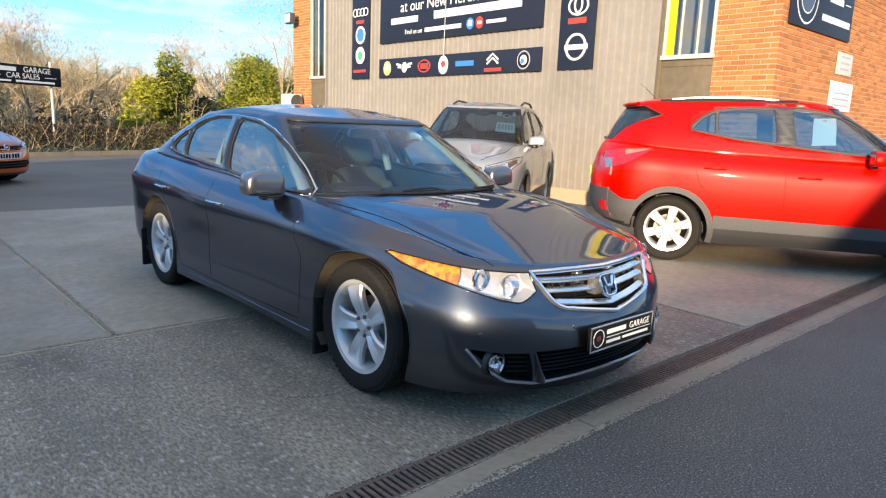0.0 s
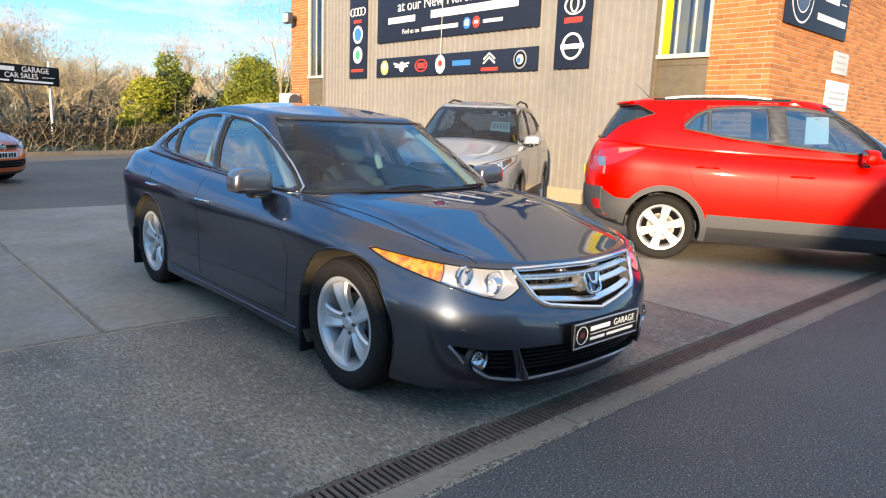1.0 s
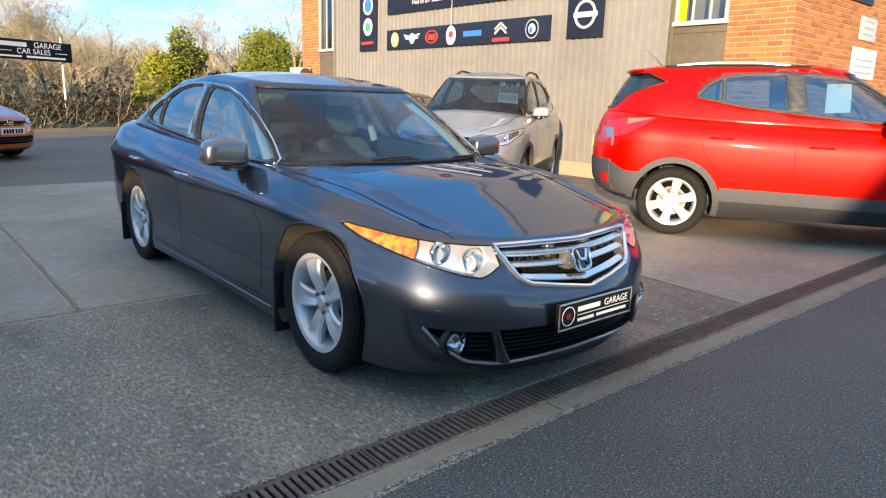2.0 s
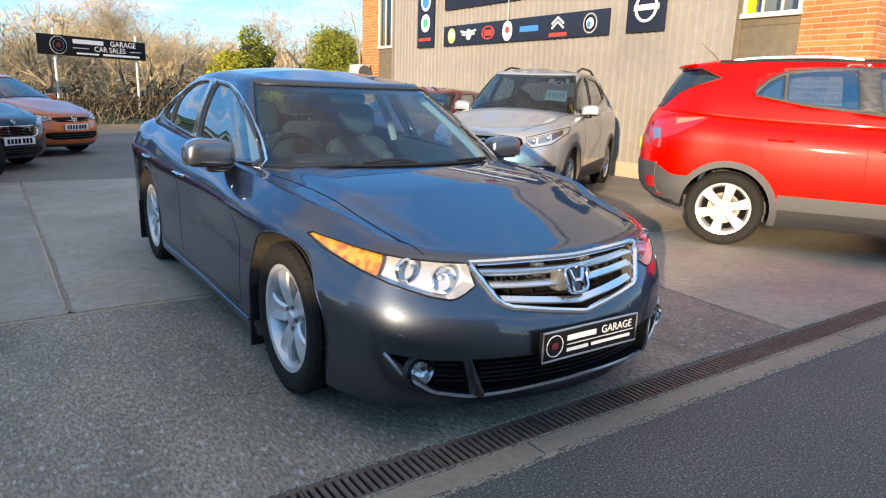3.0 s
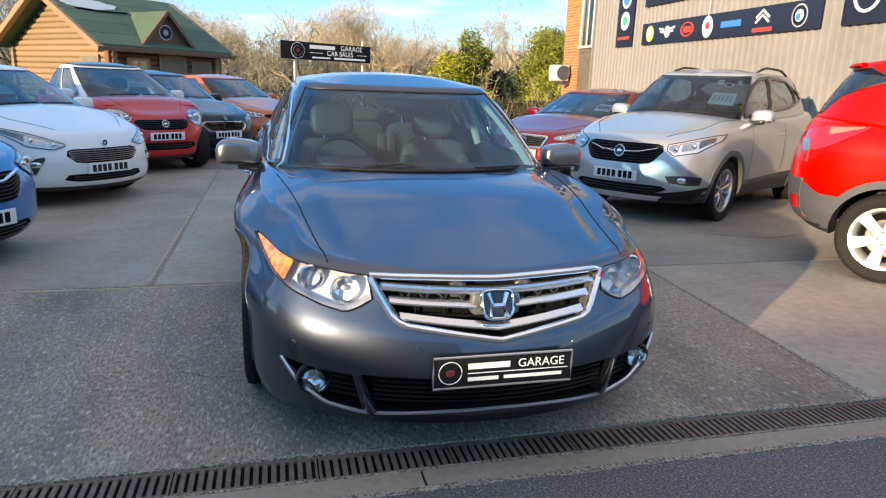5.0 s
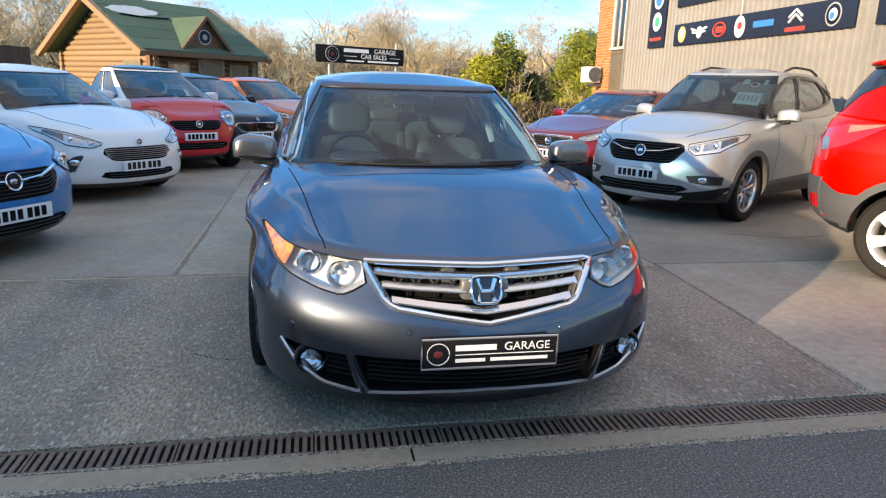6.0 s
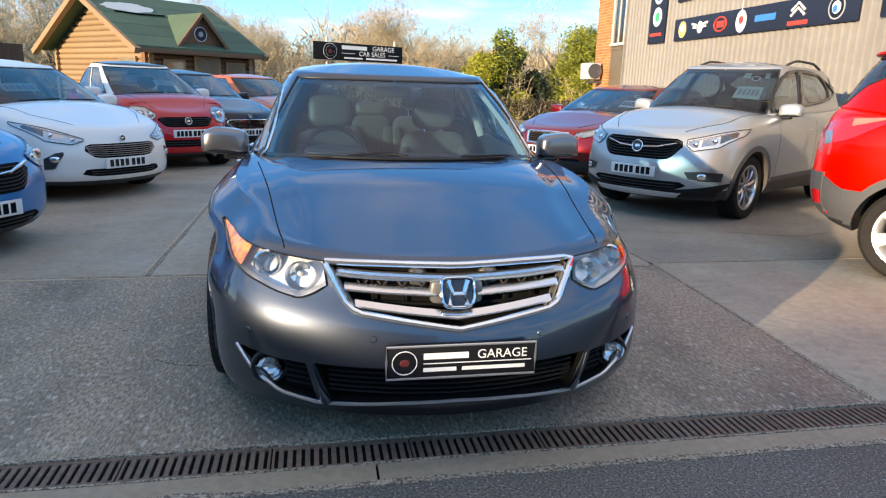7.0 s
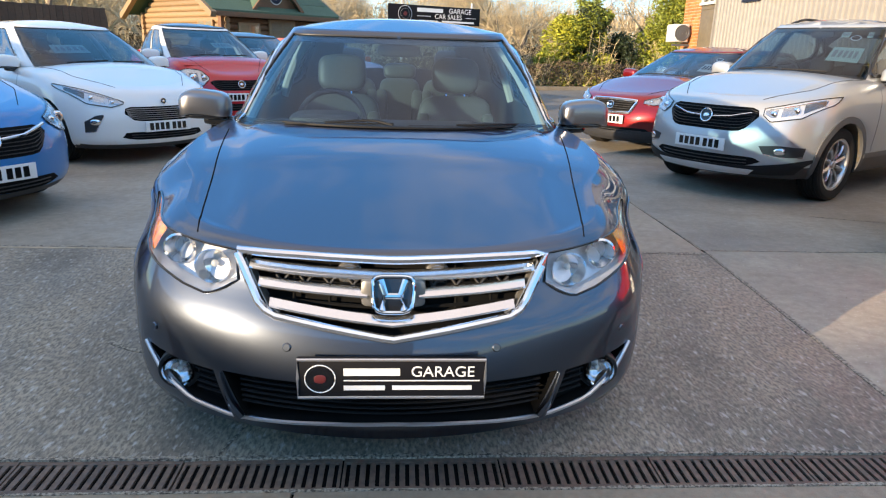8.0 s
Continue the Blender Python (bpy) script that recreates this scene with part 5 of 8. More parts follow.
disc(rnd, 10.48, 5.17, 0.11, "print_red", -0.021)
for k in range(14):
    an = 2 * math.pi * k / 14
    if abs(math.sin(an)) > 0.3:
        bar(rnd, 10.5 + 0.355 * math.cos(an) - 0.04, 10.5 + 0.355 * math.cos(an) + 0.04, 5.10 + 0.355 * math.sin(an), 5.18 + 0.355 * math.sin(an), "print_white", -0.026)
cable = thing("sign_cable", "thin pale cable hanging down the signs", "cable")
part("cable", tube([(WALL_X - 0.07, 11.34, 4.7), (WALL_X - 0.068, 11.36, 3.6), (WALL_X - 0.068, 11.37, 2.80)], 0.008, 5), "frame_white", cable)

# front-wall board and notices
fb = thing("front_wall_board", "dark navy board with a round badge on the brick front", "sign")
Y = CORNER_Y - 0.01
part("board", box_mesh(10.30, 12.85, Y - 0.035, Y - 0.006, 2.98, 4.6, 0.003), "board_navy", fb)


def fdisc(x, z, r, mt, off):
    V, F = lathe([(0.0005, 0), (1.0, 0), (1.0, 1)], 32, "y")
    part("roundel", ([Vector((x + v[0] * r, Y - 0.037 - off + v[1] * 0.002, z + v[2] * r)) for v in V], F), mt, fb)


fdisc(10.86, 3.45, 0.42, "print_white", 0)
fdisc(10.86, 3.45, 0.39, "board_navy", 0.002)
fdisc(10.86, 3.45, 0.27, "print_white", 0.004)
fdisc(10.86, 3.45, 0.25, "gloss_black", 0.006)
fdisc(10.86, 3.47, 0.09, "print_red", 0.008)
for x0, x1, z0, z1 in ((11.75, 12.35, 3.48, 3.58), (11.50, 12.75, 3.17, 3.27), (11.45, 11.65, 3.52, 3.535), (12.45, 12.7, 3.52, 3.535), (11.55, 12.7, 3.85, 4.05)):
    part("print_bar", box_mesh(x0, x1, Y - 0.040, Y - 0.036, z0, z1), "print_white", fb, smooth=False)
for x0, x1, z0, z1, mt in ((12.48, 13.22, 2.44, 2.80, "plate_yellow"), (12.32, 13.42, 1.84, 2.32, "paper")):
    nt = thing("wall_notice", "pale weathered notice fixed to the brickwork", "notice")
    part("sheet", box_mesh(x0, x1, Y - 0.02, Y - 0.006, z0, z1, 0.002), mt if mt == "paper" else "frame_white", nt)
    for k in range(3):
        part("print_bar", box_mesh(x0 + 0.15, x1 - 0.15, Y - 0.023, Y - 0.019, z0 + 0.08 + 0.1 * k, z0 + 0.11 + 0.1 * k), "print_grey", nt, smooth=False)

flood = thing("floodlight", "grey wall floodlight on a short bracket", "floodlight")
part("bracket", tube([(WALL_X, 17.75, 4.15), (WALL_X - 0.2, 17.75, 4.15)], 0.02, 6), "plastic", flood)
part("housing", superbox((WALL_X - 0.28, 17.75, 4.18), (0.16, 0.34, 0.30), 0.25, 8), "grey_plastic", flood)
part("lens", superbox((WALL_X - 0.365, 17.75, 4.18), (0.01, 0.28, 0.24), 0.2, 6), "frame_white", flood)
ac = thing("air_conditioner", "beige outdoor air conditioning unit on the brick pier", "air conditioner")
part("case", superbox((WALL_X - 0.26, 17.72, 1.86), (0.36, 0.62, 0.44), 0.12, 10), "post_grey", ac)
part("fan_grille", moved(lathe([(0.19, 0.0), (0.2, -0.012), (0.16, -0.012), (0.15, -0.004), (0.11, -0.012), (0.10, -0.004), (0.05, -0.012), (0.001, -0.012)], 24, "y"), pose(WALL_X - 0.26, 17.405, 1.86)), "grey_plastic", ac)
part("bracket", box_mesh(WALL_X - 0.45, WALL_X, 17.5, 17.55, 1.54, 1.60), "grey_plastic", ac)

# ---------------------------------------------------------------- the log cabin
def log_cabin():
    """Local space: x along the eave side that faces the yard, y into the cabin, z up; the near eave corner is the origin."""
    c = thing("log_cabin", "log cabin sales office with a patched green felt roof", "cabin", pose(-2.40, 19.5, 0, 0, 0, math.degrees(math.atan2(2.9, 3.13))))
    Lx, D, eave, ridge = 4.27, 6.0, 2.08, 3.66
    x0, x1, y0, y1 = 0.55, Lx - 0.35, 0.42, D - 0.42
    wall_h = 2.15
    # horizontal boards
    n = 13
    for k in range(n):
        z0, z1 = wall_h * k / n, wall_h * (k + 1) / n - 0.006
        zc, r = (z0 + z1) / 2, (z1 - z0) / 2
        # the yard-side logs take the darker copy, with shade painted in
        for a, b, mt in (((x0, y0), (x1, y0), "timber_shaded"), ((x0, y1), (x1, y1), "timber"), ((x0, y0), (x0, y1), "timber"), ((x1, y0), (x1, y1), "timber")):
            d = Vector((b[0] - a[0], b[1] - a[1], 0)).normalized() * 0.16
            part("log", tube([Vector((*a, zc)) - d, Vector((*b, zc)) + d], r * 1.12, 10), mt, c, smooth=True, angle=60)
    # gable boards
    k = 0
    z = wall_h
    while z < ridge - 0.2:
        t = (z - eave) / (ridge - eave)
        ya, yb = D / 2 * t + 0.42, D - D / 2 * t - 0.42
        for x in (x0, x1):
            part("log", tube([(x, ya, z + 0.08), (x, yb, z + 0.08)], 0.088, 8), "timber", c, angle=60)
        z += 0.16
    # roof slopes
    th = 0.07
    for y_e, y_r in ((0.0, D / 2), (D, D / 2)):
        V = [(0, y_e, eave), (Lx, y_e, eave), (Lx, y_r, ridge), (0, y_r, ridge)]
        V += [(a, b, z + th) for a, b, z in V]
        part("roof_slope", (V, [(0, 1, 2, 3), (7, 6, 5, 4), (0, 4, 5, 1), (1, 5, 6, 2), (2, 6, 7, 3), (3, 7, 4, 0)]), "felt_green", c, smooth=False)
    # laid felt strips on the yard side
    sl = (ridge - eave) / (D / 2)
    for k in range(5):
        ya, yb = D / 2 * k / 5, D / 2 * (k + 1) / 5 + 0.04
        V = [(-0.02, ya, eave + sl * ya + th + 0.012), (Lx + 0.02, ya, eave + sl * ya + th + 0.012), (Lx + 0.02, yb, eave + sl * yb + th + 0.004), (-0.02, yb, eave + sl * yb + th + 0.004)]
        V += [(a, b, z - 0.01) for a, b, z in V]
        part("felt_strip", (V, [(0, 1, 2, 3), (7, 6, 5, 4), (0, 4, 5, 1), (1, 5, 6, 2), (2, 6, 7, 3), (3, 7, 4, 0)]), "felt_green", c, smooth=False)
    # bare patch where felt has torn off
    rnd = random.Random(5)
    ring_pts = []
    for i in range(26):
        a = 2 * math.pi * i / 26
        yy = 2.18 + 0.27 * math.sin(a) * (1 + rnd.uniform(-0.15, 0.15))
        ring_pts.append((1.05 + 0.78 * math.cos(a) * (1 + rnd.uniform(-0.1, 0.1)), yy, eave + sl * yy + th + 0.022))
    part("bare_patch", (ring_pts + [(a, b, z - 0.015) for a, b, z in ring_pts], [tuple(range(26))] + [(i, (i + 1) % 26, 26 + (i + 1) % 26, 26 + i) for i in range(26)]), "frame_white", c, "pale bare patch on the torn felt", smooth=False)
    part("torn_edge", tube([(0.45, 1.85, eave + sl * 1.85 + th + 0.03), (1.2, 1.80, eave + sl * 1.80 + th + 0.03), (2.0, 1.86, eave + sl * 1.86 + th + 0.03)], 0.05, 6, flat=0.4), "void", c)
    # barge boards and fascia
    for x in (-0.03, Lx + 0.03):
        for y_e in (0.0, D):
            part("barge_board", tube([(x, y_e + (-0.06 if y_e == 0 else 0.06), eave - 0.07), (x, D / 2, ridge + 0.0)], 0.115, 4, up=(1, 0, 0)), "timber", c, smooth=False)
    part("fascia", box_mesh(0.0, Lx, -0.03, 0.02, eave - 0.10, eave + 0.03, 0.005), "timber_shaded", c)
    # dormer gable with a round badge
    dx, dw, dz0, dz1, yf = 2.15, 0.78, eave + 0.16, eave + 1.05, 0.28
    yb = (dz1 - eave) / sl
    V = [(dx - dw, yf, dz0), (dx + dw, yf, dz0), (dx, yf, dz1)]
    V += [(dx - dw, yf + 0.05, dz0), (dx + dw, yf + 0.05, dz0), (dx, yf + 0.05, dz1)]
    part("dormer_face", (V, [(0, 1, 2), (5, 4, 3), (0, 3, 4, 1), (1, 4, 5, 2), (2, 5, 3, 0)]), "timber_shaded", c, smooth=False)
    for sg in (1, -1):
        yl = (dz0 - eave) / sl
        V = [(dx + sg * (dw + 0.10), yf - 0.14, dz0 - 0.10), (dx, yf - 0.14, dz1 + 0.02), (dx, yb + 0.1, dz1 + 0.02), (dx + sg * (dw + 0.10), yl, dz0 - 0.08)]
        V += [(a, b, z + 0.05) for a, b, z in V]
        part("dormer_slope", (V, [(0, 1, 2, 3), (7, 6, 5, 4), (0, 4, 5, 1), (1, 5, 6, 2), (2, 6, 7, 3), (3, 7, 4, 0)]), "felt_green", c, smooth=False)
        part("dormer_barge", tube([(dx + sg * (dw + 0.10), yf - 0.15, dz0 - 0.09), (dx, yf - 0.15, dz1 + 0.03)], 0.06, 4, up=(0, 1, 0)), "timber_shaded", c, smooth=False)
    for r, mt, o in ((0.21, "print_white", 0.0), (0.19, "board_navy", 0.006), (0.08, "print_grey", 0.012)):
        part("badge_disc", moved(lathe([(0.0005, 0), (r, 0), (r, 0.01)], 28, "y"), pose(dx, yf - 0.02 - o, dz0 + 0.36)), mt, c)
    # windows and door on the yard side, a window in the gable
    def opening(name, xa, xb, za, zb, panes=2):
        w = new(name)
        w.parent = c
        part("frame", box_mesh(xa - 0.05, xb + 0.05, y0 - 0.15, y0 - 0.09, za - 0.05, zb + 0.05, 0.006), "timber", w)
        for k in range(panes):
            a = xa + (xb - xa) * k / panes + 0.025
            b = xa + (xb - xa) * (k + 1) / panes - 0.025
            part("pane", box_mesh(a, b, y0 - 0.158, y0 - 0.146, za + 0.02, zb - 0.02), "window_glass", w, smooth=False)
            part("curtain", box_mesh(a, a + (b - a) * 0.5, y0 - 0.1465, y0 - 0.1445, za + 0.02, zb - 0.02), "frame_white", w, smooth=False)
    opening("cabin_window", 0.95, 1.55, 0.95, 1.80)
    opening("cabin_door", 1.95, 2.75, 0.05, 1.92)
    opening("cabin_window", 3.05, 3.65, 0.95, 1.80)
    w = new("gable_window")
    w.parent = c
    part("frame", box_mesh(x0 - 0.15, x0 - 0.08, 0.85, 1.75, 1.15, 1.90, 0.006), "timber", w)
    for a in (0.92, 1.34):
        part("pane", box_mesh(x0 - 0.158, x0 - 0.146, a, a + 0.34, 1.2, 1.85), "window_glass", w, smooth=False)
    for x in (x0 - 0.12, x1 + 0.12):
        part("corner_post", box_mesh(x - 0.06, x + 0.06, y0 - 0.12, y0 + 0.06, 0.0, 2.1, 0.01), "timber_shaded", c)
    return c


log_cabin()

# ---------------------------------------------------------------- sign on posts
sgn_ang = math.degrees(math.atan2(1.6, 3.2))
name_board = thing("name_board", "black garage name board with white lettering on two posts", "sign", pose(3.85, 24.0, 0, 0, 0, sgn_ang))
part("board", box_mesh(-1.79, 1.79, -0.04, 0.0, 2.10, 2.68, 0.004), "board_black", name_board)
for x in (-1.25, 1.50):
    part("post", tube([(x, 0.05, -0.1), (x, 0.05, 2.86)], 0.04, 10), "post_grey", name_board)
for r, mt, o in ((0.26, "print_white", 0.0), (0.245, "board_black", 0.004), (0.165, "print_grey", 0.008), (0.158, "board_black", 0.012), (0.07, "print_maroon", 0.016)):
    part("roundel", moved(lathe([(0.0005, 0), (r, 0), (r, 0.004)], 30, "y"), pose(-1.17, -0.043 - o, 2.39)), mt, name_board)
part("name_bar", box_mesh(-0.72, 0.28, -0.046, -0.042, 2.475, 2.60), "print_white", name_board, smooth=False)
text_mesh("GARAGE", 0.235, pose(0.97, -0.044, 2.54, 90), "print_white", parent=name_board)
text_mesh("CAR SALES", 0.225, pose(0.50, -0.044, 2.345, 90), "print_white", parent=name_board)
for a, b in ((-0.72, -0.20), (1.20, 1.62)):
    part("rule", box_mesh(a, b, -0.046, -0.042, 2.335, 2.352), "print_white", name_board, smooth=False)
part("number_bar", box_mesh(-0.62, 0.10, -0.046, -0.042, 2.165, 2.215), "print_white", name_board, smooth=False)
part("address_bar", box_mesh(0.25, 1.55, -0.046, -0.042, 2.165, 2.225), "print_white", name_board, smooth=False)

# ---------------------------------------------------------------- fence, kerb, hedge
fence = thing("timber_fence", "brown close-boarded timber fence beside the cabin", "fence")
fa, fb2 = Vector((-4.65, 18.0, 0)), Vector((-11.5, 9.0, 0))
L = (fb2 - fa).length
d = (fb2 - fa) / L
for k in range(int(L / 0.15)):
    p = fa + d * (k * 0.15)
    q = p + d * 0.142
    nrm = Vector((d.y, -d.x, 0)) * 0.012
    z1 = 2.0 + random.uniform(-0.006, 0.006)
    V = [p + nrm, q + nrm, q - nrm, p - nrm]
    V = [Vector((v.x, v.y, -0.08)) for v in V] + [Vector((v.x, v.y, z1)) for v in V]
    part("fence_board", (V, [(0, 1, 5, 4), (1, 2, 6, 5), (2, 3, 7, 6), (3, 0, 4, 7), (4, 5, 6, 7)]), "fence_brown", fence, smooth=False)


def back_line(x):
    return 20.75 + 0.43 * x


kerb = thing("kerb", "pale concrete kerb along the back of the yard", "kerb", kind="structure")
x = -1.0
while x < 26:
    a, b = Vector((x, back_line(x), 0)), Vector((x + 0.9, back_line(x + 0.9), 0))
    t = (b - a).normalized()
    nrm = Vector((-t.y, t.x, 0)) * 0.13
    V = [a, b - t * 0.012, b - t * 0.012 + nrm, a + nrm]
    V = [Vector((v.x, v.y, -0.08)) for v in V] + [Vector((v.x, v.y, 0.12)) for v in V]
    part("kerb_stone", (V, [(0, 1, 5, 4), (1, 2, 6, 5), (2, 3, 7, 6), (3, 0, 4, 7), (4, 5, 6, 7)]), "kerb", kerb, smooth=False)
    x += 0.9


def leaf_cloud(points, size, rng, flat=0.5):
    """Small bent leaves at points. Two triangles each."""
    V, F = [], []
    for p in points:
        u = Vector((rng.gauss(0, 1), rng.gauss(0, 1), rng.gauss(0, flat))).normalized()
        w = u.cross(Vector((rng.gauss(0, 1), rng.gauss(0, 1), rng.gauss(0, 1)))).normalized()
        s = size * rng.uniform(0.6, 1.4)
        n = u.cross(w) * s * 0.25
        k = len(V)
        V += [p - u * s, p + w * s * 0.45 + n, p + u * s, p - w * s * 0.45 + n]
        F += [(k, k + 1, k + 2), (k, k + 2, k + 3)]
    return V, F


rng = random.Random(11)
pts, tw = [], []
for k in range(16000):
    x = rng.uniform(-1.5, 26)
    h = 0.92 + 0.18 * noise.noise(Vector((x * 0.6, 0, 3))) + 0.10 * noise.noise(Vector((x * 2.1, 5, 0)))
    z = h * rng.random() ** 0.6
    pts.append(Vector((x + rng.gauss(0, 0.1), back_line(x) + 0.75 + rng.gauss(0, 0.30) * (1 - 0.4 * z / h), z)))
hedge = part("hedge", leaf_cloud(pts, 0.055, rng), "hedge", None, smooth=False)
tagged(hedge, "low brown winter hedge behind the kerb", "hedge", kind="stuff")
tw = []
for k in range(1500):
    x = rng.uniform(-1.5, 26)
    a = Vector((x, back_line(x) + 0.75 + rng.gauss(0, 0.2), rng.uniform(0, 0.5)))
    b = a + Vector((rng.gauss(0, 0.25), rng.gauss(0, 0.2), rng.uniform(0.3, 0.75)))
    tw.append(tube([a, a.lerp(b, 0.5) + Vector((rng.gauss(0, 0.04), 0, 0)), b], [0.008, 0.006, 0.003], 3, cap=False))
ht = part("hedge_twigs", joined(*tw), "twig", None, smooth=False)
tagged(ht, "bare brown twigs standing out of the hedge", "twigs", kind="stuff")


# ---------------------------------------------------------------- trees
def branching(rng, base, way, length, radius, depth, out, spread=0.55, tips=None):
    """Limbs of a bare tree, each a tapered bent tube."""
    n = 5
    p, d = Vector(base), Vector(way).normalized()
    line = [p.copy()]
    for i in range(n):
        d = (d + Vector((rng.gauss(0, 0.10), rng.gauss(0, 0.10), rng.gauss(0.03, 0.06)))).normalized()
        p = p + d * length / n
        line.append(p.copy())
    rad = [radius * (1 - 0.55 * i / n) for i in range(n + 1)]
    out.append(tube(line, rad, 6 if depth > 2 else 4 if depth > 1 else 3, cap=False))
    if tips is not None and depth <= 1:
        tips.append(line[-1])
    if depth > 0:
        for i in range(2 + (depth > 1) + (1 if rng.random() < 0.5 else 0)):
            k = rng.randint(2, n)
            side = Vector((rng.gauss(0, 1), rng.gauss(0, 1), rng.gauss(0.15, 0.5))).normalized()
            w = (d + side * spread * 1.5).normalized()
            branching(rng, line[k], w, length * rng.uniform(0.55, 0.8), rad[k] * 0.62, depth - 1, out, spread, tips)


def bare_tree(x, y, h, seed, label="bare winter tree with pale twigs", mat_name="bark", lean=0.0, haze=0):
    rng = random.Random(seed)
    t = thing("bare_tree", label, "tree", pose(x, y, -0.06), group="bare trees")
    limbs = []
    branching(rng, (0, 0, 0), (lean, 0, 1), h * 0.42, h * 0.020, 5, limbs)
    part("trunk", limbs[0], mat_name, t)
    ob = part("branch_mass", joined(*limbs[1:]), "twig", t, smooth=False)
    ob["kind"] = "stuff"
    if haze:
        pts = []
        for v, f in limbs[len(limbs) // 3:]:
            a, b = Vector(v[0]), Vector(v[-1])
            for i in range(haze):
                pts.append(a.lerp(b, rng.random()) + Vector((rng.gauss(0, 1), rng.gauss(0, 1), rng.gauss(0, 1))) * h * 0.022)
        ob = part("twig_mass", twig_cloud(pts, 0.20, rng), "twig", t, smooth=False)
        ob["kind"] = "stuff"
    return t


def twig_cloud(points, size, rng):
    """Thin upright slivers, one triangle pair each."""
    V, F = [], []
    for p in points:
        u = Vector((rng.gauss(0, 0.6), rng.gauss(0, 0.6), rng.gauss(0.6, 0.6))).normalized() * size * rng.uniform(0.5, 1.4)
        w = u.cross(Vector((rng.gauss(0, 1), rng.gauss(0, 1), rng.gauss(0, 1)))).normalized() * size * 0.055
        k = len(V)
        V += [p - w, p + w, p + u]
        F += [(k, k + 1, k + 2)]
    return V, F


def bush(x, y, r, h, seed, name, label, mats, n=9000, leaf=0.07, lobes=34):
    """An evergreen: trunk with limbs, and leaf clumps with gaps and an uneven outline."""
    rng = random.Random(seed)
    t = thing(name, label, "tree", pose(x, y, -0.06))
    limbs = []
    branching(rng, (0, 0, 0), (0, 0, 1), h * 0.5, 0.10, 3, limbs)
    part("trunk", joined(*limbs), "bark", t)
    cl = []
    for k in range(lobes):
        a, q = rng.uniform(0, 2 * math.pi), rng.random()
        zz = h * (0.05 + 0.86 * q)
        rr = r * (1 - 0.75 * q ** 2.2) * rng.uniform(0.25, 0.80)
        cl.append((Vector((rr * math.cos(a), rr * math.sin(a), zz)), r * rng.uniform(0.30, 0.46), rng.choice(mats)))
    for mt in sorted(set(mats)):
        pts = []
        mine = [c for c in cl if c[2] == mt]
        for c, cr, _ in mine:
            for i in range(n // lobes):
                v = Vector((rng.gauss(0, 1), rng.gauss(0, 1), rng.gauss(0, 1))).normalized() * cr * rng.uniform(0.55, 1.12)
                v.z *= 0.85
                pts.append(c + v)
        if pts:
            ob = part("crown", leaf_cloud(pts, leaf, rng), mt, t, smooth=False)
            ob["kind"] = "stuff"
    return t


bush(9.75, 29.4, 1.45, 2.75, 3, "evergreen_bush", "bright yellow-green evergreen bush behind the hedge", ["leaf_yellow", "leaf_yellow", "leaf_green"], 20000)
bush(10.85, 29.6, 1.25, 4.05, 8, "conifer", "green conical evergreen behind the hedge", ["leaf_green", "leaf_green", "leaf_yellow", "leaf_dark"], 18000, lobes=46)
bush(12.2, 29.8, 0.95, 2.2, 9, "dark_bush", "low dark evergreen bush behind the hedge", ["leaf_dark"], 5000)
bush(14.75, 30.0, 1.9, 4.15, 4, "ivy_bush", "rounded green ivy-covered bush behind the hedge", ["leaf_green", "leaf_green", "leaf_yellow"], 26000, lobes=50)
bush(17.5, 31.0, 1.6, 3.4, 14, "ivy_bush", "rounded green ivy-covered bush near the workshop", ["leaf_green", "leaf_yellow"], 12000)
bare_tree(15.35, 28.3, 6.9, 21, "slender bare tree growing in front of the ivy bush", haze=2)
bare_tree(14.2, 31.5, 6.2, 29, "slender bare tree behind the ivy bush", haze=1)
bare_tree(6.3, 33.5, 6.4, 33, "tall wispy winter tree behind the name board", haze=6)
bare_tree(7.9, 34.5, 6.9, 34, "tall wispy winter tree behind the name board", haze=6)
bare_tree(3.0, 31.0, 6.5, 22)
bare_tree(6.6, 32.5, 5.6, 23)
bare_tree(8.6, 36.0, 6.2, 24)
bare_tree(-9.5, 25.0, 7.5, 25)
bare_tree(-12.5, 30.0, 8.5, 26)
bare_tree(-7.5, 33.0, 8.0, 27)
bare_tree(19.5, 36.0, 8.0, 28)

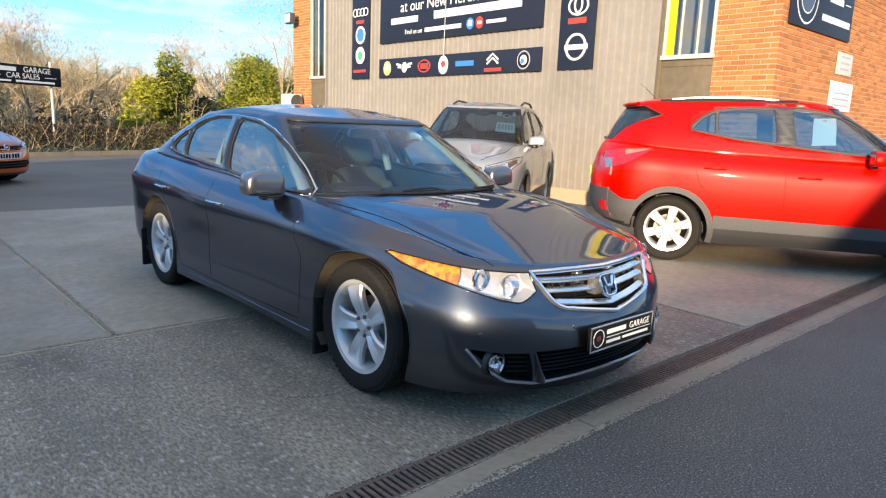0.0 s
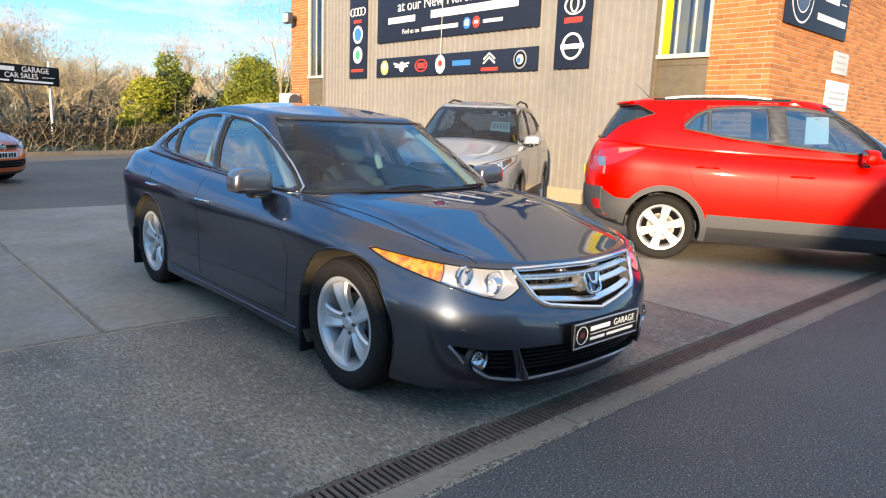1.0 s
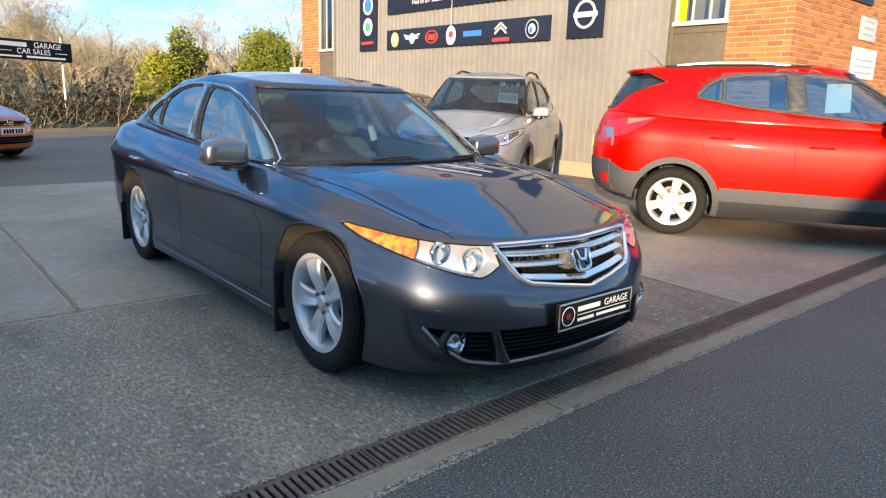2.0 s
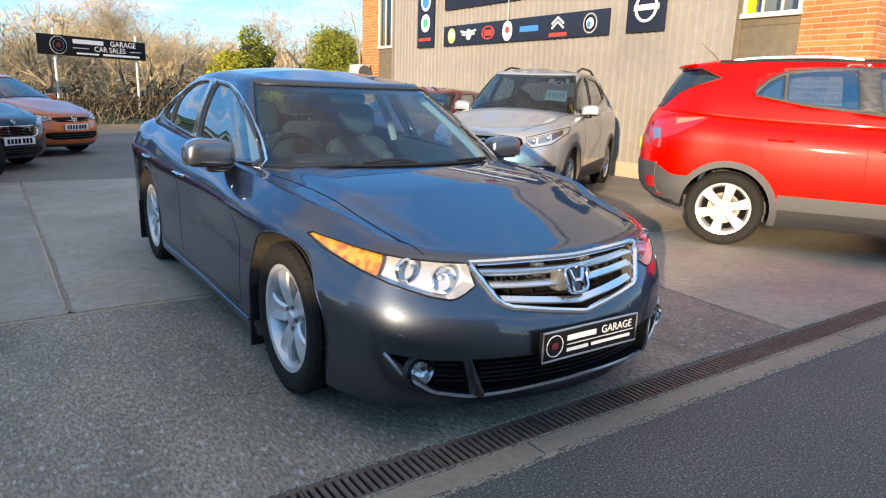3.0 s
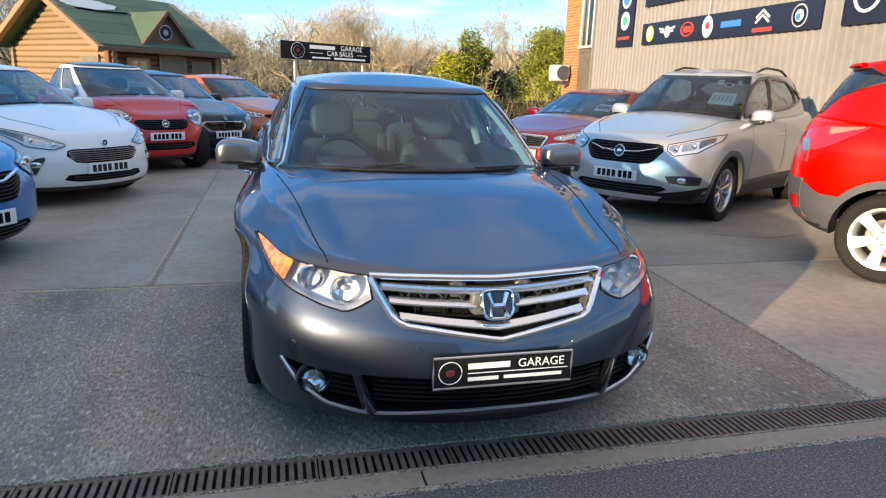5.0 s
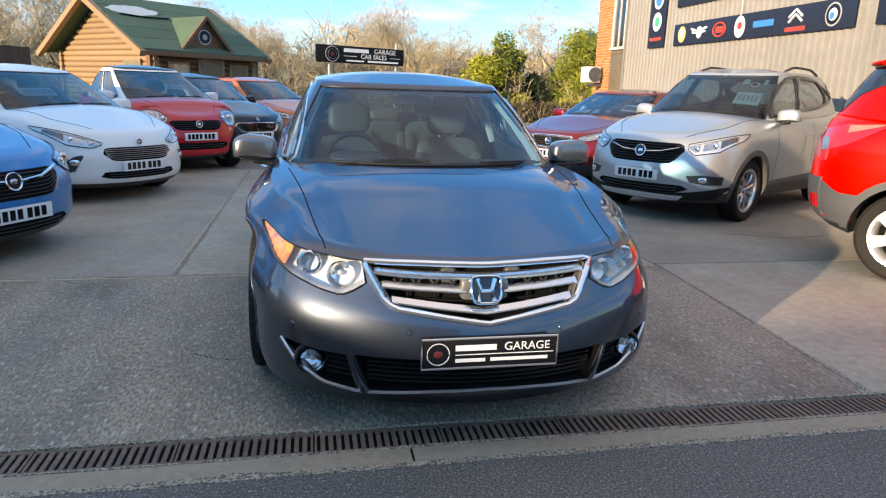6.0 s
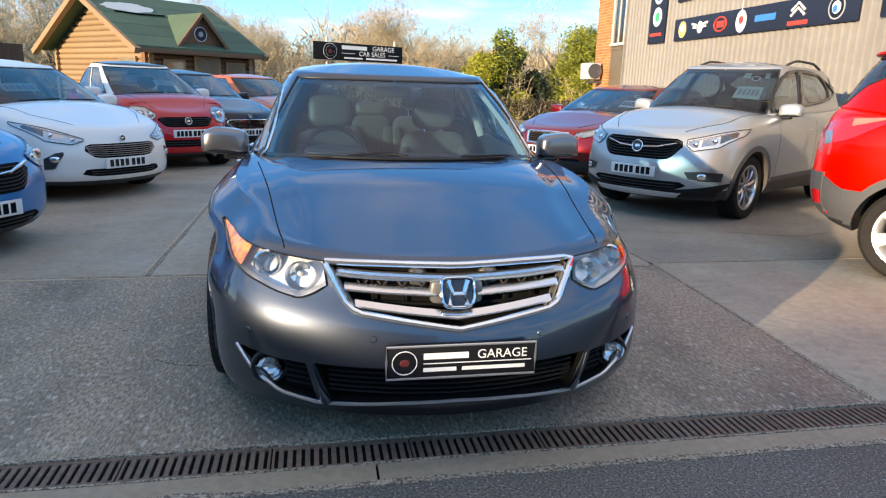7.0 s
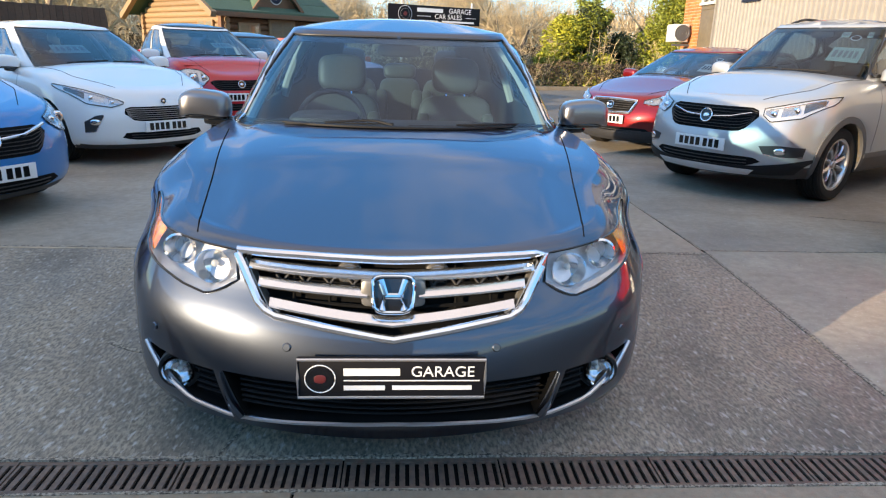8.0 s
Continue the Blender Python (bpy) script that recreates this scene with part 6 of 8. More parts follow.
# scrub and far woods: many thin stems with a haze of twigs
def scrub(name, label, count, area, heights, seed, thick=0.02, mt="twig"):
    rng = random.Random(seed)
    out = []
    for k in range(count):
        x, y = rng.uniform(area[0], area[1]), rng.uniform(area[2], area[3])
        h = rng.uniform(*heights) * (0.75 + 0.5 * (0.5 + 0.5 * noise.noise(Vector((x * 0.09, y * 0.05, seed)))))
        base = Vector((x, y, -0.1))
        m = rng.randint(5, 9)
        for i in range(m):
            d = Vector((rng.gauss(0, 0.28), rng.gauss(0, 0.28), 1)).normalized()
            l = h * rng.uniform(0.6, 1.05)
            mid = base + d * l * 0.5 + Vector((rng.gauss(0, 0.08), rng.gauss(0, 0.08), 0)) * h * 0.2
            end = base + d * l + Vector((rng.gauss(0, 0.1), rng.gauss(0, 0.1), 0)) * h * 0.3
            out.append(tube([base, mid, end], [thick * h * 0.35, thick * h * 0.22, thick * 0.3], 3, cap=False))
            for j in range(5):
                q = mid.lerp(end, rng.random())
                e = q + Vector((rng.gauss(0, 0.35), rng.gauss(0, 0.35), rng.uniform(0.1, 0.6))) * h * 0.22
                out.append(tube([q, e], [thick * 0.5, thick * 0.25], 3, cap=False))
    ob = part(name, joined(*out), mt, None, smooth=False)
    tagged(ob, label, "scrub", kind="stuff")


scrub("scrub", "tangle of pale brown winter scrub behind the hedge", 360, (-18, 34, 28, 42), (1.3, 2.5), 31, 0.02)
woods = []
for k in range(6):
    woods.append(bare_tree(-30 + 9 * k, 44 + (k % 3) * 4, 7.0, 60 + k, "bare brown woodland tree", haze=8))
rng = random.Random(77)
for k in range(150):
    a = rng.choice(woods)
    x, y = rng.uniform(-46, 70), rng.uniform(40, 74)
    s = rng.uniform(0.75, 1.25) * (1.15 if y > 60 else 0.9)
    t = copy_thing(a, pose(x, y, -0.1, 0, 0, rng.uniform(0, 360)))
    t.scale = (s * 1.15, s * 1.15, s)
for k in range(16):
    t = copy_thing(rng.choice(woods), pose(rng.uniform(-22, -8), rng.uniform(26, 42), -0.1, 0, 0, rng.uniform(0, 360)))
    t.scale = [rng.uniform(0.85, 1.2)] * 3
# a leafy haze of dead bracken and ivy low among the stems
rng = random.Random(44)
pts = []
for k in range(26000):
    x, y = rng.uniform(-30, 40), rng.uniform(30, 48)
    h = 1.5 + 1.0 * noise.noise(Vector((x * 0.2, y * 0.2, 0)))
    pts.append(Vector((x, y, max(0.05, h * rng.random()))))
tp = []
for k in range(60000):
    x, y = rng.uniform(-40, 60), rng.uniform(42, 66)
    h = 3.6 + 2.2 * noise.noise(Vector((x * 0.11, y * 0.11, 4)))
    tp.append(Vector((x, y, max(0.1, h * rng.random() ** 0.8))))
wt = part("woodland_twigs", twig_cloud(tp, 0.75, rng), "twig", None, smooth=False)
tagged(wt, "dense tan winter twigs between the woodland trees", "twigs", kind="stuff")
br = part("bracken", leaf_cloud(pts, 0.16, rng), "hedge", None, smooth=False)
tagged(br, "dead brown bracken and brambles under the trees", "bracken", kind="stuff")

# ---------------------------------------------------------------- the grey saloon
def place(x, y, heading):
    """Pose of a car with its nose at x, y, facing along heading (degrees from -y towards +x)."""
    return pose(x, y, 0, 0, 0, heading)


SALOON_PANES = (("windscreen", 0, 2.62, 0.02, 0.93), ("back_window", 7.85, 9, 0.06, 0.93))
SALOON_SIDE = (("front_window", [(2.715, 1.325), (2.68, 1.17), (2.60, 0.985), (2.25, 0.955), (1.90, 0.93), (1.66, 0.925), (1.60, 0.945), (1.75, 1.03), (1.99, 1.155), (2.20, 1.245), (2.40, 1.295)], 0.03),
               ("rear_window", [(2.83, 1.33), (2.80, 1.166), (2.715, 0.995), (3.0, 1.012), (3.36, 1.04), (3.41, 1.142), (3.44, 1.235), (3.30, 1.30), (3.09, 1.328)], 0.03),
               ("quarter_window", [(3.472, 1.222), (3.44, 1.132), (3.395, 1.044), (3.60, 1.062), (3.665, 1.10), (3.60, 1.165)], 0.02))
SALOON_DLO = [(1.53, 0.905), (1.74, 1.045), (1.98, 1.17), (2.20, 1.265), (2.46, 1.322), (2.83, 1.347), (3.15, 1.343), (3.36, 1.305), (3.52, 1.245), (3.72, 1.13), (3.72, 1.06), (3.40, 1.025), (2.7, 0.975), (2.2, 0.935), (1.75, 0.905)]
HL_TOP = [(0.462, 0.684), (0.56, 0.690), (0.68, 0.702), (0.77, 0.717), (0.83, 0.733), (0.862, 0.745)]
HL_BOT = [(0.452, 0.607), (0.50, 0.578), (0.548, 0.560), (0.63, 0.577), (0.73, 0.612), (0.80, 0.650), (0.845, 0.692), (0.868, 0.735)]
GR_TOP = [(-0.455, 0.685), (-0.25, 0.685), (0, 0.68), (0.25, 0.685), (0.455, 0.685)]
GR_BOT = [(-0.455, 0.675), (-0.38, 0.545), (-0.34, 0.525), (0, 0.475), (0.34, 0.525), (0.38, 0.545), (0.455, 0.675)]
IN_TOP = [(-0.50, 0.345), (0, 0.345), (0.50, 0.345)]
IN_BOT = [(-0.44, 0.198), (0, 0.226), (0.44, 0.198)]
FG_TOP = [(0.53, 0.34), (0.64, 0.345), (0.76, 0.365)]
FG_BOT = [(0.49, 0.196), (0.62, 0.222), (0.755, 0.35)]
saloon_spec = dict(
    name="saloon_car", label="dark grey metallic saloon car parked on the concrete forecourt", L=4.73, W=0.945, fo=0.90, wb=2.705, R=0.333, rim=0.229, gap=0.040,
    paint="paint_grey", low_bow=1.28, plan=(0.80, 0.905), low_plan=(0.855, 0.985), tail=(0.09, 0.36), crown=0.052, ridge=0.012, wheel="five", rim_mat="alloy_bright", tyre=0.225, inset=0.018, trim="chrome", handle_mat="chrome", mirror_paint="paint_sunlit_grey", seat_mat="leather", shelf=True, screen="screen_glass", seat_y=(1.08, 2.1), seat_drop=0.11, headrest=(0.31, 0.23, 0.13),
    rows=((0.97, 0.06, 0.16, 0.138, 0.145, 0.165, 0.17, 0.28), (0.985, 0.02, 0.05, 0.20, 0.22, 0.23, 0.25, 0.36), (0.992, 0.0, 0.01, 0.35, 0.42, 0.44, 0.47, 0.55),
          (0.992, 0.035, 0.0, 0.48, 0.58, 0.61, 0.65, 0.71), (1.0, 0.098, 0.015, 0.592, 0.715, 0.765, 0.81, 0.86), (0.985, 0.112, 0.03, 0.628, 0.752, 0.80, 0.85, 0.895),
          (0.915, 0.14, 0.06, 0.690, 0.810, 0.895, 0.955, 1.015), (0.86, 0.166, 0.15, 0.704, 0.842, 0.938, 0.995, 1.05)),
    glass=dict(f=(1.28, 2.13), r=(4.46, 3.62), w=(0.815, 0.605), z=(1.355, 1.365, 1.395, 1.365, 1.345), crown=0.055, bulge=0.022),
    panes=SALOON_PANES, side_panes=SALOON_SIDE, dlo=SALOON_DLO, mirror=(1.77, 0.945),
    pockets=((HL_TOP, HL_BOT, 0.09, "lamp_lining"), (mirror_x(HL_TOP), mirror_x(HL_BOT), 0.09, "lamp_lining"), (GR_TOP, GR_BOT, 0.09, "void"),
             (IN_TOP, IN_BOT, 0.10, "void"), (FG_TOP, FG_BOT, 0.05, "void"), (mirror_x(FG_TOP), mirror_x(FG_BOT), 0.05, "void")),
    seams=(("front_door_seam", [(1.44, 0.84), (1.40, 0.60), (1.43, 0.28)]), ("door_seam", [(2.66, 0.92), (2.63, 0.60), (2.62, 0.26)]),
           ("rear_door_seam", [(3.62, 0.97), (3.55, 0.80), (3.28, 0.55), (3.16, 0.27)]), ("sill_seam", [(1.44, 0.25), (2.3, 0.235), (3.16, 0.25)])),
    handles=((2.50, 0.775), (3.45, 0.80)),
    hood_lines=(("hood_seam", [(0.60, 0.30), (0.63, 0.48), (0.675, 0.80), (0.725, 1.12), (0.77, 1.42)], 0.0028, "void"),),
)
saloon, saloon_shell = build_car(saloon_spec, place(2.715, 1.82, 0))


def reflector_bowl(car, x, y, z, r, depth, name="reflector", glow=True):
    """A polished bowl facing -y with a small bulb in it."""
    prof = [(r, 0.0), (r * 0.93, depth * 0.35), (r * 0.7, depth * 0.8), (r * 0.3, depth), (0.002, depth)]
    part(name, moved(lathe(prof, 28, "y"), pose(x, y, z)), "reflector", car)
    part("bulb", moved(superbox((0, 0, 0), (r * 0.4, r * 0.5, r * 0.4), 1.0, 8), pose(x, y + depth * 0.6, z)), "frame_white", car)


def saloon_details(car, sh):
    F = sh.front
    for sg in (1, -1):
        hl = new("headlight")
        hl.parent = car
        t = [(sg * a, b) for a, b in HL_TOP]
        b = [(sg * a, c) for a, c in HL_BOT]
        part("lens", patch(strip_grid(lambda x, z: F(x, z, 0.001), t, b, 20, 7), 0.004, (0, 1, 0)), "lens_glass", hl)
        # chrome lining of the lamp, set back behind the lens
        part("lining", patch(strip_grid(lambda x, z: F(x, z, 0) + Vector((0, 0.078, 0)), t, b, 20, 7), 0.004, (0, 1, 0)), "lamp_lining", hl)
        p = F(sg * 0.545, 0.622)
        reflector_bowl(hl, sg * 0.545, p.y + 0.030, 0.624, 0.054, 0.05)
        p = F(sg * 0.665, 0.652)
        part("projector", moved(superbox((0, 0, 0), (0.075, 0.07, 0.075), 1.0, 12), pose(sg * 0.662, p.y + 0.045, 0.655)), "lens_glass", hl)
        part("projector_ring", moved(lathe([(0.046, 0.012), (0.050, 0.0), (0.044, -0.006), (0.036, 0.012)], 26, "y"), pose(sg * 0.662, p.y + 0.03, 0.655)), "chrome", hl)
        part("projector_back", moved(lathe([(0.046, 0.0), (0.03, 0.03), (0.001, 0.035)], 20, "y"), pose(sg * 0.662, p.y + 0.045, 0.655)), "reflector", hl)
        at = [(sg * 0.725, 0.703), (sg * 0.80, 0.721), (sg * 0.858, 0.742)]
        ab = [(sg * 0.765, 0.632), (sg * 0.815, 0.664), (sg * 0.858, 0.725)]
        part("indicator", patch(strip_grid(lambda x, z: F(x, z, 0) + Vector((-sg * 0.004, 0.012, 0)), at, ab, 10, 5), 0.02, (0, 1, 0)), "amber", hl)
        rim = [F(x, z, 0.002) for x, z in resample(t + b[::-1], 40)]
        part("lamp_seal", tube(rim, 0.004, 6, closed=True), "gloss_black", hl)
        # fog lamp with its fin
        fg = new("fog_lamp")
        fg.parent = car
        p = F(sg * 0.66, 0.295)
        reflector_bowl(fg, sg * 0.66, p.y + 0.012, 0.295, 0.042, 0.03)
        part("lens", moved(superbox((0, 0, 0), (0.086, 0.03, 0.086), 1.0, 12), pose(sg * 0.66, p.y + 0.010, 0.295)), "lens_glass", fg)
        part("ring", moved(lathe([(0.043, 0.015), (0.050, 0.0), (0.052, 0.02)], 28, "y"), pose(sg * 0.66, p.y + 0.004, 0.295)), "chrome", fg)
        part("bezel", moved(lathe([(0.05, 0.02), (0.062, 0.006), (0.066, 0.03)], 28, "y"), pose(sg * 0.66, p.y + 0.006, 0.295)), "plastic", fg)
        for k in range(4):
            z = 0.245 + k * 0.022
            ln = [(sg * 0.505, z), (sg * 0.555, z + 0.003), (sg * 0.60, z + 0.006)]
            pts = [F(x, zz, 0) + Vector((0, 0.03, 0)) for x, zz in ln]
            part("slat", tube(pts, 0.006, 6, flat=0.6), "black_plastic", fg)
        fin = [(sg * 0.505, 0.338), (sg * 0.485, 0.27), (sg * 0.46, 0.20)]
        g = [[F(x, z, o) for x, z in resample(fin, 8)] for x0, o in ((0, 0.004), (0, -0.01))]
        part("bumper_fin", tube([F(x, z, 0.004) for x, z in resample(fin, 8)], [0.004, 0.008, 0.011, 0.014, 0.017, 0.021, 0.025, 0.028], 8, flat=0.6), "paint_grey", car)
        # bright edge of the lower lip
        lip = [(0, 0.219), (sg * 0.2, 0.210), (sg * 0.42, 0.190), (sg * 0.49, 0.187), (sg * 0.62, 0.212), (sg * 0.72, 0.285), (sg * 0.775, 0.365)]
        part("lip_trim", tube([F(x, z, 0.003) for x, z in resample(lip, 30)], 0.0065, 6), "alloy", car)
        for x, z in ((0.30, 0.445), (0.73, 0.43)):
            q = F(sg * x, z, 0.0)
            n = (F(sg * x, z, 0.01) - q).normalized()
            mm = Matrix.Translation(q + n * 0.0015) @ n.to_track_quat("Y", "Z").to_matrix().to_4x4()
            part("parking_sensor", moved(lathe([(0.0005, 0.003), (0.010, 0.003), (0.0125, 0.0), (0.0125, -0.004)], 20, "y"), mm), "paint_grey", car)
    # grille
    gr = new("grille")
    gr.parent = car
    out = [F(x, z, 0.004) for x, z in resample(GR_TOP + GR_BOT[::-1], 60)]
    part("surround", tube(out, 0.0135, 8, closed=True, flat=0.9), "bright_trim", gr)
    for zz, half, r in ((0.647, 0.425, 0.0155), (0.600, 0.395, 0.0150), (0.552, 0.36, 0.0145)):
        for sg in (1, -1):
            a = 0.0 if zz > 0.64 else 0.075
            ln = [(sg * a, zz - 0.010), (sg * half * 0.6, zz - 0.003), (sg * half, zz + 0.006)] if zz > 0.56 else [(0, zz - 0.034), (sg * half * 0.5, zz - 0.016), (sg * half, zz + 0.004)]
            pts = [F(x, z, -0.012) for x, z in resample(ln, 14)]
            part("bar", sweep(pts, [(-0.55 * r, -0.75 * r), (-0.85 * r, -0.45 * r), (-0.8 * r, -0.1 * r), (0.9 * r, 1.0 * r), (1.3 * r, 1.0 * r), (1.2 * r, -0.5 * r)]), "bright_trim", gr, angle=20)
    for zz, half in ((0.668, 0.44), (0.624, 0.41), (0.576, 0.38)):
        pts = [F(x, z, -0.05) for x, z in resample([(-half, zz), (0, zz - 0.014), (half, zz)], 18)]
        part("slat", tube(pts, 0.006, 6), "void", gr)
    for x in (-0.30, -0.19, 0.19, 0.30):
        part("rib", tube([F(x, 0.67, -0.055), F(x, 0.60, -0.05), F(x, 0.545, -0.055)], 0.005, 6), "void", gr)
    for sg in (1, -1):
        g = [[F(sg * x, z, -0.004) + Vector((0, d, 0)) for x, z in ((0.437, 0.667), (0.405, 0.612), (0.365, 0.552), (0.33, 0.535))] for d in (0.0, 0.05)]
        part("inner_frame", patch(g, 0.004, (-sg, 0, 0)), "satin_trim", gr)
        part("horn", moved(lathe([(0.001, -0.02), (0.03, -0.02), (0.038, -0.012), (0.038, 0.01), (0.03, 0.015)], 20, "y"), Matrix.Translation(F(sg * 0.13, 0.628, 0) + Vector((0, 0.066, 0)))), "lamp_grey", gr)
        for x in (0.10, 0.17, 0.24, 0.31):
            a, b = F(sg * x, 0.618, 0) + Vector((0, 0.05, 0)), F(sg * (x + 0.035), 0.578, 0) + Vector((0, 0.05, 0))
            part("mesh_strut", tube([a, b], 0.0045, 5), "plastic", gr)
            part("mesh_strut", tube([a + Vector((sg * 0.035, 0, 0)), b - Vector((sg * 0.035, 0, 0))], 0.0045, 5), "plastic", gr)
    part("badge_mount", superbox((0, F(0, 0.588).y + 0.03, 0.588), (0.19, 0.05, 0.085), 0.3, 8), "satin_trim", gr)
    # near-black sheet that paints in the shade deep inside the grille
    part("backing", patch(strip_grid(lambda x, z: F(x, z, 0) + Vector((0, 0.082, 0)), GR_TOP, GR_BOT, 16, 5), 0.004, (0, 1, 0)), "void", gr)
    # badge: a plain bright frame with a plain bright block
    c = F(0, 0.588, 0.012)
    mm = Matrix.Translation(c) @ Euler((radians(-20), 0, 0)).to_matrix().to_4x4()
    bd = new("badge")
    bd.parent = car
    ring = [mm @ Vector((0.058 * (1 + 0.12 * math.sin(a)) * math.copysign(abs(math.cos(a)) ** 0.45, math.cos(a)), 0, 0.052 * math.copysign(abs(math.sin(a)) ** 0.45, math.sin(a)))) for a in np.linspace(0, 2 * math.pi, 37)[:-1]]
    part("frame", tube(ring, 0.006, 8, closed=True), "chrome", bd)
    part("field", moved(superbox((0, 0.006, 0), (0.112, 0.006, 0.10), 0.4, 8), mm), "gloss_black", bd)
    for sg in (1, -1):
        part("post", moved(tube([(sg * 0.036, 0, 0.042), (sg * 0.022, -0.002, 0), (sg * 0.032, 0, -0.044)], [0.011, 0.009, 0.011], 8), mm), "chrome", bd)
    part("crossbar", moved(tube([(-0.022, 0, -0.004), (0.022, 0, -0.004)], 0.009, 8), mm), "chrome", bd)
    # slats of the lower intake
    for k in range(6):
        z = 0.238 + 0.019 * k
        pts = [F(x, z, 0) + Vector((0, 0.03, 0)) for x in np.linspace(-0.45, 0.45, 14)]
        part("intake_slat", tube(pts, 0.0055, 6, flat=0.7), "black_plastic", car)
    # dealer's plate
    z0 = 0.381
    y = F(0, z0).y - 0.016
    pl = part("dealer_plate", box_mesh(-0.264, 0.264, y - 0.006, y + 0.012, z0 - 0.061, z0 + 0.061, 0.004), "board_black", car, "black dealer plate with white lettering in a silver frame")
    edge = [(-0.262, y - 0.007, z0 - 0.058), (0.262, y - 0.007, z0 - 0.058), (0.262, y - 0.007, z0 + 0.058), (-0.262, y - 0.007, z0 + 0.058)]
    part("plate_frame", tube([p for a, b in zip(edge, edge[1:] + edge[:1]) for p in (Vector(a), Vector(a).lerp(Vector(b), 0.5))], 0.0045, 6, closed=True), "alloy", pl)
    ring = [(-0.20 + 0.042 * math.cos(a), y - 0.0075, z0 + 0.042 * math.sin(a)) for a in np.linspace(0, 2 * math.pi, 33)[:-1]]
    part("roundel", tube(ring, 0.0018, 6, closed=True), "print_white", pl)
    part("roundel_disc", moved(lathe([(0.0005, 0), (0.036, 0), (0.036, 0.002)], 30, "y"), pose(-0.20, y - 0.0078, z0)), "gloss_black", pl)
    part("roundel_mark", moved(superbox((0, 0, 0), (0.034, 0.003, 0.026), 0.8, 8), pose(-0.20, y - 0.009, z0)), "print_maroon", pl)
    face_on = pose(0, 0, 0, 90)
    part("name_bar", box_mesh(-0.135, 0.022, y - 0.008, y - 0.006, z0 + 0.010, z0 + 0.032), "print_white", pl, smooth=False)
    text_mesh("GARAGE", 0.046, pose(0.142, y - 0.0075, z0 + 0.021, 90), "print_white", parent=pl, depth=0.0006)
    part("rule", box_mesh(-0.135, 0.247, y - 0.008, y - 0.006, z0 - 0.007, z0 - 0.004), "print_white", pl, smooth=False)
    part("number_bar", box_mesh(-0.135, -0.02, y - 0.008, y - 0.006, z0 - 0.035, z0 - 0.021), "print_white", pl, smooth=False)
    part("address_bar", box_mesh(0.0, 0.225, y - 0.008, y - 0.006, z0 - 0.034, z0 - 0.021), "print_white", pl, smooth=False)
    # wipers and cowl
    for x0, x1 in ((-0.66, -0.02), (0.06, 0.66)):
        a = [sh.ghost(abs(x) / 0.80 * 1.55, 0.022 + 0.016 * i / 7, 0.012, 1 if x > 0 else -1) for i, x in enumerate(np.linspace(x0, x1, 8))]
        part("wiper_blade", tube(a, 0.004, 6), "black_plastic", car)
        b = [sh.top(x1, 1.27 + 0.42 * (abs(x1) / 0.80) ** 2.3, 0.012), a[6] + Vector((0, -0.004, 0.012)), a[3] + Vector((0, 0, 0.006))]
        part("wiper_arm", tube(catmull(b, 5), 0.0055, 6), "black_plastic", car)
    cowl = [sh.top(x, 1.26 + 0.42 * (abs(x) / 0.80) ** 2.3, 0.006) for x in np.linspace(-0.74, 0.74, 20)]
    part("cowl_panel", tube(cowl, 0.022, 6, flat=0.35), "black_plastic", car)
    for sg in (1, -1):
        # mud flaps, tail lamps, sill line
        for y0 in (sh.s["fo"] + 0.352, sh.s["fo"] + sh.s["wb"] + 0.362):
            part("mud_flap", box_mesh(sg * 0.905 - 0.045, sg * 0.905 + 0.045, y0, y0 + 0.028, 0.09, 0.40, 0.012), "black_plastic", car)
        g = strip_grid(lambda yy, z: sh.side(yy, z, sg, 0.004), [(4.30, 0.93), (4.62, 0.955)], [(4.36, 0.78), (4.66, 0.76)], 8, 5)
        part("tail_lamp", patch(g, 0.01, (-sg, 0, 0)), "lamp_red", car)
        for yc in (sh.s["fo"], sh.s["fo"] + sh.s["wb"]):
            rl = sh.s["R"] + sh.s["gap"] + 0.004
            lip = [sh.side(yc + rl * math.cos(a), sh.s["R"] + 0.005 + rl * math.sin(a), sg, -0.001) for a in np.linspace(-0.25, math.pi + 0.25, 40)]
            part("arch_lip", tube([p for p in lip if p], 0.006, 8, flat=0.8), "paint_grey", car)
        pts = [sh.side(yy, 0.205, sg, 0.001) for yy in np.linspace(1.32, 3.20, 16)]
        part("sill_trim", tube([p for p in pts if p], 0.007, 6), "paint_grey", car)
    for sg in (1, -1):
        band = [[sh.ghost(u, v, -0.006, sg) for u in np.linspace(0.0, 2.5, 14)] for v in (0.925, 0.89, 0.855)]
        part("shade_band", patch(band, 0.001), "band_glass", car)
    # pale inner trim of the pillars
    for sg in (1, -1):
        for u, w in ((2.98, 0.028), (5.0, 0.03)):
            part("pillar_trim", tube([sh.ghost(u, v, -0.05, sg) for v in (0.02, 0.3, 0.6, 0.95)], w, 8), "cabin_pale", car)
    roof_in = [[Vector((0.52 * q, y, 1.345 - 0.01 * abs(q))) for q in (-1, -0.5, 0, 0.5, 1)] for y in (2.25, 2.6, 3.0, 3.4)]
    part("headlining", patch(roof_in, 0.01, (0, 0, 1)), "cabin_pale", car)


saloon_details(saloon, saloon_shell)

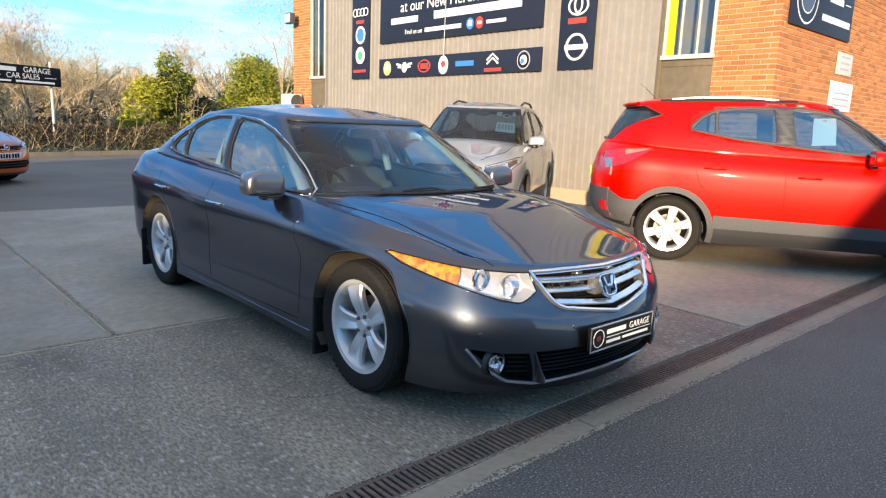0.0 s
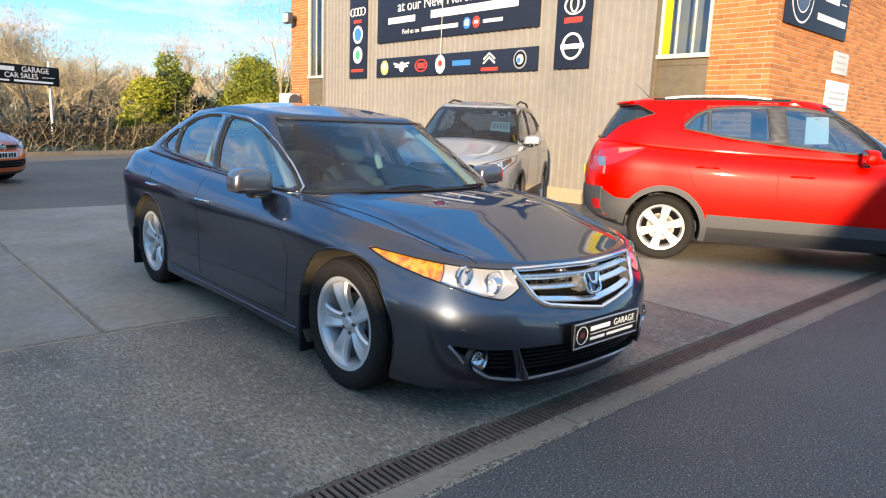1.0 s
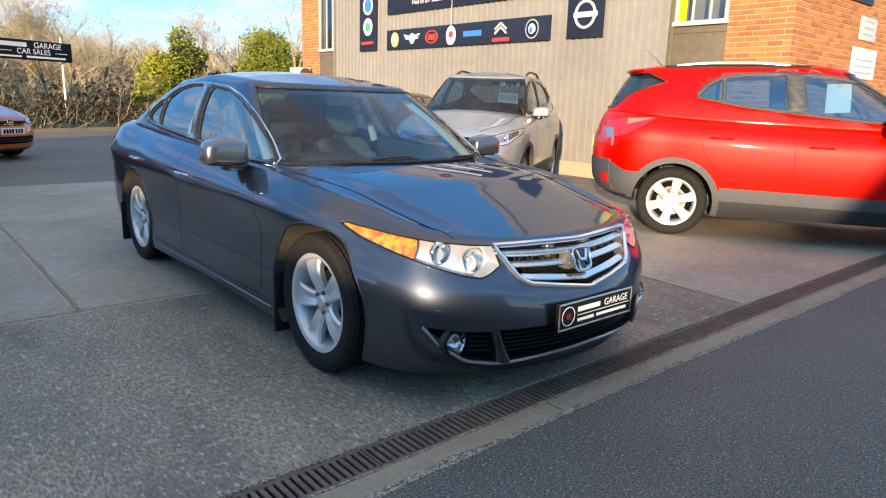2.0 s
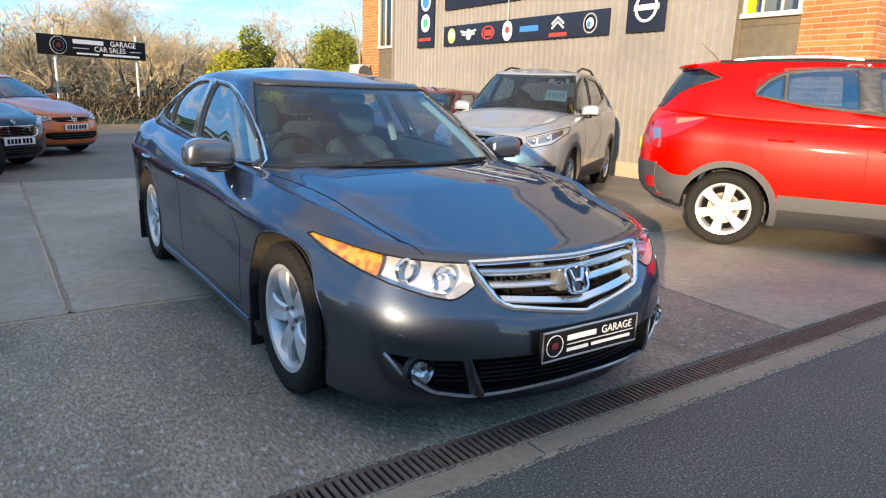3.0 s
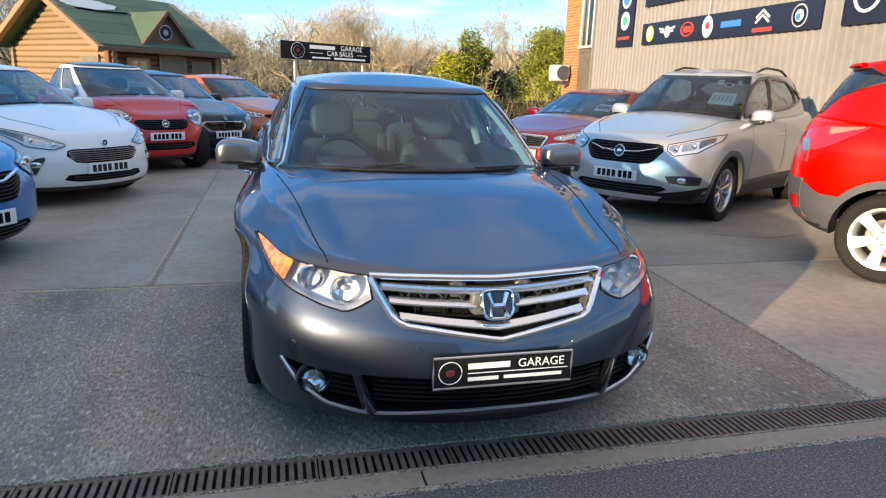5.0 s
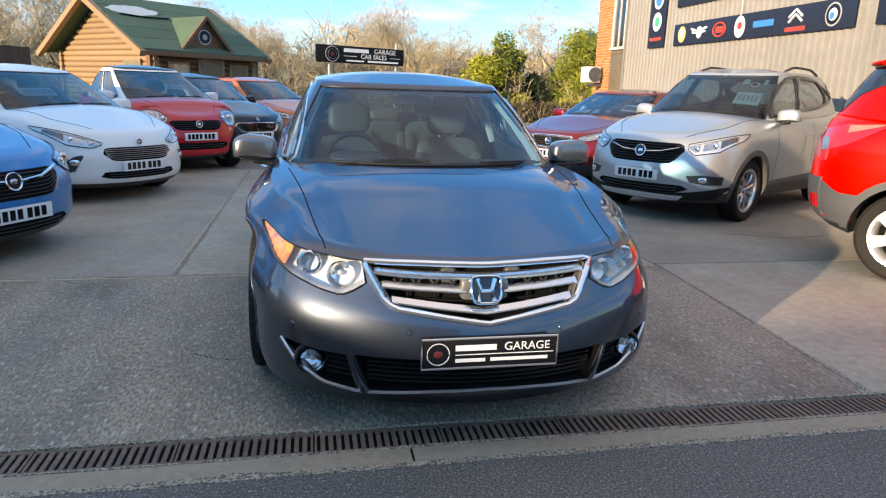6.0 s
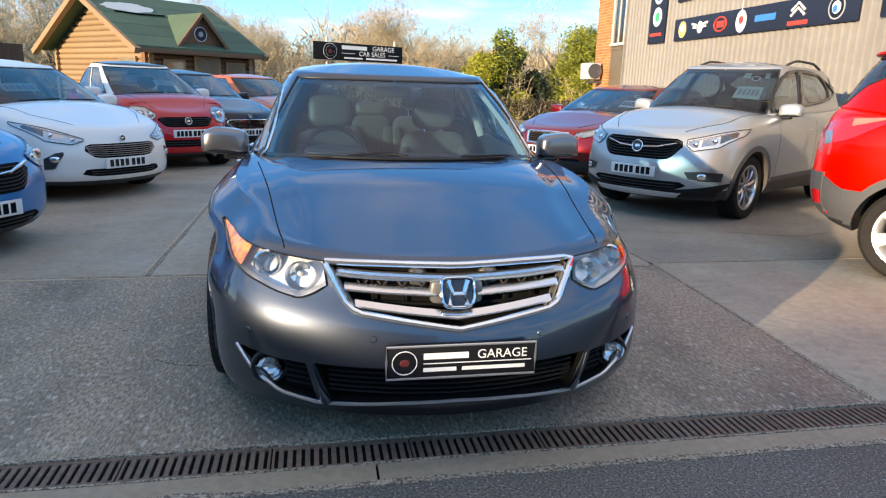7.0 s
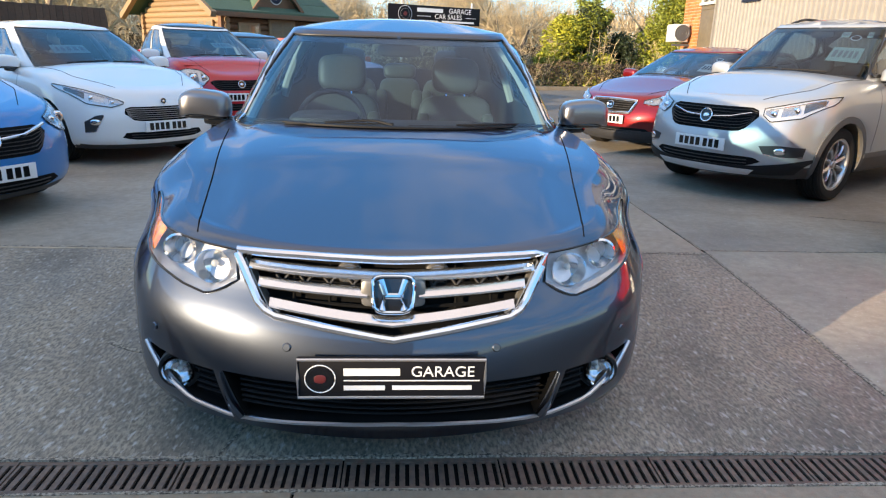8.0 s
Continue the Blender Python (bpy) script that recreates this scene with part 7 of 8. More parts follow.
# ---------------------------------------------------------------- other cars
HATCH_ROWS = ((0.93, 0.08, 0.12, 0.17, 0.18, 0.18, 0.18, 0.30), (0.972, 0.02, 0.04, 0.23, 0.26, 0.26, 0.27, 0.38), (0.998, 0.0, 0.0, 0.38, 0.46, 0.48, 0.50, 0.56),
              (1.0, 0.02, 0.01, 0.52, 0.64, 0.68, 0.72, 0.78), (0.98, 0.07, 0.05, 0.65, 0.79, 0.83, 0.88, 0.94), (0.925, 0.14, 0.10, 0.745, 0.88, 0.935, 0.985, 1.04),
              (0.83, 0.27, 0.16, 0.80, 0.925, 0.965, 1.0, 1.06))
HATCH_PANES = (("windscreen", 0, 2.62, 0.02, 0.93), ("front_window", 3.35, 4.90, 0.09, 0.88), ("rear_window", 5.14, 6.60, 0.09, 0.88), ("back_window", 7.8, 9, 0.10, 0.90))


def scaled_rows(k, lift=0.0, deep=1.0):
    return tuple((w, f * deep, r * deep, *(z * k + lift for z in zs)) for w, f, r, *zs in HATCH_ROWS)


def hatch(name, label, paint_name, L, W, H, fo, wb, k=1.0, lift=0.0, **more):
    spec = dict(name=name, label=label, paint=paint_name, L=L, W=W, fo=fo, wb=wb, R=0.31, rim=0.205, crown=0.07, wheel="five_thin",
                rows=scaled_rows(k, lift), panes=HATCH_PANES, mirror=(fo + 0.72, 0.98 * k + lift), trim="plastic",
                glass=dict(f=(fo + 0.20, fo + 1.16), r=(L - 0.20, L - 0.52), w=(W - 0.10, W - 0.29), z=(H - 0.075, H - 0.06, H - 0.055, H - 0.075, H - 0.09), crown=0.055, bulge=0.022),
                handles=((fo + 1.60, 0.80 * k + lift), (fo + 2.45, 0.83 * k + lift)),
                seams=(("door_seam", [(fo + 0.60, 0.88 * k + lift), (fo + 0.56, 0.3 + lift)]), ("door_seam", [(fo + 1.72, 0.93 * k + lift), (fo + 1.70, 0.28 + lift)])),
                hood_lines=(("hood_seam", [(W * 0.45, 0.28), (W * 0.72, 0.65), (W * 0.84, fo + 0.42)], 0.0035, "void"),))
    spec.update(more)
    return spec


def oblong(half, z0, z1, k=0.35):
    """Top and bottom lines of a wide opening with drawn-in ends."""
    m = z0 + (z1 - z0) * k
    top = [(-half, m), (-half * 0.96, z1 - (z1 - z0) * 0.1), (-half * 0.85, z1), (0, z1), (half * 0.85, z1), (half * 0.96, z1 - (z1 - z0) * 0.1), (half, m)]
    bot = [(-half, m), (-half * 0.8, z0 + (z1 - z0) * 0.06), (-half * 0.6, z0), (0, z0), (half * 0.6, z0), (half * 0.8, z0 + (z1 - z0) * 0.06), (half, m)]
    return top, bot


def face(car, sh, hl, grille, plate_z, intake=None, fog=None, bars=3, bar_mat="chrome", badge=None, surround=None, hl_mat="lamp_grey", badge_mat="chrome", mesh_rows=5, clear=False, rim=0.010):
    """Lamps, grille, badge, plate and air intake of a car's nose."""
    F = sh.front
    for sg in (1, -1):
        lamp = new("headlight")
        lamp.parent = car
        t, b = [(sg * x, z) for x, z in hl[0]], [(sg * x, z) for x, z in hl[1]]
        part("housing", patch(strip_grid(lambda x, z: F(x, z, 0.004), t, b, 16, 6), 0.02, (0, 1, 0)), hl_mat, lamp)
        # bright lamp bodies inside the outline
        bowls = ((0.06, 0.30, "lamp_grey"), (0.36, 0.62, "lamp_grey"), (0.68, 0.90, "lamp_dark")) if clear else ((0.08, 0.34, "lamp_dark"), (0.44, 0.66, "lamp_dark"), (0.76, 0.92, "lamp_lining"))
        for u0, u1, mt in bowls:
            A, B = resample(t, 30), resample(b, 30)
            i0, i1 = int(u0 * 29), int(u1 * 29)
            tt = [A[i] * 0.78 + B[i] * 0.22 for i in range(i0, i1 + 1)]
            bb = [A[i] * 0.25 + B[i] * 0.75 for i in range(i0, i1 + 1)]
            part("lamp_bowl", patch(strip_grid(lambda x, z: F(x, z, 0.007), tt, bb, 8, 5), 0.004, (0, 1, 0)), mt, lamp)
        for u in (0.22, 0.56):
            A, B = resample(t, 30), resample(b, 30)
            i = int(u * 29)
            c = A[i] * 0.5 + B[i] * 0.5
            q, r = F(*c, 0.0075), max(0.010, 0.24 * abs(A[i][1] - B[i][1]))
            part("projector", moved(superbox((0, 0, 0), (2 * r, 0.02, 2 * r), 1.0, 8), Matrix.Translation(q)), "reflector", lamp)
        if clear:                # light guide along the upper and outer edge
            A, B = resample(t, 30), resample(b, 30)
            guide = [A[i] * 0.84 + B[i] * 0.16 for i in range(3, 26)] + [A[26] * w + B[26] * (1 - w) for w in (0.6, 0.35, 0.15)]
            part("light_guide", tube([F(x, z, 0.009) for x, z in guide], 0.005, 6), "bright_trim", lamp)
        part("lens", patch(strip_grid(lambda x, z: F(x, z, 0.012), t, b, 16, 6), 0.003, (0, 1, 0)), "lens_glass", lamp)
        part("lamp_seal", tube([F(x, z, 0.008) for x, z in resample(t + b[::-1], 36)], 0.0045, 6, closed=True), "gloss_black", lamp)
        if fog:
            fg = new("fog_lamp")
            fg.parent = car
            ft, fb = [(sg * x, z) for x, z in fog[0]], [(sg * x, z) for x, z in fog[1]]
            part("bezel", patch(strip_grid(lambda x, z: F(x, z, 0.003), ft, fb, 8, 5), 0.01, (0, 1, 0)), "plastic", fg)
            part("bezel_trim", tube([F(x, z, 0.005) for x, z in fb], 0.006, 6), "bright_trim", fg)
            cx = sum(p[0] for p in ft + fb) / len(ft + fb)
            cz = sum(p[1] for p in ft + fb) / len(ft + fb)
            q = F(cx, cz, 0.006)
            part("lens", moved(superbox((0, 0, 0), (0.10, 0.02, 0.06), 0.8, 8), Matrix.Translation(q) @ pose(0, 0, 0, 0, 0, sg * 35)), "reflector", fg)
    gr = new("grille")
    gr.parent = car
    # near-black patch on the nose, painting in the shade of the opening
    part("backing", patch(strip_grid(lambda x, z: F(x, z, 0.002), grille[0], grille[1], 18, 6), 0.01, (0, 1, 0)), "void", gr)
    A, B = np.array(grille[0]), np.array(grille[1])
    top, bot = resample(A, 40), resample(B, 40)
    for k in range(mesh_rows):
        w = (k + 1) / (mesh_rows + 1)
        ln = [top[i] * w + bot[i] * (1 - w) for i in range(2, 38)]
        part("slat", tube([F(x, z, 0.006) for x, z in resample(ln, 16)], 0.006 if k < bars else 0.005, 6, flat=0.7), bar_mat if k < bars else "plastic", gr)
    if surround:
        loop = [F(x, z, 0.006) for x, z in resample(list(map(tuple, A)) + list(map(tuple, B[::-1])), 48)]
        part("surround", tube(loop, rim, 6, closed=True), surround, gr)
    if badge is not None:
        q = F(0, badge[0], 0.014)
        if q:
            bd = new("badge")
            bd.parent = car
            at = pose(q.x, q.y, q.z, -12)
            r = badge[1]
            part("ring", moved(lathe([(r * 0.78, 0.0), (r * 0.82, -0.010), (r * 0.92, -0.012), (r, -0.009), (r, 0.006)], 26, "y"), at), badge_mat, bd)
            part("field", moved(lathe([(0.0005, -0.003), (r * 0.8, -0.003), (r * 0.8, 0.003)], 24, "y"), at), "gloss_black", bd)
            part("mark", moved(superbox((0, -0.006, 0), (r * 0.9, 0.008, r * 0.55), 0.7, 8), at), badge_mat, bd)
    if intake:
        # the intake's depth is painted too, as a near-black patch
        part("intake", patch(strip_grid(lambda x, z: F(x, z, 0.003), intake[0], intake[1], 16, 5), 0.01, (0, 1, 0)), "void", car)
        it, ib = resample(intake[0], 20), resample(intake[1], 20)
        for w in (0.33, 0.66):
            part("intake_slat", tube([F(x, z, 0.006) for x, z in (it * w + ib * (1 - w))[2:-2]], 0.005, 6), "plastic", car)
    if plate_z:
        number_plate(car, sh, 0, plate_z)
    for x0, x1 in ((-0.62, -0.02), (0.05, 0.60)):
        a = [sh.ghost(abs(x) / sh.s["W"] * 1.7, 0.04 + 0.02 * i / 7, 0.016, 1 if x > 0 else -1) for i, x in enumerate(np.linspace(x0, x1, 8))]
        part("wiper", tube(a, 0.008, 6), "black_plastic", car)


def placard(car, sh, u0, u1, v0, v1, sg, material, rows=1, name="price_card"):
    """A card behind the glass, with plain bars for its print."""
    g = [[sh.ghost(u, v, -0.012, sg) for u in np.linspace(u0, u1, 6)] for v in np.linspace(v1, v0, 4)]
    c = part(name, patch(g, 0.003), material, car)
    for k in range(rows):
        va = v0 + (v1 - v0) * (k + 0.25) / rows
        vb = v0 + (v1 - v0) * (k + 0.75) / rows
        n = 5
        for i in range(n):
            ua, ub = u0 + (u1 - u0) * (0.08 + 0.84 * i / n), u0 + (u1 - u0) * (0.08 + 0.84 * (i + 0.6) / n)
            q = [[sh.ghost(u, v, -0.007, sg) for u in (ua, ub)] for v in (vb, va)]
            part("print_bar", patch(q, 0.001), "print_grey" if material == "price_tag" else "gloss_black", c)


def round_sticker(car, sh, u, v, sg, r=0.05):
    p = sh.ghost(u, v, -0.008, sg)
    n = (sh.ghost(u, v, 0.05, sg) - p).normalized()
    mm = Matrix.Translation(p) @ n.to_track_quat("Y", "Z").to_matrix().to_4x4()
    part("sticker", moved(lathe([(0.0005, 0.001), (r, 0.001), (r, -0.001)], 24, "y"), mm), "paper", car)
    part("sticker_mark", moved(lathe([(0.0005, 0.0025), (r * 0.75, 0.0025), (r * 0.75, 0.001)], 24, "y"), mm), "gloss_black", car)


def rails(car, sh, material, u0=3.6, u1=6.7, inner=0.06, high=0.055, base=None):
    for sg in (1, -1):
        pts = []
        for t in np.linspace(0, 1, 16):
            p = sh.ghost(u0 + (u1 - u0) * t, 0.999, 0, sg)
            lift = high * min(1, 4 * t, 4 * (1 - t)) + 0.02
            pts.append(p + Vector((-sg * inner, 0, lift)))
        part("roof_rail", tube(pts, 0.018, 8, flat=0.8), material, car)
        if base:
            low = [sh.ghost(3.5 + 3.1 * t, 0.999, 0.0, sg) + Vector((-sg * 0.02, 0, 0.004)) for t in np.linspace(0, 1, 18)]
            part("rail_base", tube(low, 0.028, 8, flat=0.7), base, car)


def suv_trim(car, sh, sill=0.50):
    """Grey plastic along the arches, sills and bumpers."""
    s = sh.s
    ya, yb, R = s["fo"], s["fo"] + s["wb"], s["R"]
    for y in (ya, yb):
        arch_trim(car, sh, y, R, R + 0.046, R + 0.105, "grey_plastic")
    side_piece(car, sh, "sill_cladding", [(ya + R + 0.09, sill), (yb - R - 0.09, sill + 0.02)], [(ya + R + 0.09, 0.385), (yb - R - 0.09, 0.39)], 0.014, 0.02, "grey_plastic")
    side_piece(car, sh, "sill_skirt", [(ya + R + 0.06, 0.384), (yb - R - 0.06, 0.389)], [(ya + R + 0.06, 0.252), (yb - R - 0.06, 0.252)], 0.006, 0.02, "plastic")


# silver suv
k = 1.14
mokka_spec = hatch("silver_suv", "silver compact suv parked beside the cladding wall", "paint_silver", 4.28, 0.89, 1.72, 0.93, 2.555, 1.12, 0.04, R=0.345, rim=0.235, wheel="multi", low_z=0.34)
mokka_spec["panes"] = (("windscreen", 0, 2.62, 0.02, 0.93),)
mokka_spec["uv_panes"] = (("back_window", [(6.5, 0.66), (7.0, 0.90), (9, 0.90), (9, 0.10), (7.8, 0.12), (7.35, 0.42)]),)
mokka_spec["side_panes"] = (("front_window", [(2.42, 1.60), (2.28, 1.22), (1.75, 1.17), (1.55, 1.17), (1.70, 1.33), (1.95, 1.49), (2.15, 1.57)], 0.04),
                            ("rear_window", [(2.54, 1.60), (2.40, 1.235), (2.75, 1.25), (3.05, 1.275), (3.30, 1.315), (3.33, 1.40), (3.20, 1.53), (3.12, 1.575)], 0.04),
                            ("quarter_window", [(3.40, 1.34), (3.56, 1.38), (3.30, 1.54)], 0.02))
mokka_spec["dlo"] = [(1.46, 1.13), (1.62, 1.31), (1.88, 1.49), (2.13, 1.595), (2.52, 1.625), (2.9, 1.625), (3.17, 1.60), (3.36, 1.51), (3.60, 1.37), (3.3, 1.285), (2.9, 1.24), (2.3, 1.195), (1.75, 1.145)]
mokka_spec["glass"].update(f=(1.16, 1.95), r=(4.12, 3.75), w=(0.79, 0.60))
mokka, mokka_sh = build_car(mokka_spec, place(5.57, 6.28, -58))
face(mokka, mokka_sh, ([(0.48, 0.845), (0.62, 0.885), (0.76, 0.935), (0.845, 0.965)], [(0.49, 0.79), (0.56, 0.735), (0.75, 0.78), (0.85, 0.90)]),
     oblong(0.46, 0.635, 0.85, 0.65), 0.51, oblong(0.55, 0.33, 0.42, 0.6), ([(0.52, 0.525), (0.66, 0.54), (0.81, 0.525)], [(0.56, 0.455), (0.68, 0.435), (0.80, 0.44)]), bars=0, badge=(0.75, 0.065), mesh_rows=7, clear=True, hl_mat="lamp_lining")
for sg in (1, -1):
    front_bar(mokka, mokka_sh, "grille_wing", [(sg * 0.06, 0.745), (sg * 0.22, 0.755), (sg * 0.40, 0.80)], 0.014, 0.010, "chrome")
front_piece(mokka, mokka_sh, "lower_bumper", [(-0.86, 0.43), (-0.70, 0.38), (-0.5, 0.345), (0, 0.325), (0.5, 0.345), (0.70, 0.38), (0.86, 0.43)], [(-0.75, 0.285), (-0.6, 0.270), (0, 0.262), (0.6, 0.270), (0.75, 0.285)], 0.010, 0.02, "black_plastic", n=24)
front_piece(mokka, mokka_sh, "skid_plate", [(-0.50, 0.310), (0, 0.318), (0.50, 0.310)], [(-0.44, 0.262), (0, 0.256), (0.44, 0.262)], 0.018, 0.02, "lamp_lining", n=18)
suv_trim(mokka, mokka_sh, 0.43)
rails(mokka, mokka_sh, "plastic")
placard(mokka, mokka_sh, 0.85, 1.9, 0.30, 0.56, 1, "price_tag")
round_sticker(mokka, mokka_sh, 1.35, 0.74, 1)
placard(mokka, mokka_sh, 0.80, 1.05, 0.76, 0.86, 1, "price_tag", 1, "sticker_card")
placard(mokka, mokka_sh, 1.75, 2.0, 0.76, 0.86, 1, "price_tag", 1, "sticker_card")

# red suv, seen from its tail and side
redsuv_spec = hatch("red_suv", "bright red compact suv with grey lower trim", "paint_red", 4.38, 0.89, 1.75, 0.93, 2.555, 1.13, 0.04, R=0.345, rim=0.235, wheel="six", rim_mat="alloy_bright", low_z=0.40)
redsuv_spec["glass"].update(f=(1.16, 1.95), r=(4.27, 4.02), w=(0.79, 0.60))
redsuv_spec["panes"] = (("windscreen", 0, 2.62, 0.02, 0.93),)
redsuv_spec["uv_panes"] = (("back_window", [(6.45, 0.72), (7.0, 0.90), (9, 0.90), (9, 0.10), (7.8, 0.12), (7.35, 0.42)]),)
redsuv_spec["side_panes"] = (("front_window", [(2.40, 1.615), (2.34, 1.26), (1.85, 1.215), (1.55, 1.20), (1.62, 1.32), (1.78, 1.46), (1.92, 1.54), (2.15, 1.595)], 0.04),
                             ("rear_window", [(2.56, 1.625), (2.515, 1.285), (2.90, 1.322), (3.08, 1.347), (3.09, 1.585), (2.9, 1.615)], 0.03),
                             ("quarter_window", [(3.118, 1.575), (3.108, 1.355), (3.33, 1.395), (3.23, 1.51)], 0.02))
redsuv_spec["dlo"] = [(3.385, 1.395), (3.25, 1.535), (3.11, 1.602), (2.85, 1.635), (2.56, 1.642), (2.3, 1.635), (2.1, 1.605), (1.9, 1.555), (1.72, 1.46), (1.52, 1.28), (1.48, 1.19), (1.8, 1.195), (2.34, 1.245), (2.9, 1.305)]
redsuv_spec["pillar_mat"] = "grey_plastic"
redsuv_spec["seams"] = (("door_seam", [(2.42, 1.05), (2.40, 0.30)]), ("door_seam", [(3.30, 1.10), (3.22, 0.85), (3.02, 0.60), (2.98, 0.30)]))
redsuv_spec["handles"] = ((2.20, 0.95), (3.08, 1.0))
red_h = 30
wheel_at = pose(0, 0, 0, 0, 0, red_h) @ Vector((-0.86, 0.93 + 2.555, 0))
red_suv, red_sh = build_car(redsuv_spec, place(6.43 - wheel_at.x, 3.66 - wheel_at.y, red_h))
face(red_suv, red_sh, ([(0.46, 0.80), (0.62, 0.86), (0.78, 0.93), (0.84, 0.965)], [(0.47, 0.775), (0.60, 0.745), (0.76, 0.79), (0.845, 0.90)]),
     oblong(0.43, 0.64, 0.81, 0.7), 0.535, oblong(0.55, 0.32, 0.43, 0.6), None, bars=0, badge=(0.75, 0.062))
suv_trim(red_suv, red_sh)
rails(red_suv, red_sh, "alloy_bright", 4.0, 6.3, 0.02, 0.018, "black_plastic")
L = redsuv_spec["L"]
for sg in (1, -1):
    lamp = new("tail_lamp")
    lamp.parent = red_suv
    g = strip_grid(lambda y, z: red_sh.side(y, z, sg, 0.010), [(3.70, 1.175), (4.0, 1.17), (4.22, 1.11)], [(3.72, 1.155), (3.97, 1.01), (4.24, 0.92)], 14, 6)
    part("lens", patch(g, 0.02, (-sg, 0, 0)), "lamp_red", lamp)
    g = strip_grid(lambda y, z: red_sh.side(y, z, sg, 0.014), [(3.74, 1.17), (3.98, 1.155)], [(3.75, 1.16), (3.98, 1.10)], 8, 4)
    part("clear_strip", patch(g, 0.01, (-sg, 0, 0)), "lamp_clear", lamp)
    g = strip_grid(lambda y, z: red_sh.side(y, z, sg, 0.014), [(4.12, 1.06), (4.20, 1.05)], [(4.10, 0.97), (4.17, 0.95)], 6, 4)
    part("reverse_lens", patch(g, 0.01, (-sg, 0, 0)), "lamp_grey", lamp)
    t = [(sg * 0.55, 1.07), (sg * 0.80, 1.06)]
    b = [(sg * 0.58, 0.92), (sg * 0.82, 0.88)]
    part("inner_lens", patch(strip_grid(lambda x, z: red_sh.front(x, z, 0.012, True), t, b, 8, 5), 0.02, (0, -1, 0)), "lamp_red", lamp)
    g = strip_grid(lambda y, z: red_sh.side(y, z, sg, 0.008), [(3.81, 0.63), (3.98, 0.635), (4.12, 0.72), (L - 0.03, 0.745)], [(3.90, 0.39), (4.05, 0.40), (L - 0.06, 0.43)], 12, 5)
    part("bumper_corner", patch(g, 0.02, (-sg, 0, 0)), "grey_plastic", red_suv)
    front_piece(red_suv, red_sh, "bumper_reflector", [(sg * 0.72, 0.60), (sg * 0.80, 0.60)], [(sg * 0.72, 0.50), (sg * 0.80, 0.50)], 0.022, 0.01, "lamp_red", back=True, n=4, m=3)
front_piece(red_suv, red_sh, "rear_bumper", [(-0.82, 0.74), (0, 0.72), (0.82, 0.74)], [(-0.80, 0.44), (0, 0.43), (0.80, 0.44)], 0.010, 0.02, "grey_plastic", back=True, n=24)
front_piece(red_suv, red_sh, "plate_recess", [(-0.34, 0.99), (0.34, 0.99)], [(-0.30, 0.80), (0.30, 0.80)], 0.004, 0.01, "plastic", back=True)
number_plate(red_suv, red_sh, 0, 0.89, material="plate_yellow", back=True)
sp = [red_sh.ghost(u, 0.985, 0.004, 1) for u in np.linspace(7.3, 9, 12)] + [red_sh.ghost(u, 0.985, 0.004, -1) for u in np.linspace(8.85, 7.3, 11)]
part("spoiler", tube([p + Vector((0, 0.025, -0.012)) for p in sp], 0.04, 8, flat=0.45), "paint_red", red_suv)
part("aerial", tube([(0, 3.66, 1.66), (0, 3.80, 1.80), (0, 3.92, 1.90)], [0.008, 0.004, 0.002], 6), "plastic", red_suv)
part("rear_wiper", tube([red_sh.ghost(8.9, 0.10, 0.03), red_sh.ghost(8.4, 0.16, 0.02)], 0.012, 6), "plastic", red_suv)
sheet = [[red_sh.ghost(*red_sh.uv_of(y, z + 0.06 * (2.2 - y)), -0.012, -1) for y in np.linspace(2.20, 1.99, 5)] for z in np.linspace(1.545, 1.275, 4)]
part("window_sheet", patch(sheet, 0.003), "paper", red_suv)
mark = [[red_sh.ghost(*red_sh.uv_of(y, z + 0.06 * (2.2 - y)), -0.008, -1) for y in (2.12, 2.08)] for z in (1.525, 1.512)]
part("sheet_mark", patch(mark, 0.001), "print_grey", red_suv)

# white hatchback
white, white_sh = build_car(hatch("white_hatchback", "white five-door hatchback in the row of cars", "paint_white", 4.04, 0.865, 1.47, 0.84, 2.49), place(0.22, 7.5, 50))
face(white, white_sh, ([(0.40, 0.65), (0.55, 0.715), (0.70, 0.775), (0.82, 0.815)], [(0.41, 0.63), (0.52, 0.600), (0.70, 0.635), (0.82, 0.78)]),
     oblong(0.42, 0.455, 0.60, 0.55), 0.40, oblong(0.46, 0.265, 0.345, 0.35), ([(0.60, 0.53), (0.66, 0.52), (0.74, 0.46)], [(0.60, 0.51), (0.67, 0.36), (0.74, 0.35)]), bars=6, bar_mat="alloy", badge=(0.645, 0.034), mesh_rows=6, clear=True, hl_mat="lamp_lining")
placard(white, white_sh, 0.2, 1.3, 0.32, 0.52, -1, "price_tag")

# city car: red nose and doors, white safety cell, black roof
smart, smart_sh = build_car(hatch("city_car", "tiny red and white two-seat city car", "paint_smart", 2.70, 0.83, 1.55, 0.50, 1.87, 1.06, 0.02, roof_paint="paint_white", seat_y=(1.0, 3.0), mirror_paint="paint_white", crown=0.06), place(0.47, 10.0, 37))
face(smart, smart_sh, ([(0.42, 0.80), (0.50, 0.89), (0.66, 0.905), (0.77, 0.87)], [(0.42, 0.77), (0.52, 0.68), (0.66, 0.66), (0.77, 0.72)]),
     oblong(0.42, 0.62, 0.76, 0.75), 0.53, oblong(0.50, 0.34, 0.44, 0.5), None, bars=0, badge=(0.70, 0.055), mesh_rows=4)
top = []
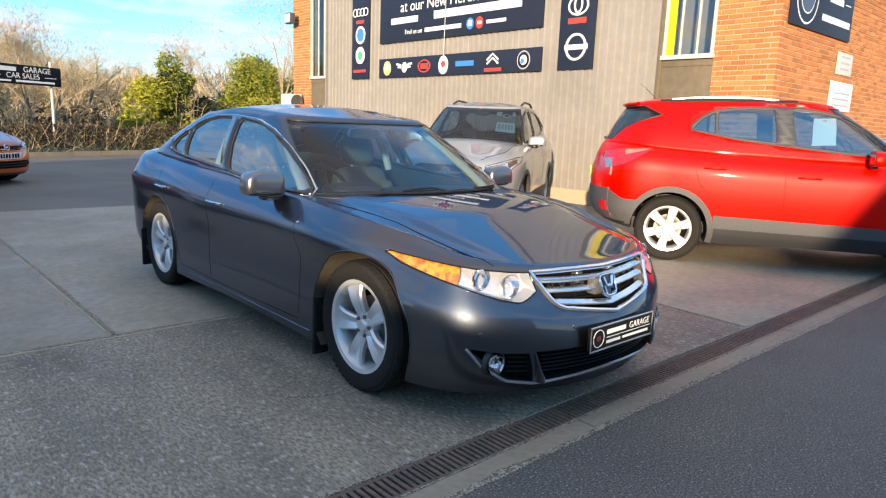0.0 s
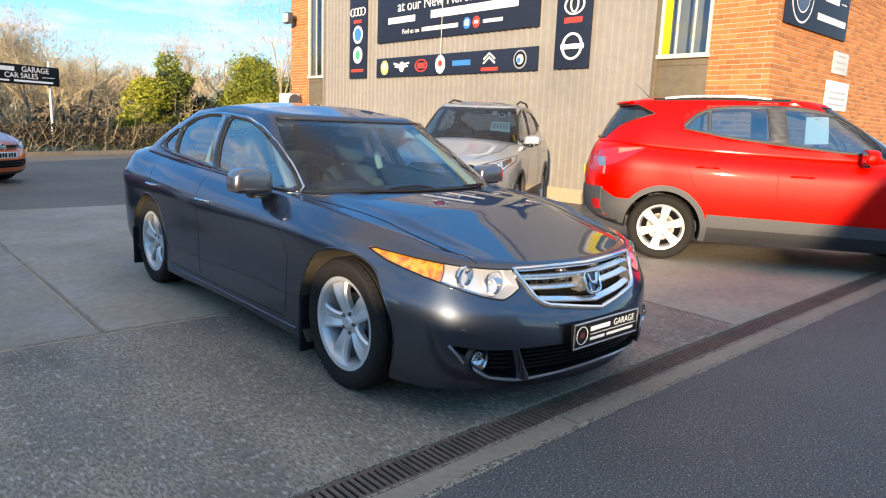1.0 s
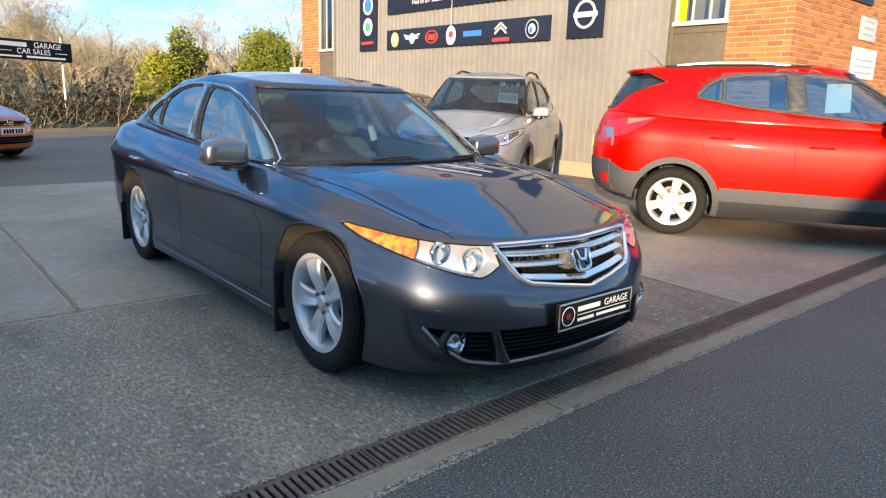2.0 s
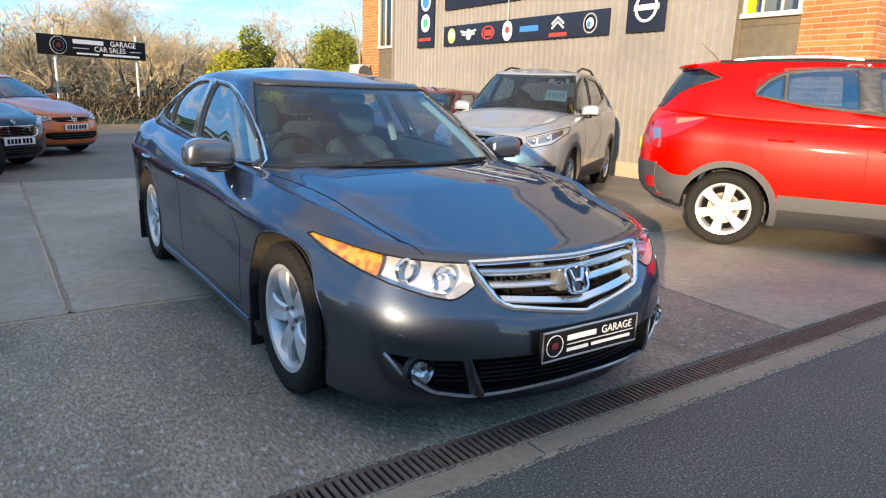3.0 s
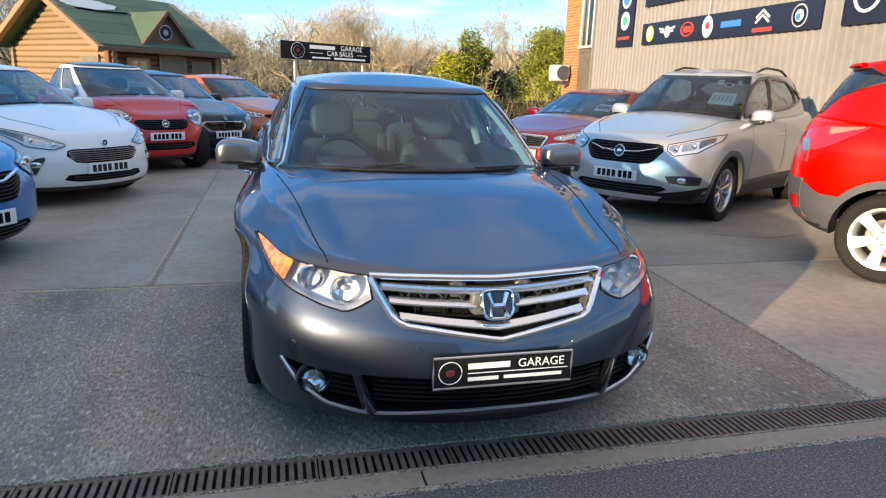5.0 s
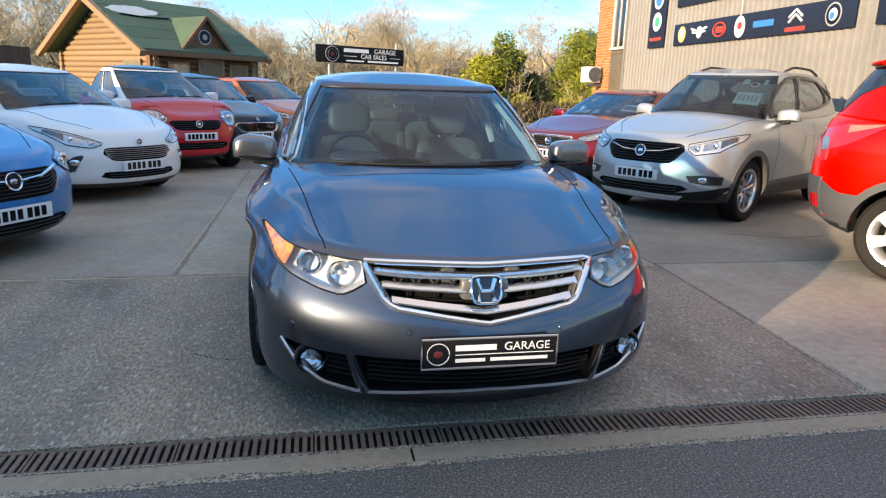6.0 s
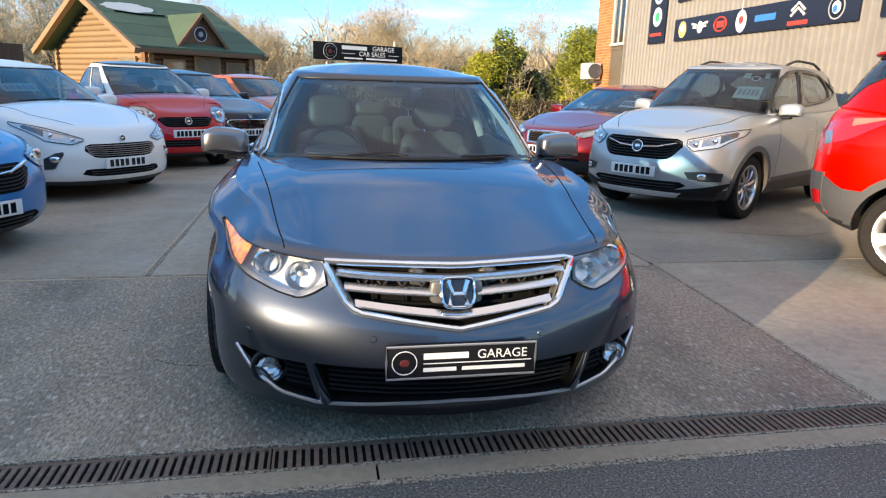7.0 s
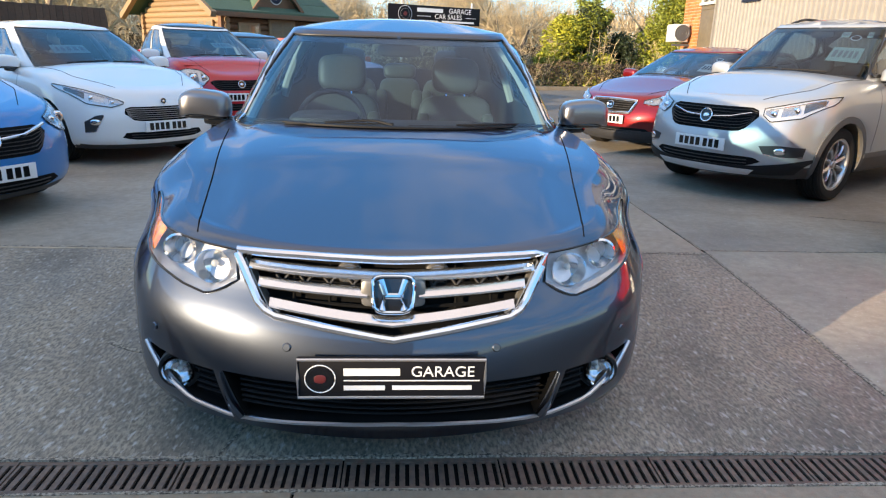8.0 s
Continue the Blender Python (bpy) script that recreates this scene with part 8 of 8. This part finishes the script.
for u in np.linspace(0.9, 8.1, 24):
    e = smart_sh.ghost(u, 0.999)
    top.append([Vector((e.x * q, e.y, e.z + 0.012 + 0.055 * min(1, (e.y - smart_sh.H[-1, 0, 1]) / 0.35 + 0.1, (smart_sh.H[-1, -1, 1] - e.y) / 0.3 + 0.1) * (1 - abs(q) ** 2.2))) for q in np.linspace(-0.95, 0.95, 11)])
part("roof_panel", patch(top, 0.01, (0, 0, -1)), "gloss_black", smart)
placard(smart, smart_sh, 0.1, 1.0, 0.36, 0.52, 1, "price_tag")
side_piece(smart, smart_sh, "safety_cell", [(1.02, 0.98), (1.16, 0.98)], [(1.00, 0.30), (1.12, 0.30)], 0.004, 0.01, "paint_white", n=4)

# navy hatchback
navy, navy_sh = build_car(hatch("navy_hatchback", "dark navy blue hatchback in the row of cars", "paint_navy", 3.98, 0.86, 1.48, 0.84, 2.49), place(1.2, 11.8, 40))
face(navy, navy_sh, ([(0.42, 0.67), (0.55, 0.73), (0.70, 0.79), (0.82, 0.83)], [(0.43, 0.65), (0.55, 0.64), (0.70, 0.70), (0.82, 0.815)]),
     oblong(0.44, 0.49, 0.64, 0.6), 0.435, oblong(0.50, 0.24, 0.33, 0.5), None, bars=6, bar_mat="chrome", badge=(0.70, 0.034), surround="chrome", mesh_rows=6)
placard(navy, navy_sh, 0.3, 1.0, 0.32, 0.50, -1, "paper")
# orange hatchback
orange, orange_sh = build_car(hatch("orange_hatchback", "copper orange hatchback near the hedge", "paint_orange", 4.05, 0.875, 1.46, 0.82, 2.55), place(2.19, 14.0, 39))
face(orange, orange_sh, ([(0.42, 0.70), (0.56, 0.73), (0.72, 0.765), (0.83, 0.79)], [(0.43, 0.645), (0.56, 0.63), (0.72, 0.655), (0.83, 0.74)]),
     oblong(0.42, 0.61, 0.69, 0.5), 0.52, oblong(0.60, 0.30, 0.43, 0.5), None, bars=1, badge=(0.66, 0.058), mesh_rows=3)
# blue hatchback
blue, blue_sh = build_car(hatch("blue_hatchback", "bright blue hatchback in the row of cars", "paint_blue", 4.02, 0.868, 1.48, 0.87, 2.51), place(0.0, 4.75, 62))
face(blue, blue_sh, ([(0.50, 0.70), (0.62, 0.75), (0.74, 0.80), (0.82, 0.83)], [(0.52, 0.66), (0.62, 0.60), (0.74, 0.58), (0.83, 0.70)]),
     oblong(0.46, 0.46, 0.66, 0.75), 0.36, oblong(0.52, 0.22, 0.30, 0.5), None, bars=0, badge=(0.585, 0.068), mesh_rows=7)
for sg in (1, -1):
    front_bar(blue, blue_sh, "grille_wing", [(sg * 0.07, 0.585), (sg * 0.25, 0.60), (sg * 0.45, 0.655)], 0.014, 0.013, "chrome")
# dark red hatchback
wine, wine_sh = build_car(hatch("dark_red_hatchback", "dark red hatchback with a bright grille", "paint_wine", 4.37, 0.90, 1.44, 0.90, 2.647), place(5.5, 9.0, -56))
face(wine, wine_sh, ([(0.44, 0.71), (0.58, 0.755), (0.72, 0.80), (0.84, 0.83)], [(0.45, 0.67), (0.58, 0.655), (0.72, 0.70), (0.84, 0.805)]),
     ([(-0.36, 0.70), (0, 0.71), (0.36, 0.70)], [(-0.31, 0.545), (0, 0.535), (0.31, 0.545)]), 0.46, oblong(0.60, 0.25, 0.36, 0.5), None, bars=0, badge=(0.63, 0.055), surround="bright_trim", rim=0.020, clear=True)
front_piece(wine, wine_sh, "lower_bumper", [(-0.85, 0.34), (0, 0.30), (0.85, 0.34)], [(-0.82, 0.22), (0, 0.21), (0.82, 0.22)], 0.008, 0.02, "plastic", n=24)
placard(wine, wine_sh, 0.9, 1.8, 0.30, 0.55, 1, "paper")
round_sticker(wine, wine_sh, 1.35, 0.72, 1)

# pale hatchback behind the dark red one
pale, pale_sh = build_car(hatch("pale_hatchback", "pale grey-blue hatchback at the end of the row", "paint_pale", 4.0, 0.86, 1.46, 0.84, 2.5), place(7.4, 12.6, -56))
face(pale, pale_sh, ([(0.42, 0.67), (0.55, 0.73), (0.70, 0.79), (0.82, 0.83)], [(0.43, 0.65), (0.55, 0.64), (0.70, 0.70), (0.82, 0.815)]),
     oblong(0.44, 0.49, 0.64, 0.6), 0.435, oblong(0.50, 0.24, 0.33, 0.5), None, bars=3, badge=(0.70, 0.034))

# ---------------------------------------------------------------- unseen blocks added behind the camera to shade the forecourt
def plain_block(name, x0, x1, y0, y1, h, label):
    ob = part(name, box_mesh(x0, x1, y0, y1, -0.1, h), "render", None, smooth=False)
    tagged(ob, label, "wall", kind="structure")


plain_block("wall_across_road", -44, -16.0, -14.5, -12.0, 4.24, "plain rendered unseen block added across the road to shade the forecourt")
plain_block("wall_across_road_low", -15.99, -13.0, -14.5, -12.0, 4.28, "lower plain rendered unseen block added across the road for shade")
prof = [(-12.99, -0.1), (4, -0.1), (4, 5.05), (-11.8, 5.05), (-12.75, 4.30), (-12.99, 4.28)]
n = len(prof)
shade_end = part("wall_across_road_high", ([(x, -12.0, z) for x, z in prof] + [(x, -14.5, z) for x, z in prof],
                                          [tuple(range(n)), tuple(range(2 * n - 1, n - 1, -1))] + [(i, n + i, n + (i + 1) % n, (i + 1) % n) for i in range(n)]), "render", None, smooth=False)
tagged(shade_end, "taller plain rendered unseen block added across the road for shade", "wall", kind="structure")
# unseen block added at the side, only for the shade it casts
plain_block("wall_yard_side", -9.6, -9.2, -9.0, 4.5, 2.80, "plain rendered unseen block added beside the yard to shade the ground")
